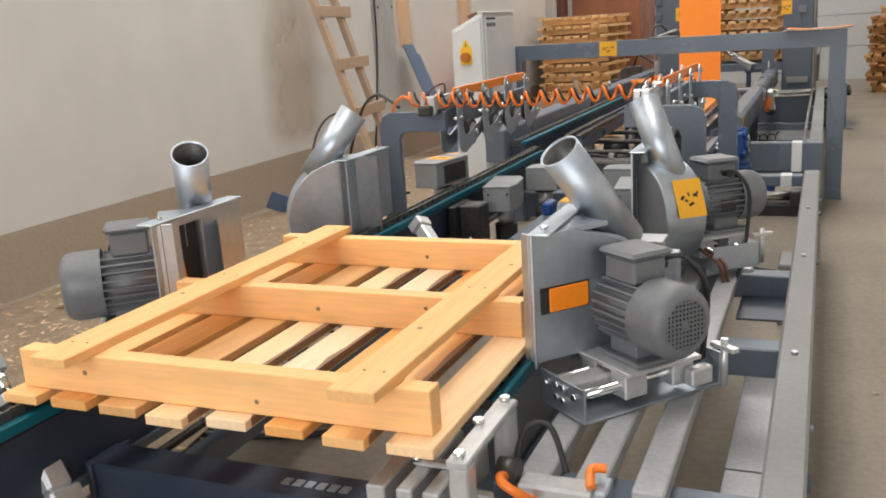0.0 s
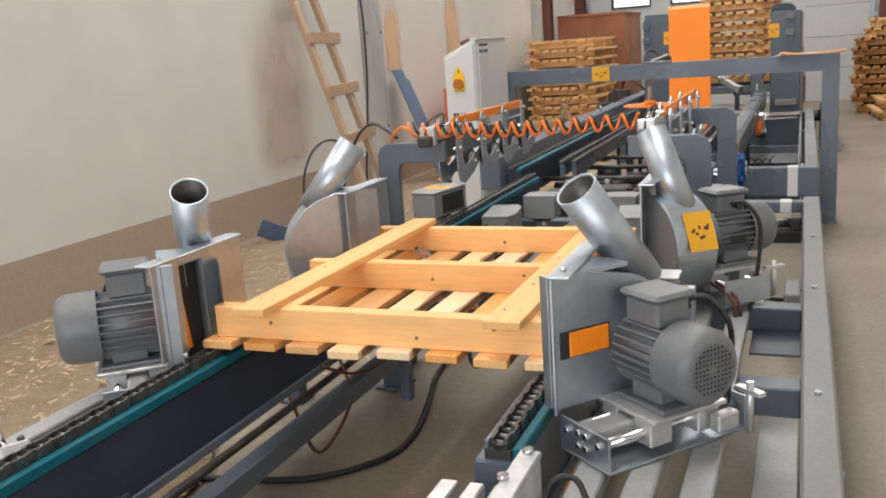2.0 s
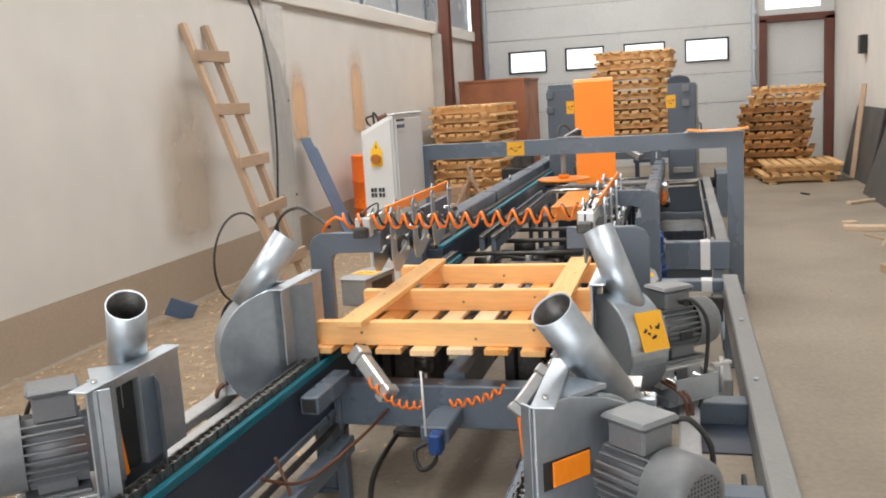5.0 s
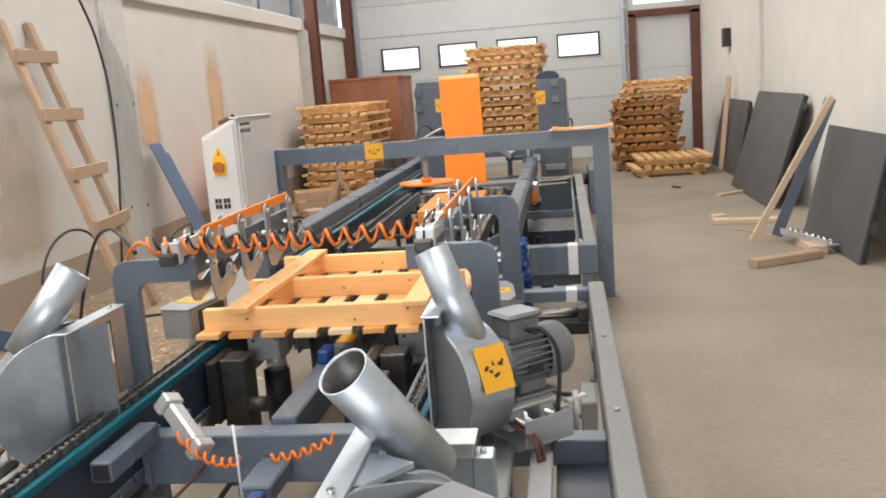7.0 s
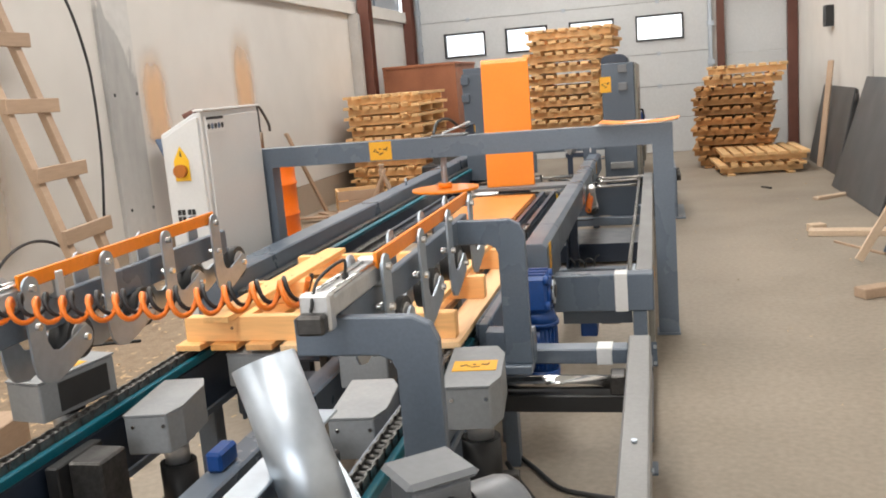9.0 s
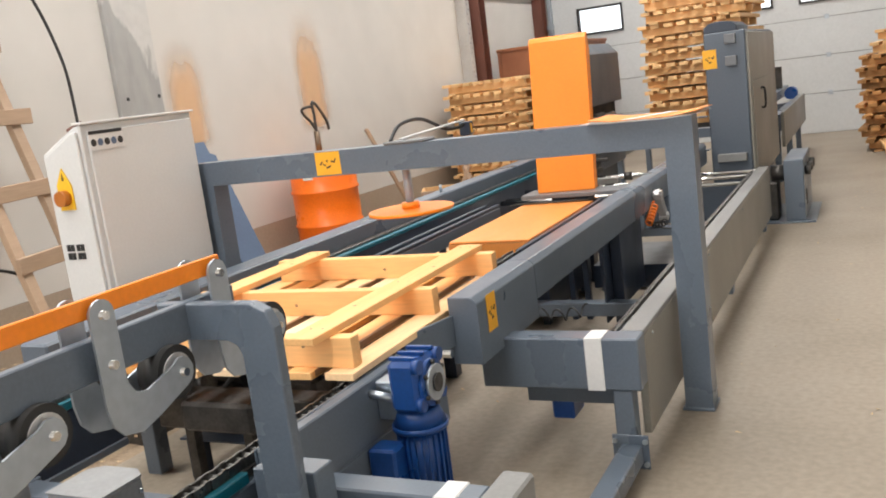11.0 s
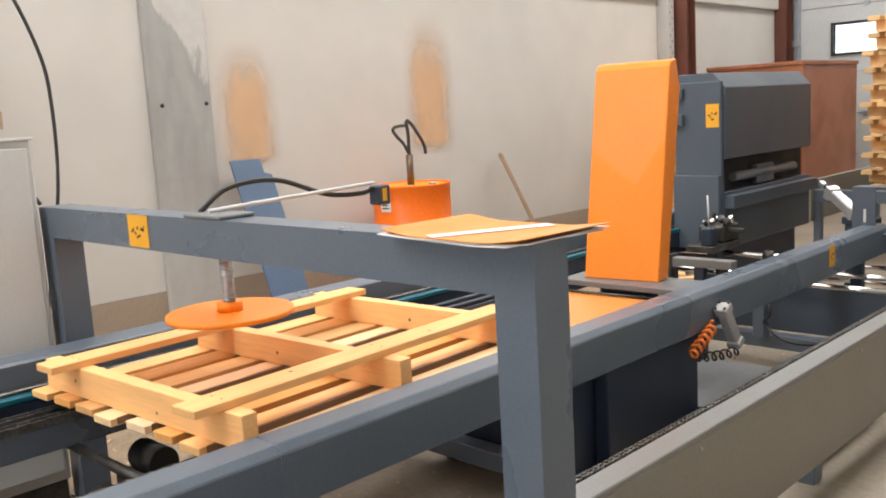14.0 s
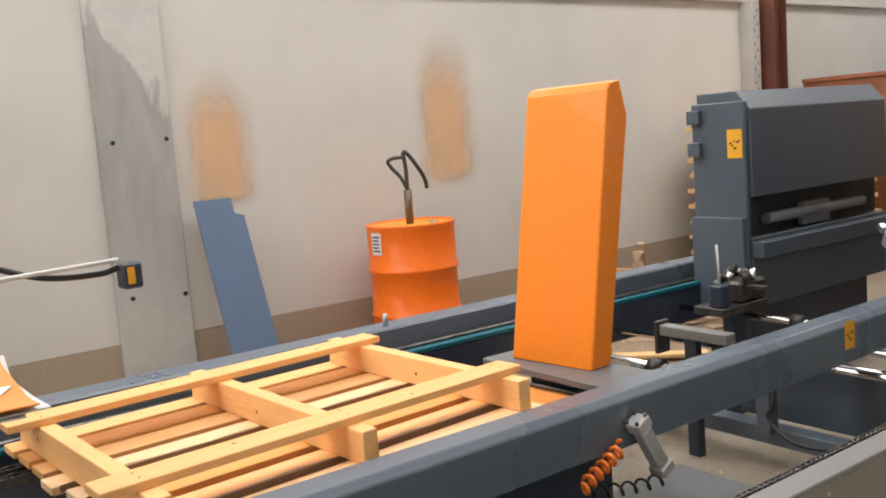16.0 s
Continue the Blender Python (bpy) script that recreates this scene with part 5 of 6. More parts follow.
def gantry():
    g = thing("gantry", "blue-grey steel gantry over the line with a spring-loaded press disc", "gantry")
    part("beam", bx(-0.82, 1.475, 6.455, 6.56, 1.01, 1.118, 0.0), BLUEGREY, g)
    part("post", bx(1.372, 1.475, 6.455, 6.56, 0.012, 1.01, 0.0), BLUEGREY, g)
    part("post", bx(-0.82, -0.72, 6.455, 6.56, 0.012, 1.01, 0.0), BLUEGREY, g)
    for x in (1.42, -0.77):
        part("foot_plate", bx(x - 0.058, x + 0.062, 6.445, 6.57, 0.0, 0.0115, 0.002), BLUEGREY, g)
    label_plate(g, T3(-0.075, 6.4545, 1.066) @ FACE_NY, 0.125, 0.1)
    part("mount_plate", bx(0.21, 0.40, 6.45, 6.565, 1.1185, 1.13, 0.003), GREYPAINT, g)
    part("screw_rod", rod((0.25, 6.55, 0.86), (0.25, 6.55, 1.0095), 0.017, None, 14), GALV, g)
    thread = bmesh.new()
    for i in range(16):
        rod((0.25, 6.55, 0.865 + i * 0.009), (0.25, 6.55, 0.869 + i * 0.009), 0.0195, thread, 12)
    part("thread", thread, GALV, g)
    part("hub", rod((0.25, 6.55, 0.835), (0.25, 6.55, 0.862), 0.038, None, 18), ORANGE, g)
    part("press_disc", rod((0.25, 6.55, 0.82), (0.25, 6.55, 0.834), 0.185, None, 56), ORANGE, g, "orange painted round press disc")
    part("sensor_rod", rod((0.27, 6.50, 1.135), (0.30, 7.10, 1.16), 0.006, None, 8), WHITE, g)
    part("sensor", bx(0.27, 0.325, 7.10, 7.15, 1.085, 1.15, 0.005), DARKBLUE, g, "small blue light sensor")
    part("sensor_face", bx(0.326, 0.328, 7.112, 7.13, 1.098, 1.14), STICKER, g)
    part("sensor_cable", tube(curve([(0.22, 6.50, 1.13), (0.22, 6.6, 1.19), (0.25, 6.75, 1.2), (0.28, 6.92, 1.14), (0.29, 7.05, 1.13), (0.295, 7.1, 1.14)], 8), 0.008), BLACK, g)
    part("cable", tube(curve([(-0.79, 6.45, 1.13), (-0.83, 6.44, 1.14), (-0.828, 6.44, 0.9), (-0.83, 6.44, 0.2)], 6), 0.007), BLACK, g)
    s = thing("paper_sheets", "orange and white printed sheets lying on the gantry", "paper")
    for mat_, turn, dz, dx in ((CABINET, -7, 0.0, 0.0), (WHITE, 1, 0.003, 0.008), (CARD, -3, 0.006, 0.012)):
        bm = bmesh.new()
        n = 12
        rows = []
        for a in range(n + 1):
            u = a / n - 0.5
            z = 0.05 * max(0.0, abs(u) - 0.28) * (1 if mat_ is CARD else 0.4)
            rows.append([(bm.verts.new((0.40 * u, v, z)), bm.verts.new((0.40 * u, v, z + 0.0018))) for v in (-0.135, 0.135)])
        for p, q in zip(rows, rows[1:]):
            (a0, a1), (b0, b1_) = p
            (c0, c1), (d0, d1) = q
            for f in ((a1, b1_, d1, c1), (a0, c0, d0, b0), (a0, a1, c1, c0), (b0, d0, d1, b1_)):
                bm.faces.new(f)
        for (a0, a1), (b0, b1_) in (rows[0], rows[-1]):
            bm.faces.new((a0, b0, b1_, a1))
        bm.transform(pose(1.30 + dx, 6.525, 1.1195 + dz, 0, 0, turn))
        part("sheet", bm, mat_, s)
    part("white_stripe", bx(-0.135, 0.135, -0.022, 0.022, 0, 0.0008, 0, None, pose(1.315, 6.52, 1.1285, 0, 0, 62)), WHITE, s)


def orange_chute():
    c = thing("orange_guard", "tall orange painted sheet guard standing over the line", "guard")
    # the front leans back slightly, its side is folded
    bm = bmesh.new()
    prof = [(8.528, 0.586), (8.695, 1.52), (8.715, 1.545), (8.765, 1.553), (8.80, 1.43), (8.632, 0.586)]
    prism(prof, 0.12, 0.483, "x", bm, 0.004)
    bm.transform(T3(0.295, 8.53, 0) @ pose(0, 0, 0, 0, 0, 6.5) @ T3(-0.295, -8.53, 0))
    part("cover", bm, ORANGE, c)
    part("base_frame", bx(0.03, 0.785, 8.44, 8.68, 0.56, 0.5855, 0.003), GREYPAINT, c)
    part("support", bx(0.20, 0.44, 8.52, 8.62, 0.0, 0.5595, 0.004), DARKBLUE, c)
    f = thing("orange_plate", "flat orange painted slide plate along the line", "plate")
    part("plate", bx(0.04, 0.49, 7.30, 8.46, 0.515, 0.53, 0.004), SLIDE, f)
    part("fold", bx(0.485, 0.495, 7.30, 8.46, 0.45, 0.5145, 0.002), SLIDE, f)
    part("front_fold", bx(0.04, 0.48, 7.295, 7.30, 0.42, 0.5145, 0.001), SLIDE, f)
    part("rod", rod((0.0, 8.40, 0.54), (0.52, 8.44, 0.54), 0.006, None, 8), STEEL, f)
    # Added dark box fills the space where mechanics lie in shade.
    part("drive_case", bx(0.06, 0.47, 7.55, 8.35, 0.06, 0.5145, 0.008), DARKBLUE, f, "added dark box for the shaded mechanics below the slide plate")
    for x, y in ((0.1, 7.6), (0.43, 7.6), (0.1, 8.3), (0.43, 8.3)):
        part("leg", bx(x - 0.02, x + 0.02, y - 0.02, y + 0.02, 0.0, 0.0595, 0.002), DARKBLUE, f)
    for y in (7.62, 7.85, 8.1):
        part("drive_wheel", rod((0.4705, y, 0.30), (0.51, y, 0.30), 0.07, None, 20), STEEL, f)


def presses():
    """The two printing heads at the far end, the left with its hood, the right with its panel."""
    l = thing("press_machine", "dark grey press machine with a long hood", "machine", "press machines")
    part("front_plate", bx(-0.37, -0.06, 10.2, 10.235, 0.45, 1.47, 0.005), PRESSPAINT, l)
    part("hood", prism([(-0.36, 1.0), (-0.05, 1.0), (-0.05, 1.43), (-0.13, 1.52), (-0.36, 1.52)], 10.236, 11.5, "y", None, 0.004), PRESSPAINT, l, "folded dark grey hood")
    part("lower_body", bx(-0.36, -0.06, 10.236, 11.5, 0.45, 0.80, 0.005), PRESSPAINT, l)
    # Black box fills the gap under the hood in place of its shade.
    part("dark_throat", bx(-0.34, -0.12, 10.236, 11.5, 0.8005, 0.9995), INK_SHADE, l)
    part("roller", rod((-0.09, 10.4, 0.88), (-0.09, 11.3, 0.88), 0.03, None, 16), GREYPAINT, l)
    part("roller_block", bx(-0.11, -0.07, 10.7, 10.95, 0.81, 0.93, 0.005), GREYPAINT, l)
    part("ledge", bx(-0.06, 0.0, 10.236, 11.5, 0.70, 0.78, 0.004), PRESSPAINT, l)
    part("apron", bx(-0.365, -0.062, 10.165, 10.1995, 0.45, 0.905, 0.003), PRESSPAINT, l)
    part("base", bx(-0.3, -0.12, 10.3, 11.4, 0.0, 0.4495, 0.004), DARKBLUE, l)
    for z in (1.42, 1.26):
        part("hinge", bx(-0.375, -0.30, 10.165, 10.1995, z - 0.05, z + 0.02, 0.004), PRESSPAINT, l)
    label_plate(l, T3(-0.115, 10.1995, 1.265) @ FACE_NY, 0.085, 0.14)
    r = thing("press_machine", "blue-grey press machine with beige side cover", "machine", "press machines")
    part("body", bx(0.93, 1.225, 10.2, 12.1, 0.30, 1.46, 0.008), PRESSPAINT, r)
    part("round_top", prism([(0.93, 1.4605), (1.17, 1.4605), (1.165, 1.50), (1.13, 1.53), (1.05, 1.54), (0.97, 1.53), (0.935, 1.50)], 10.21, 10.9, "y", None, 0.004), DARKBLUE, r)
    side = part("side_cover", bx(1.2255, 1.245, 10.215, 12.08, 0.32, 1.44, 0.004), PANELGREY, r, "beige-grey side cover")
    part("door", bx(1.2455, 1.256, 10.25, 11.3, 0.36, 1.08, 0.004), PANELGREY, r)
    part("handle", tube(curve([(1.256, 10.72, 1.0), (1.285, 10.72, 0.99), (1.285, 10.72, 0.86), (1.256, 10.72, 0.85)], 6), 0.009), BLACK, r, "black door handle")
    for z in (1.42, 1.26):
        part("hinge", bx(1.08, 1.16, 10.16, 10.2, z - 0.05, z + 0.02, 0.004), GREYPAINT, r)
    label_plate(r, T3(0.945 + 0.02, 10.1995, 1.27) @ FACE_NY, 0.1, 0.14)
    part("bracket", bx(0.74, 0.86, 10.1, 10.112, 0.60, 0.86, 0.002), PRESSPAINT, r)
    part("bracket_flange", bx(0.74, 0.9295, 10.1125, 10.19, 0.85, 0.86, 0.002), PRESSPAINT, r)
    part("bracket_flange", bx(0.74, 0.9295, 10.1125, 10.19, 0.60, 0.61, 0.002), PRESSPAINT, r)
    part("bracket_slot", bx(0.80, 0.812, 10.097, 10.0995, 0.67, 0.74), CABINET, r)
    part("foot_block", bx(0.95, 1.2, 10.3, 12.0, 0.0, 0.2995, 0.004), DARKBLUE, r)
    part("apron", bx(0.98, 1.19, 10.15, 10.1995, 0.50, 0.56, 0.004), FRAMEGREY, r)
    b = thing("drive_box", "low blue-grey drive box with adjusting knobs", "machine box")
    part("box", bx(1.43, 1.57, 10.25, 11.0, 0.012, 0.47, 0.006), BLUEGREY, b)
    part("coupling", rod((1.33, 10.4, 0.36), (1.4295, 10.4, 0.36), 0.06, None, 18), STEEL, b)
    part("side_gear", bx(1.30, 1.38, 10.3, 10.5, 0.012, 0.30, 0.01), STEEL, b)
    part("floor_plate", bx(1.28, 1.64, 10.2, 11.05, 0.0, 0.0115, 0.002), BLUEGREY, b)
    for y in (10.38, 10.62, 10.86):
        part("knob", rod((1.5705, y, 0.37), (1.61, y, 0.37), 0.035, None, 16), STEEL, b)
    # Black plate on the solid face, coloured as the shade of an opening.
    part("opening", bx(1.5703, 1.573, 10.4, 10.5, 0.1, 0.22), INK_SHADE, b)
    for y in (10.15, 10.18):
        part("shaft", rod((0.4, y, 0.42 - (y - 10.15) * 3), (1.31, y, 0.42 - (y - 10.15) * 3), 0.014, None, 12), CHROME, b)
    e = thing("outfeed_frame", "beige-grey outfeed frame behind the presses", "frame")
    part("side_panel", bx(1.25, 1.28, 12.3, 15.2, 0.35, 0.68, 0.004), PANELGREY, e)
    part("side_panel", bx(-0.4, -0.37, 12.3, 15.2, 0.35, 0.68, 0.004), PANELGREY, e)
    part("top_rail", bx(1.17, 1.25, 12.3, 15.2, 0.60, 0.66, 0.004), BLUEGREY, e)
    part("beam", bx(0.98, 1.1, 12.2, 15.2, 0.70, 0.80, 0.004), BLUEGREY, e)
    part("post", bx(1.0, 1.08, 14.6, 14.68, 0.7995, 1.05, 0.004), STEEL, e)
    part("blue_motor", rod((1.2, 14.2, 0.75), (1.2, 14.4, 0.75), 0.07, None, 18), BLUE, e)
    for y in (12.4, 13.7, 15.0):
        part("cross_member", bx(-0.37, 1.25, y - 0.04, y + 0.04, 0.50, 0.595, 0.004), BLUEGREY, e)
        for x in (-0.35, 1.2):
            part("leg", bx(x - 0.03, x + 0.03, y - 0.03, y + 0.03, 0.0, 0.4995, 0.003), BLUEGREY, e)


def inner_mechanics():
    """Valves and clamps between the beams of the second section."""
    cylinder_unit(pose(0.935, 8.345, 0.44, 28, -4, 0), False)
    slant = Vector((-0.29, 0.2, 0.164)).to_track_quat("Z", "Y").to_matrix().to_4x4()
    cylinder_unit(T3(0.59, 10.52, 0.675) @ slant @ Matrix.Scale(1.45, 4))
    st = thing("cylinder_stand", "dark steel post under the slanted cylinder", "stand")
    part("post", bx(0.555, 0.605, 10.5, 10.55, 0.0, 0.64, 0.003), DARKBLUE, st)
    part("arm", bx(0.54, 0.7395, 10.49, 10.56, 0.60, 0.64, 0.003), DARKBLUE, st)
    solo("coiled_hose", coil((0.92, 8.21, 0.52), (0.91, 8.06, 0.44), 6, 0.019, 0.0, 0.006), AIRHOSE, "orange coiled hose below the beam", "hose", "coiled hoses")
    solo("coiled_hose", coil((0.91, 8.08, 0.43), (0.95, 8.36, 0.40), 6, 0.017, 0.012, 0.004), BLACK, "black coiled hose below the beam", "hose", "coiled hoses")
    solo("coiled_hose", coil((0.95, 6.14, 0.475), (1.09, 6.24, 0.465), 3, 0.02, 0.012, 0.004), BLACK, "black coiled hose beside the chromed shaft", "hose", "coiled hoses")
    k = thing("clamp_unit", "dark steel clamp mechanism on the guide", "machine part")
    part("body", bx(-0.1, 0.06, 9.86, 10.06, 0.54, 0.64, 0.012), STEEL, k)
    rr = random.Random(8)
    for i in range(14):
        x, y = -0.1 + 0.17 * rr.random(), 9.86 + 0.19 * rr.random()
        part("bolt", rod((x, y, 0.64), (x + rr.uniform(-0.02, 0.02), y + rr.uniform(-0.02, 0.02), 0.665 + 0.035 * rr.random()), rr.uniform(0.009, 0.02), None, 8), (CHROME, STEEL, BLACK)[i % 3], k)
    part("lever", bx(0.06, 0.16, 9.9, 9.93, 0.60, 0.625, 0.004), STEEL, k)
    part("feeler", rod((0.03, 9.75, 0.645), (0.03, 9.735, 0.83), 0.005, None, 6), WHITE, k, "thin white feeler rod")
    part("switch", bx(-0.01, 0.06, 9.72, 9.79, 0.54, 0.645, 0.008), DARKBLUE, k, "dark blue limit switch")
    part("base", bx(-0.1, 0.07, 9.72, 10.05, 0.50, 0.5395, 0.004), STEEL, k)
    part("stand", bx(-0.04, 0.02, 9.85, 9.95, 0.0, 0.4995, 0.004), DARKBLUE, k)
    k.matrix_basis = pose(0.03, 0.06, 0)
    g = thing("cross_tray", "grey channel across the line before the presses", "channel")
    part("channel", bx(0.08, 0.42, 9.36, 9.42, 0.50, 0.545, 0.004), FRAMEGREY, g)
    part("bracket", bx(0.06, 0.0795, 9.35, 9.43, 0.42, 0.56, 0.003), STEEL, g)
    part("leg", bx(0.2, 0.26, 9.37, 9.41, 0.0, 0.4995, 0.003), DARKBLUE, g)
    for y in (8.95, 9.05, 9.45, 10.0):
        s = thing("roller_shaft", "chromed cross shaft between the beams", "shaft", "cross shafts")
        part("shaft", rod((-0.32, y, 0.47), (0.79, y, 0.47), 0.017, None, 14), CHROME, s)
        part("collar", rod((0.3, y, 0.47), (0.36, y, 0.47), 0.032, None, 16), STEEL, s)
    # Added dark sheet and black parts, in place of deep shade with rods.
    d = thing("under_tray", "added dark sheet for the shade below the line, with black drive parts", "tray")
    part("tray", bx(-0.32, 0.30, 5.55, 6.8, 0.16, 0.168, 0.002), DARKBLUE, d)
    for x, y in ((-0.2, 5.75), (0.1, 5.85), (0.2, 6.15), (-0.05, 6.4)):
        part("drive_unit", bx(x - 0.07, x + 0.07, y - 0.09, y + 0.09, 0.1685, 0.33, 0.015), STEEL, d)
        part("drive_motor", rod((x - 0.05, y, 0.36), (x + 0.09, y, 0.36), 0.05, None, 18), BLACK, d)
    for y in (5.7, 6.2, 6.7):
        part("spindle", rod((-0.32, y, 0.44), (0.56, y, 0.44), 0.016, None, 12), STEEL, d)
    part("cable", tube(curve([(-0.25, 5.6, 0.2), (-0.1, 5.7, 0.4), (0.1, 5.62, 0.42), (0.3, 5.75, 0.36), (0.4, 5.95, 0.2)], 8), 0.01), BLACK, d)
    for x, y in ((-0.28, 5.6), (0.25, 5.6), (-0.28, 6.75), (0.25, 6.75)):
        part("leg", bx(x - 0.03, x + 0.03, y - 0.03, y + 0.03, 0.0, 0.1595, 0.003), DARKBLUE, d)
    # black chain wheel and rails before the second section
    m = thing("infeed_mechanism", "black and grey infeed mechanics under the pallet", "machine part")
    part("carrier", bx(-0.2, 0.62, 5.35, 5.45, 0.30, 0.42, 0.006), STEEL, m)
    part("cover", bx(0.05, 0.33, 5.2, 5.34, 0.36, 0.46, 0.012), STEEL, m)
    for x in (-0.1, 0.15, 0.5):
        part("wheel", rod((x - 0.02, 5.5, 0.42), (x + 0.02, 5.5, 0.42), 0.045, None, 18), CHAIN, m)
        part("leg", bx(x - 0.02, x + 0.02, 5.38, 5.42, 0.0, 0.2995, 0.003), STEEL, m)


def near_clamps():
    """The pneumatic clamps at the near end of the line."""
    c = thing("clamp_station", "aluminium pneumatic clamp station on the frame", "clamp")
    part("base", bx(0.60, 1.12, 1.36, 1.425, 0.375, 0.41, 0.004), ALU, c)
    part("leg", bx(0.64, 0.70, 1.37, 1.42, 0.0, 0.3745, 0.003), BLUEGREY, c)
    part("leg", bx(1.06, 1.11, 1.37, 1.42, 0.0, 0.3745, 0.003), BLUEGREY, c)
    for x, w in ((0.618, 0.037), (0.677, 0.031), (0.728, 0.031)):
        part("profile", bx(x, x + w, 1.25, 1.506, 0.4105, 0.50, 0.003), ALU, c)
    part("link", bx(0.672, 0.765, 1.335, 1.36, 0.5005, 0.512, 0.004), ALU, c)
    part("upright", bx(0.772, 0.81, 1.268, 1.31, 0.4105, 0.545, 0.004), ALU, c)
    part("upright", bx(0.772, 0.81, 1.50, 1.543, 0.4105, 0.545, 0.004), ALU, c)
    part("bridge", bx(0.77, 0.812, 1.265, 1.545, 0.5455, 0.56, 0.003), ALU, c)
    part("piston_block", rod((0.811, 1.42, 0.47), (0.85, 1.42, 0.47), 0.026, None, 16), STEEL, c)
    for p in ((0.682, 1.34, 0.512), (0.79, 1.285, 0.56), (0.79, 1.53, 0.56), (0.775, 1.42, 0.56)):
        part("bolt", rod(p, (p[0], p[1], p[2] + 0.01), 0.011, None, 6), CHROME, c)
    part("cylinder", bx(0.85, 0.995, 1.395, 1.45, 0.4105, 0.46, 0.006), ALU, c)
    part("cylinder_head", bx(0.9955, 1.02, 1.39, 1.455, 0.4105, 0.466, 0.004), GALV, c)
    part("hose", tube(curve([(0.83, 1.40, 0.47), (0.835, 1.36, 0.49), (0.85, 1.335, 0.49), (0.88, 1.34, 0.47), (0.89, 1.38, 0.44)], 8), 0.009), AIRHOSE, c, "orange air hose")
    part("hose", tube(curve([(0.99, 1.40, 0.47), (0.985, 1.43, 0.49), (1.01, 1.44, 0.49)], 8), 0.009), AIRHOSE, c, "orange air hose")
    part("hose", tube(curve([(0.83, 1.46, 0.46), (0.84, 1.50, 0.52), (0.89, 1.50, 0.53), (0.93, 1.46, 0.46)], 8), 0.006), BLACK, c)
    cylinder_unit(pose(-0.20, 1.30, 0.33, -10, -35, 0) @ Matrix.Scale(1.5, 4))
    cylinder_unit(pose(0.045, 2.97, 0.45, -30, -50, 0) @ Matrix.Scale(1.2, 4), False)
    cylinder_unit(pose(0.52, 2.98, 0.40, -30, 38, 0))
    solo("coiled_hose", coil((0.0, 2.95, 0.485), (0.20, 2.9, 0.425), 7, 0.012, 0.035, 0.005), AIRHOSE, "orange coiled hose at the stop cylinder", "hose", "coiled hoses")
    solo("coiled_hose", coil((0.30, 2.9, 0.43), (0.48, 2.95, 0.47), 6, 0.012, 0.015, 0.005), AIRHOSE, "orange coiled hose at the stop cylinder", "hose", "coiled hoses")
    t = thing("stop_beam", "open square tube that carries the stop cylinder", "beam")
    o = bx(-0.185, -0.12, 2.76, 3.07, 0.425, 0.487, 0.004)
    part("tube", o, BLUEGREY, t)
    # The tube is solid; its hollow's shade is painted on as black.
    part("tube_mouth", bx(-0.177, -0.128, 2.757, 2.7595, 0.433, 0.479), INK_SHADE, t)
    solo("saw_tail", bx(0.99, 1.15, 3.05, 3.09, 0.365, 0.43, 0.005), ALU, "aluminium slide behind the saw", "machine part")


# ---- things along the walls ----
def control_cabinet():
    c = thing("control_cabinet", "light grey control cabinet with orange main switch", "cabinet")
    o = [(-0.99, 0.10), (-0.99, 1.26), (-0.80, 1.355), (-0.762, 1.362), (-0.762, 0.10)]
    part("body", prism(o, 5.775, 6.43, "y", None, 0.005), CABINET, c)
    part("side_door", bx(-0.7615, -0.75, 5.80, 6.41, 0.14, 1.335, 0.004), CABINET, c)
    part("front_door", prism([(-0.975, 0.14), (-0.975, 1.245), (-0.80, 1.335), (-0.775, 1.335), (-0.775, 0.14)], 5.76, 5.7745, "y", None, 0.004), CABINET, c)
    part("top_edge", bx(-0.80, -0.745, 5.77, 6.435, 1.3625, 1.372, 0.002), WHITE, c)
    part("base", bx(-0.98, -0.77, 5.79, 6.42, 0.0, 0.0995, 0.004), STEEL, c)
    sw = part("switch_plate", prism([(-0.925, 1.03), (-0.925, 1.13), (-0.885, 1.20), (-0.845, 1.13), (-0.845, 1.03)], 5.754, 5.7595, "y"), YELLOW, c, "yellow switch plate")
    part("main_switch", rod((-0.885, 5.7535, 1.08), (-0.885, 5.72, 1.08), 0.032, None, 18), KNOB, sw, "orange main switch")
    part("flash", prism([(-0.89, 1.15), (-0.878, 1.15), (-0.884, 1.185)], 5.753, 5.7538, "y"), INK_SHADE, sw)
    lab = part("label", bx(-0.7495, -0.747, 5.80, 5.985, 1.255, 1.335), WHITE, c, "white label with dark symbols")
    part("heading", bx(-0.7468, -0.746, 5.80, 5.98, 1.318, 1.332), INK_SHADE, lab)
    for i in range(5):
        part("symbol", rod((-0.7468, 5.82 + i * 0.036, 1.285), (-0.746, 5.82 + i * 0.036, 1.285), 0.015, None, 12), STEELBLUE if i % 2 else INK_SHADE, lab)
    for x in (-0.94, -0.917, -0.885, -0.862):
        for z in (0.825, 0.86):
            part("socket", bx(x, x + 0.017, 5.755, 5.7595, z, z + 0.027), INK_SHADE, c)
    part("lamp", rod((-0.885, 5.83, 1.34), (-0.83, 5.86, 1.365), 0.014, None, 10), BROWN, c)


LOOP = (-2.2, 6.24, 0.34)


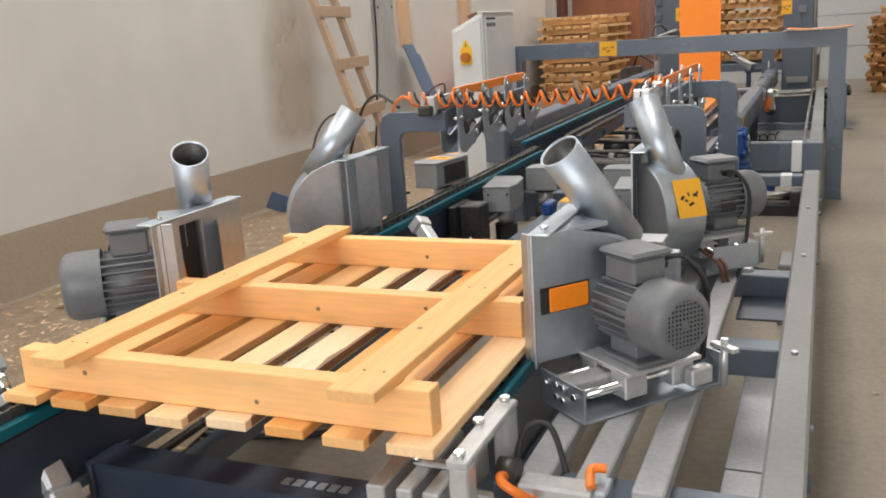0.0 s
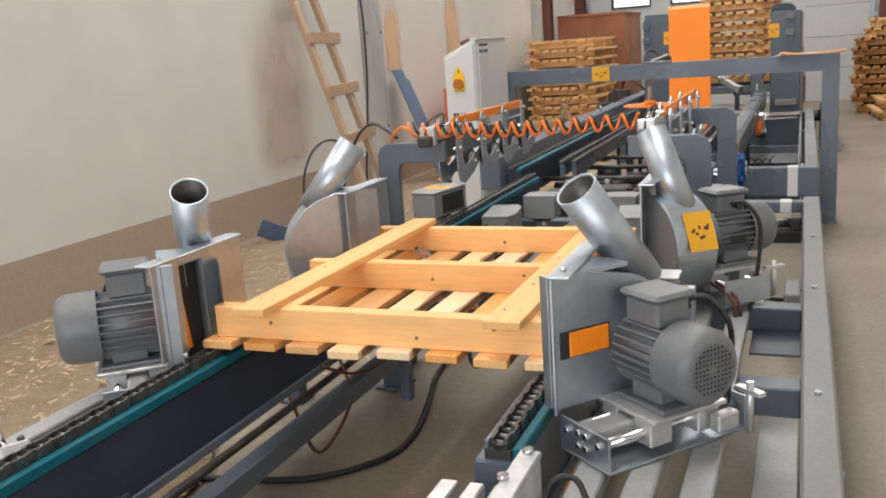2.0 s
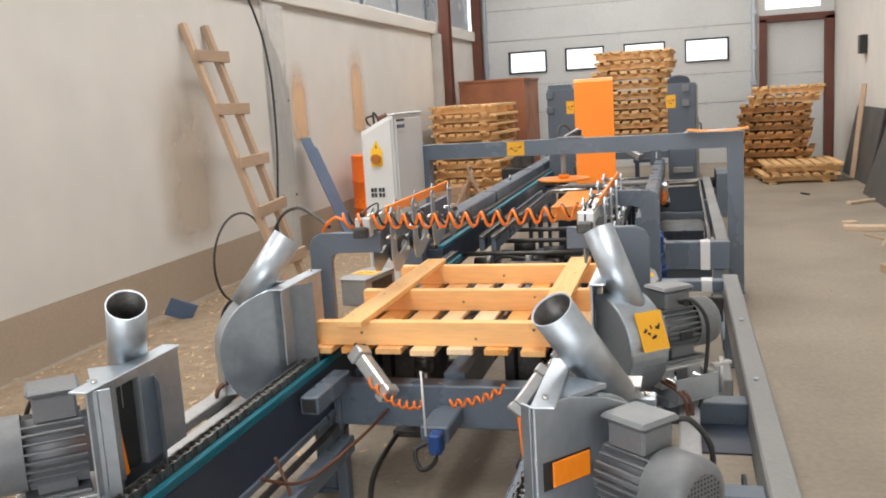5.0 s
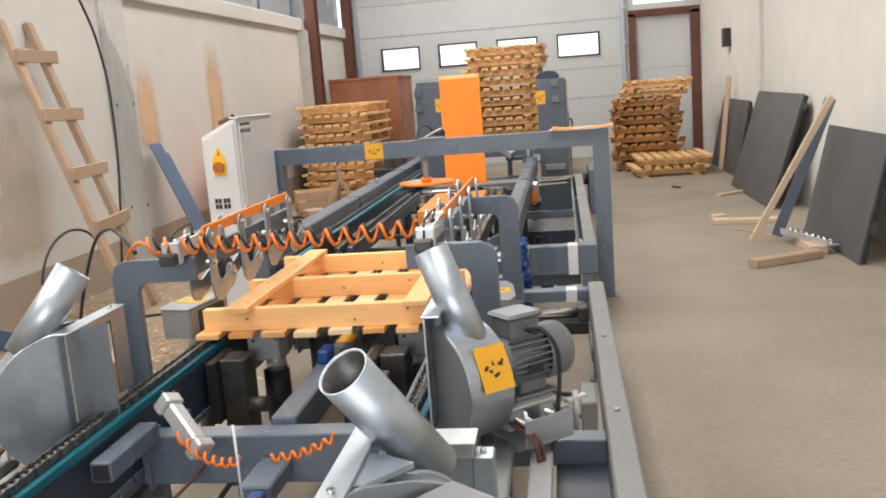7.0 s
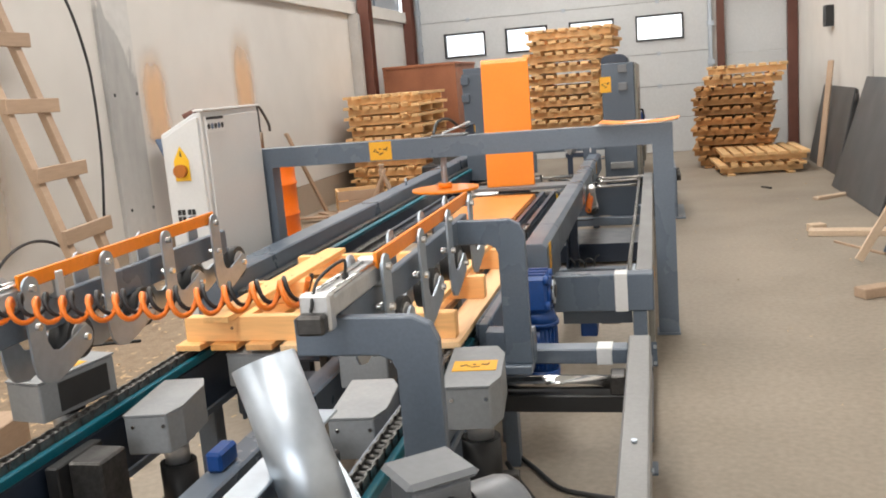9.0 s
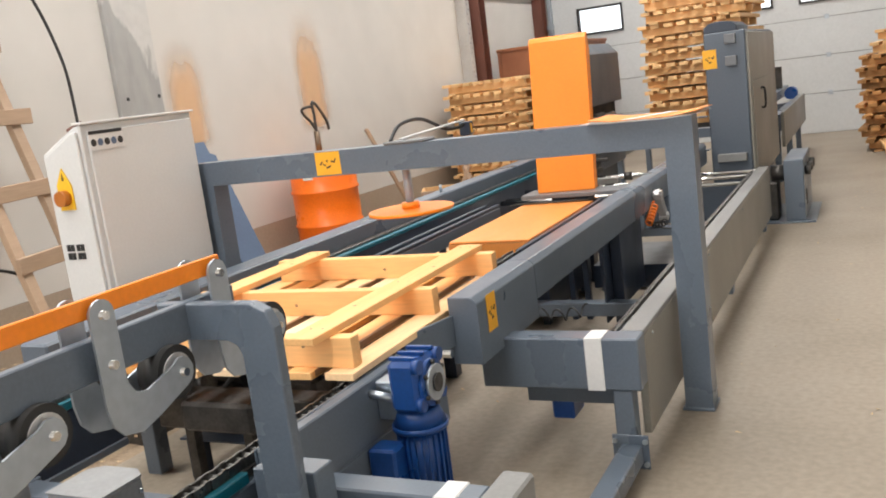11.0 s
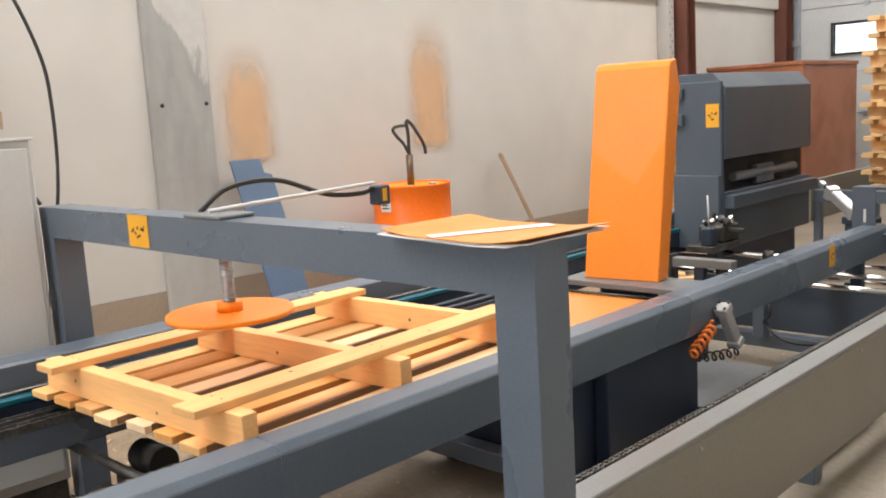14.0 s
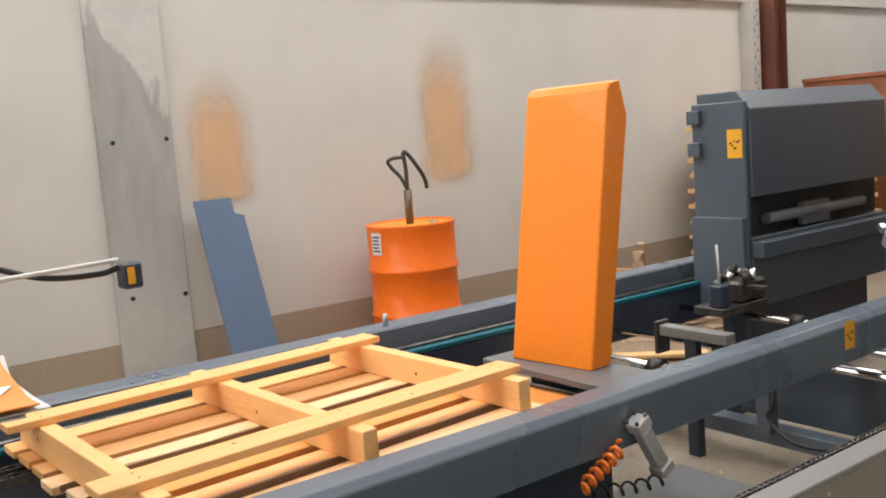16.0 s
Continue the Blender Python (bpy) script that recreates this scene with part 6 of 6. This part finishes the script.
def ladder():
    l = thing("ladder", "homemade wooden ladder leaning along the plaster wall", "ladder")
    foot, lean = Vector((-1.94, 6.68, 0.0)), 0.328

    def on(y, z):
        return Vector((foot.x - lean * z, y, z))

    for y in (6.485, 6.825):
        part("rail", bar(on(y, 0.012), on(y, 2.14), 0.065, 0.05), LADDERWOOD, l)
    for k, z in enumerate((0.25, 0.66, 1.04, 1.455, 1.875)):
        out = Vector((0.042, 0, 0.014))
        dz = (0.0, 0.012, 0.005, -0.004, 0.0)[k]
        part("rung", bar(on(6.43, z - dz) + out, on(6.93, z + dz) + out, 0.032, 0.09), LADDERWOOD, l)
    pts = [(LOOP[0], LOOP[1] + 0.42 * math.cos(k * 0.3), LOOP[2] + 0.34 * math.sin(k * 0.3)) for k in range(2, 15)]
    solo("cable_coil", tube(curve(pts + [(LOOP[0] + 0.05, LOOP[1] - 0.2, 0.03), (LOOP[0] + 0.2, LOOP[1] + 0.1, 0.014), (LOOP[0] + 0.5, LOOP[1] + 0.2, 0.014)], 3), 0.009), BLACK, "black cable loop standing on the floor by the ladder", "cable")
    solo("wall_cable", tube(curve([(-2.5, 6.55, 2.95), (-2.3, 6.78, 2.5), (-2.24, 6.98, 2.13), (-2.24, 7.11, 1.79), (-2.24, 7.14, 1.53), (-2.24, 7.13, 1.18), (-2.24, 7.08, 0.85), (-2.24, 6.98, 0.4), (-2.26, 6.9, 0.012), (-2.3, 6.7, 0.012)], 8), 0.0095), BLACK, "black cable hanging down beside the ladder", "cable")
    solo("small_panel", bx(-0.1, 0.1, -0.005, 0.005, 0, 0.14, 0.001, None, pose(-2.42, 5.62, 0.02, 18, 25, 40)), STEELBLUE, "small blue sheet offcut leaning by the wall", "sheet")


def wall_things():
    b = thing("blue_sheet", "blue painted steel sheet leaning on the wall", "sheet")
    o = [(-0.15, 0), (0.14, 0), (0.14, 1.1), (0.085, 1.12), (0.085, 1.22), (-0.15, 1.22)]
    part("sheet", prism(o, -0.006, 0.006, "x", None, 0.001), STEELBLUE, b)
    b.matrix_basis = pose(-2.12, 8.54, 0.01, 0, -22, 0)
    # oil drum with hand pump
    d = thing("oil_drum", "orange steel drum with paper label", "drum", "", (-2.25, 9.70, 0))
    prof = [(0.0, 0.27), (0.01, 0.292), (0.03, 0.285), (0.28, 0.285), (0.29, 0.296), (0.305, 0.296), (0.315, 0.285), (0.57, 0.285), (0.58, 0.296), (0.595, 0.296), (0.605, 0.285), (0.855, 0.285), (0.872, 0.293), (0.88, 0.29), (0.88, 0.278), (0.862, 0.276), (0.862, 0.0)]
    bm = bmesh.new()
    n = 48
    rings = [[bm.verts.new((max(r, 0.001) * math.cos(k * math.tau / n), max(r, 0.001) * math.sin(k * math.tau / n), z)) for k in range(n)] for z, r in prof]
    for p, q in zip(rings, rings[1:]):
        for k in range(n):
            f = bm.faces.new((p[k], p[(k + 1) % n], q[(k + 1) % n], q[k]))
            f.smooth = True
    part("barrel", bm, ORANGERED, d)
    part("lid", rod((0, 0, 0.8625), (0, 0, 0.868), 0.274, None, 40), LIDYELLOW, d, "yellow-orange lid")
    lab = prism([(-0.045, 0.70), (0.045, 0.70), (0.045, 0.84), (-0.045, 0.84)], 0.2865, 0.289, "x")
    lab.transform(pose(0, 0, 0, 0, 0, -84))
    lb = part("label", lab, WHITE, d, "white paper label")
    lines = bmesh.new()
    for i in range(5):
        bx(0.2892, 0.2897, -0.035, 0.03 - 0.01 * (i % 2), 0.72 + i * 0.022, 0.73 + i * 0.022, 0, lines)
    lines.transform(pose(0, 0, 0, 0, 0, -84))
    part("print", lines, INK_SHADE, lb)
    part("bung", rod((0.12, 0.1, 0.868), (0.12, 0.1, 0.88), 0.03, None, 14), GALV, d)
    p = thing("hand_pump", "steel hand pump standing in the drum", "pump", "", (-2.25, 9.70, 0.868))
    part("pump_tube", rod((0, 0, 0), (0, 0, 0.22), 0.026, None, 16), BROWNSTEEL, p)
    part("spout", tube(curve([(0, 0, 0.22), (-0.02, -0.03, 0.3), (-0.05, -0.07, 0.36), (-0.05, -0.1, 0.41), (-0.02, -0.07, 0.43), (0.0, 0.0, 0.43)], 6), 0.012), STEEL, p)
    part("handle", tube(curve([(0, 0, 0.2), (0.0, 0.0, 0.36), (0.0, -0.01, 0.46), (0.02, 0.02, 0.44), (0.05, 0.1, 0.3), (0.05, 0.12, 0.22)], 6), 0.013), STEEL, p)
    solo("plank", bar((-2.58, 11.1, 1.0), (-2.3, 11.42, 0.02), 0.06, 0.03), LADDERWOOD, "narrow wooden plank leaning on the wall", "plank", "loose planks")
    # clutter at the wall behind the guide beam
    for x, y, l, a in ((-1.9, 9.2, 0.9, 20), (-1.6, 9.9, 0.7, -35), (-1.3, 10.4, 1.0, 60), (-1.7, 10.6, 0.8, 10), (-1.2, 9.4, 0.6, -70), (-1.5, 8.6, 0.7, 35)):
        solo("offcut", bx(-0.035, 0.035, -l / 2, l / 2, 0, 0.025, 0.002, None, pose(x, y, 0.002, 0, 0, a)), LADDERWOOD, "short timber offcut lying on the floor", "offcut", "timber offcuts")
    solo("wooden_block", bx(-0.14, 0.14, -0.1, 0.1, 0, 0.2, 0.004, None, pose(-1.95, 11.6, 0.002, 0, 0, 15)), LADDERWOOD, "pale wooden block on the floor", "block", "wooden blocks")
    solo("wooden_block", bx(-0.1, 0.1, -0.12, 0.12, 0, 0.22, 0.004, None, pose(-1.55, 10.0, 0.03, 0, 0, 30)), LADDERWOOD, "pale wooden block on the floor", "block", "wooden blocks")
    solo("wooden_block", bx(-0.13, 0.13, -0.13, 0.13, 0, 0.3, 0.004, None, pose(-1.1, 4.4, 0.002, 0, 0, 10)), LADDERWOOD, "pale wooden block beside the line", "block", "wooden blocks")
    rnd = random.Random(21)
    for k in range(34):
        l = rnd.uniform(0.25, 1.1)
        x, y = rnd.uniform(-2.15, -0.75), rnd.uniform(8.4, 12.2)
        wide = rnd.uniform(0.03, 0.06)
        solo("offcut", bx(-wide, wide, -l / 2, l / 2, 0, 0.022, 0.002, None, pose(x, y, 0.004 + 0.0235 * (k % 3), 0, 0, rnd.uniform(-85, 85))), (LADDERWOOD, OLDPINE, LADDERWOOD)[k % 3], "sawn timber offcut lying among others on the floor", "offcut", "timber offcuts")
    box = thing("open_crate", "small open crate of pale sawn planks by the wall", "crate", "", pose(-1.9, 11.4, 0.0735, 0, 0, 24))
    for k in range(2):
        z = 0.0265 + 0.115 * k
        part("plank", bx(-0.26, 0.26, -0.202, -0.18, z, z + 0.1, 0.002), LADDERWOOD, box)
        part("plank", bx(-0.26, 0.26, 0.18, 0.202, z, z + 0.1, 0.002), OLDPINE, box)
        part("end_plank", bx(0.238, 0.26, -0.179, 0.179, z, z + 0.1, 0.002), LADDERWOOD, box)
        part("end_plank", bx(-0.26, -0.238, -0.179, 0.179, z, z + 0.1, 0.002), OLDPINE, box)
    for y in (-0.15, 0.15):
        part("runner", bx(-0.26, 0.26, y - 0.045, y + 0.045, -0.07, -0.0005, 0.003), LADDERWOOD, box)
    part("floor_board", bx(-0.26, 0.26, -0.202, 0.202, 0.0, 0.026, 0.002), LADDERWOOD, box)
    tr = thing("saw_horse", "small wooden trestle on the littered floor", "trestle")
    for a, c in (((-1.7, 10.9, 0.02), (-1.45, 11.0, 0.55)), ((-1.25, 10.9, 0.02), (-1.5, 11.0, 0.55)), ((-1.6, 11.2, 0.02), (-1.5, 11.05, 0.6))):
        part("leg", bar(a, c, 0.05, 0.03), LADDERWOOD, tr)
    # hydraulic unit in front of the left stack
    u = thing("hydraulic_unit", "black hydraulic unit with hoses", "machine")
    part("tank", bx(-1.2, -0.75, 11.6, 12.1, 0.02, 0.5, 0.01), BLACK, u)
    part("motor", rod((-1.0, 11.7, 0.56), (-1.0, 12.0, 0.56), 0.09, None, 18), STEEL, u)
    part("block", bx(-0.95, -0.8, 11.65, 11.85, 0.5005, 0.66, 0.01), STEEL, u)
    part("feet", bx(-1.18, -0.77, 11.62, 12.08, 0.0, 0.0195), STEEL, u)
    part("hose", tube(curve([(-0.9, 11.7, 0.65), (-0.8, 11.5, 0.8), (-0.6, 11.4, 0.7), (-0.55, 11.4, 0.6)], 8), 0.014), BLACK, u)
    # rusty container
    c = thing("rusty_container", "rusty brown sheet steel container", "container")
    x0, x1, y0, y1 = -2.4, -1.35, 14.5, 16.0
    part("front", bx(x0, x1, y0, y0 + 0.02, 0.05, 1.66, 0.003), RUST, c)
    for x in (x0, x1 - 0.02):
        part("side", bx(x, x + 0.02, y0 + 0.0205, y1, 0.05, 1.66, 0.003), RUST, c)
        part("rim", bx(x - 0.015, x + 0.035, y0 + 0.0405, y1 + 0.02, 1.6605, 1.70, 0.004), RUST, c)
        part("corner_post", bx(x - 0.012, x + 0.032, y0 - 0.0125, y0 - 0.0005, 0.05, 1.66, 0.003), RUST, c)
    part("back", bx(x0 + 0.0205, x1 - 0.0205, y1 - 0.02, y1, 0.05, 1.66, 0.003), RUST, c)
    part("rim", bx(x0 - 0.02, x1 + 0.02, y0 - 0.02, y0 + 0.04, 1.6605, 1.70, 0.004), RUST, c)
    part("bottom", bx(x0 + 0.02, x1 - 0.02, y0 + 0.03, y1 - 0.02, 0.0, 0.0495), RUST, c)
    # the east side: dark sheets, planks, perforated angle
    for i, (y0, y1, h, xb, lean) in enumerate(((7.05, 8.5, 0.92, 3.2, 13), (9.83, 11.9, 1.17, 3.2, 17), (12.7, 14.6, 1.0, 3.4, 11))):
        s = thing("dark_sheet", "charcoal painted steel panel leaning on the wall", "panel", "leaning panels")
        part("sheet", bx(-0.008, 0.008, y0, y1, 0, h, 0.002), CHARCOAL, s)
        part("edge", bx(0.0085, 0.045, y0, y0 + 0.012, 0.01, h - 0.01, 0.001), BLACK, s)
        part("edge", bx(0.0085, 0.045, y1 - 0.012, y1, 0.01, h - 0.01, 0.001), BLACK, s)
        for z in (h * 0.3, h * 0.9):
            part("hinge", bx(0.0085, 0.05, y0 - 0.04, y0 - 0.0005, z - 0.04, z + 0.04, 0.004), STEEL, s)
        s.matrix_basis = pose(xb, 0, 0.004, 0, lean, 0)
    solo("plank", bar((2.67, 8.02, 0.03), (3.31, 8.1, 1.15), 0.022, 0.055), PINEGREY, "pale narrow plank leaning on the dark panels", "plank", "loose planks")
    solo("steel_strip", bar((2.9, 8.2, 0.03), (3.33, 8.2, 1.13), 0.012, 0.09), BLUEGREY, "blue-grey steel strip leaning on the wall", "strip")
    solo("plank", bar((3.36, 13.6, 0.02), (3.52, 13.75, 1.3), 0.08, 0.02), LADDERWOOD, "pale plank standing against the wall", "plank", "loose planks")
    solo("timber", bx(-0.3, 0.3, -0.05, 0.05, 0, 0.06, 0.005, None, pose(2.76, 7.27, 0.0, 0, 0, 27)), LADDERWOOD, "short squared timber on the floor", "timber", "floor timbers")
    solo("timber", bx(-0.3, 0.3, -0.07, 0.07, 0, 0.045, 0.004, None, pose(2.83, 9.1, 0.0, 0, 0, -12)), PINEGREY, "short flat timber on the floor", "timber", "floor timbers")
    solo("timber", bx(-0.28, 0.28, -0.012, 0.012, 0, 0.015, 0.002, None, pose(2.78, 8.56, 0.0, 0, 0, -66)), LADDERWOOD, "thin wooden strip on the floor", "timber", "floor timbers")
    solo("timber", bx(-0.22, 0.22, -0.04, 0.04, 0, 0.03, 0.004, None, pose(3.06, 11.1, 0.0, 0, 0, 36)), PINEGREY, "short flat timber on the floor", "timber", "floor timbers")
    solo("support_block", bx(2.99, 3.12, 7.5, 8.05, 0.0, 0.0615, 0.004), PINEGREY, "squared timber under the steel angle", "block", "floor timbers")
    solo("wooden_block", bx(-0.06, 0.06, -0.05, 0.05, 0, 0.06, 0.004, None, pose(2.62, 9.32, 0.0, 0, 0, 20)), PINEGREY, "small pale wooden block on the floor", "block", "wooden blocks")
    a = thing("perforated_angle", "bright steel angle with a row of studs", "angle")
    part("angle", bx(-0.33, 0.33, -0.05, 0.05, 0, 0.012, 0.002), ALU, a)
    part("flange", bx(-0.33, 0.33, -0.05, -0.042, 0.0125, 0.05, 0.001), ALU, a)
    st = bmesh.new()
    for i in range(8):
        rod((-0.28 + 0.08 * i, 0.015, 0.012), (-0.28 + 0.08 * i, 0.015, 0.05), 0.016, st, 8)
    part("studs", st, CHROME, a)
    a.matrix_basis = pose(3.05, 7.79, 0.062, 0, 0, -73)
    solo("wall_box", bx(HX1 - 0.1, HX1, 14.1, 14.3, 1.72, 1.98, 0.006), BLACK, "black box on the plaster wall", "box")
    solo("pallet_lump", bx(-0.012, 0.012, -0.08, 0.08, 0, 0.02, 0.002, None, pose(2.55, 12.0, 0.0, 0, 0, 30)), STEEL, "bent steel scrap on the floor", "scrap")


def floor_litter():
    """Shavings and dust along the west side."""
    rnd = random.Random(3)
    bm = bmesh.new()
    n, nx = 60, 10
    vs = []
    for j in range(n + 1):
        row = []
        for i in range(nx + 1):
            x, y = -2.64 + 1.95 * i / nx, 0.5 + 11.5 * j / n
            edge = min(1, i / 2, (nx - i) / 2, j / 3, (n - j) / 3)
            z = 0.004 + edge * 0.045 * max(0, noise.noise(Vector((x * 1.3, y * 0.9, 0))) + 0.3) if edge > 0 else -0.004
            row.append(bm.verts.new((x, y, z)))
        vs.append(row)
    for j in range(n):
        for i in range(nx):
            f = bm.faces.new((vs[j][i], vs[j][i + 1], vs[j + 1][i + 1], vs[j + 1][i]))
            f.smooth = True
    solo("wood_dust", bm, DUST, "pale wood dust drifted over the floor", "dust", "", "stuff")
    verts, faces = [], []

    def curl(x, y, z, s):
        k = len(verts)
        a = rnd.uniform(0, 6.28)
        c, t = math.cos(a) * s, math.sin(a) * s
        lift = rnd.uniform(0.002, 0.012)
        for u, w, h in ((-1, -0.35, 0), (1, -0.35, lift), (1, 0.35, lift * 0.6), (-1, 0.35, 0.003)):
            verts.append((x + u * c - w * t, y + u * t + w * c, z + h))
        faces.append((k, k + 1, k + 2, k + 3))

    for _ in range(1700):
        y = rnd.uniform(0.6, 8.0) if rnd.random() < 0.8 else rnd.uniform(8, 12)
        x = rnd.uniform(-2.6, -0.75)
        curl(x, y, 0.02 + rnd.random() * 0.03, rnd.uniform(0.006, 0.022))
    for cx, cy, sp, cnt in ((-1.1, 1.9, 0.28, 350), (-0.8, 3.7, 0.25, 350), (-1.1, 5.1, 0.3, 350), (-1.5, 2.9, 0.4, 250)):
        for _ in range(cnt):
            g, h = rnd.gauss(0, 1), rnd.gauss(0, 1)
            curl(cx + g * sp, cy + h * sp * 1.4, 0.025 + 0.11 * math.exp(-(g * g + h * h) * 0.7) * rnd.random() ** 0.5, rnd.uniform(0.008, 0.025))
    for _ in range(260):
        curl(rnd.uniform(-0.1, 0.6), rnd.uniform(1.2, 11), 0.002, rnd.uniform(0.005, 0.014))
    for _ in range(90):
        curl(rnd.uniform(1.5, 3.3), rnd.uniform(2.0, 13), 0.002, rnd.uniform(0.004, 0.012))
    me = bpy.data.meshes.new("shavings")
    me.from_pydata(verts, [], faces)
    me.materials.append(SHAVING)
    tagged(new("shavings", me), "curled pale wood shavings scattered on the floor", "shavings", "", "stuff")
    heap = bmesh.new()
    bmesh.ops.create_icosphere(heap, subdivisions=3, radius=1)
    for v in heap.verts:
        w = 1 + 0.25 * noise.noise(v.co * 2.3)
        v.co = (-0.95 + v.co.x * 0.42 * w, 1.9 + v.co.y * 0.7 * w, max(-0.01, v.co.z * 0.07 * w))
    solo("dust_heap", heap, DUST, "heap of sawdust and shavings beside the line", "heap", "", "stuff")


stacks()
chain_beams()
cross_beams()
side_frame(1)
side_frame(-1)
saws()
slide_bracket()
heads()
arms()
guide_beams()
side_panel_frame()
gantry()
orange_chute()
presses()
inner_mechanics()
near_clamps()
control_cabinet()
ladder()
wall_things()
floor_litter()


def motions():
    # seconds, near edge, sideways, lift, turn
    rows = (
        (0, 1.275, 0.235, 0, 0), (1, 1.635, 0.235, 0, 0), (2, 1.975, 0.235, 0, 0), (3.5, 2.51, 0.235, 0, 0), (6, 3.415, 0.235, 0, 0), (7, 3.765, 0.235, 0, 0), (8.5, 4.295, 0.236, 0, 0),
        (10, 4.79, 0.245, 0.012, 0.2), (11.3, 5.22, 0.262, 0.032, 0.8), (12.5, 5.64, 0.276, 0.044, 1.4), (14, 6.157, 0.29, 0.047, 3.0), (15.5, 6.715, 0.292, 0.047, 3.7), (16, 6.895, 0.292, 0.047, 3.8))
    walk(MOVING, [(t, pose(x, y, CHAIN_Z + up, 0, 0, turn)) for t, y, x, up, turn in rows])


motions()
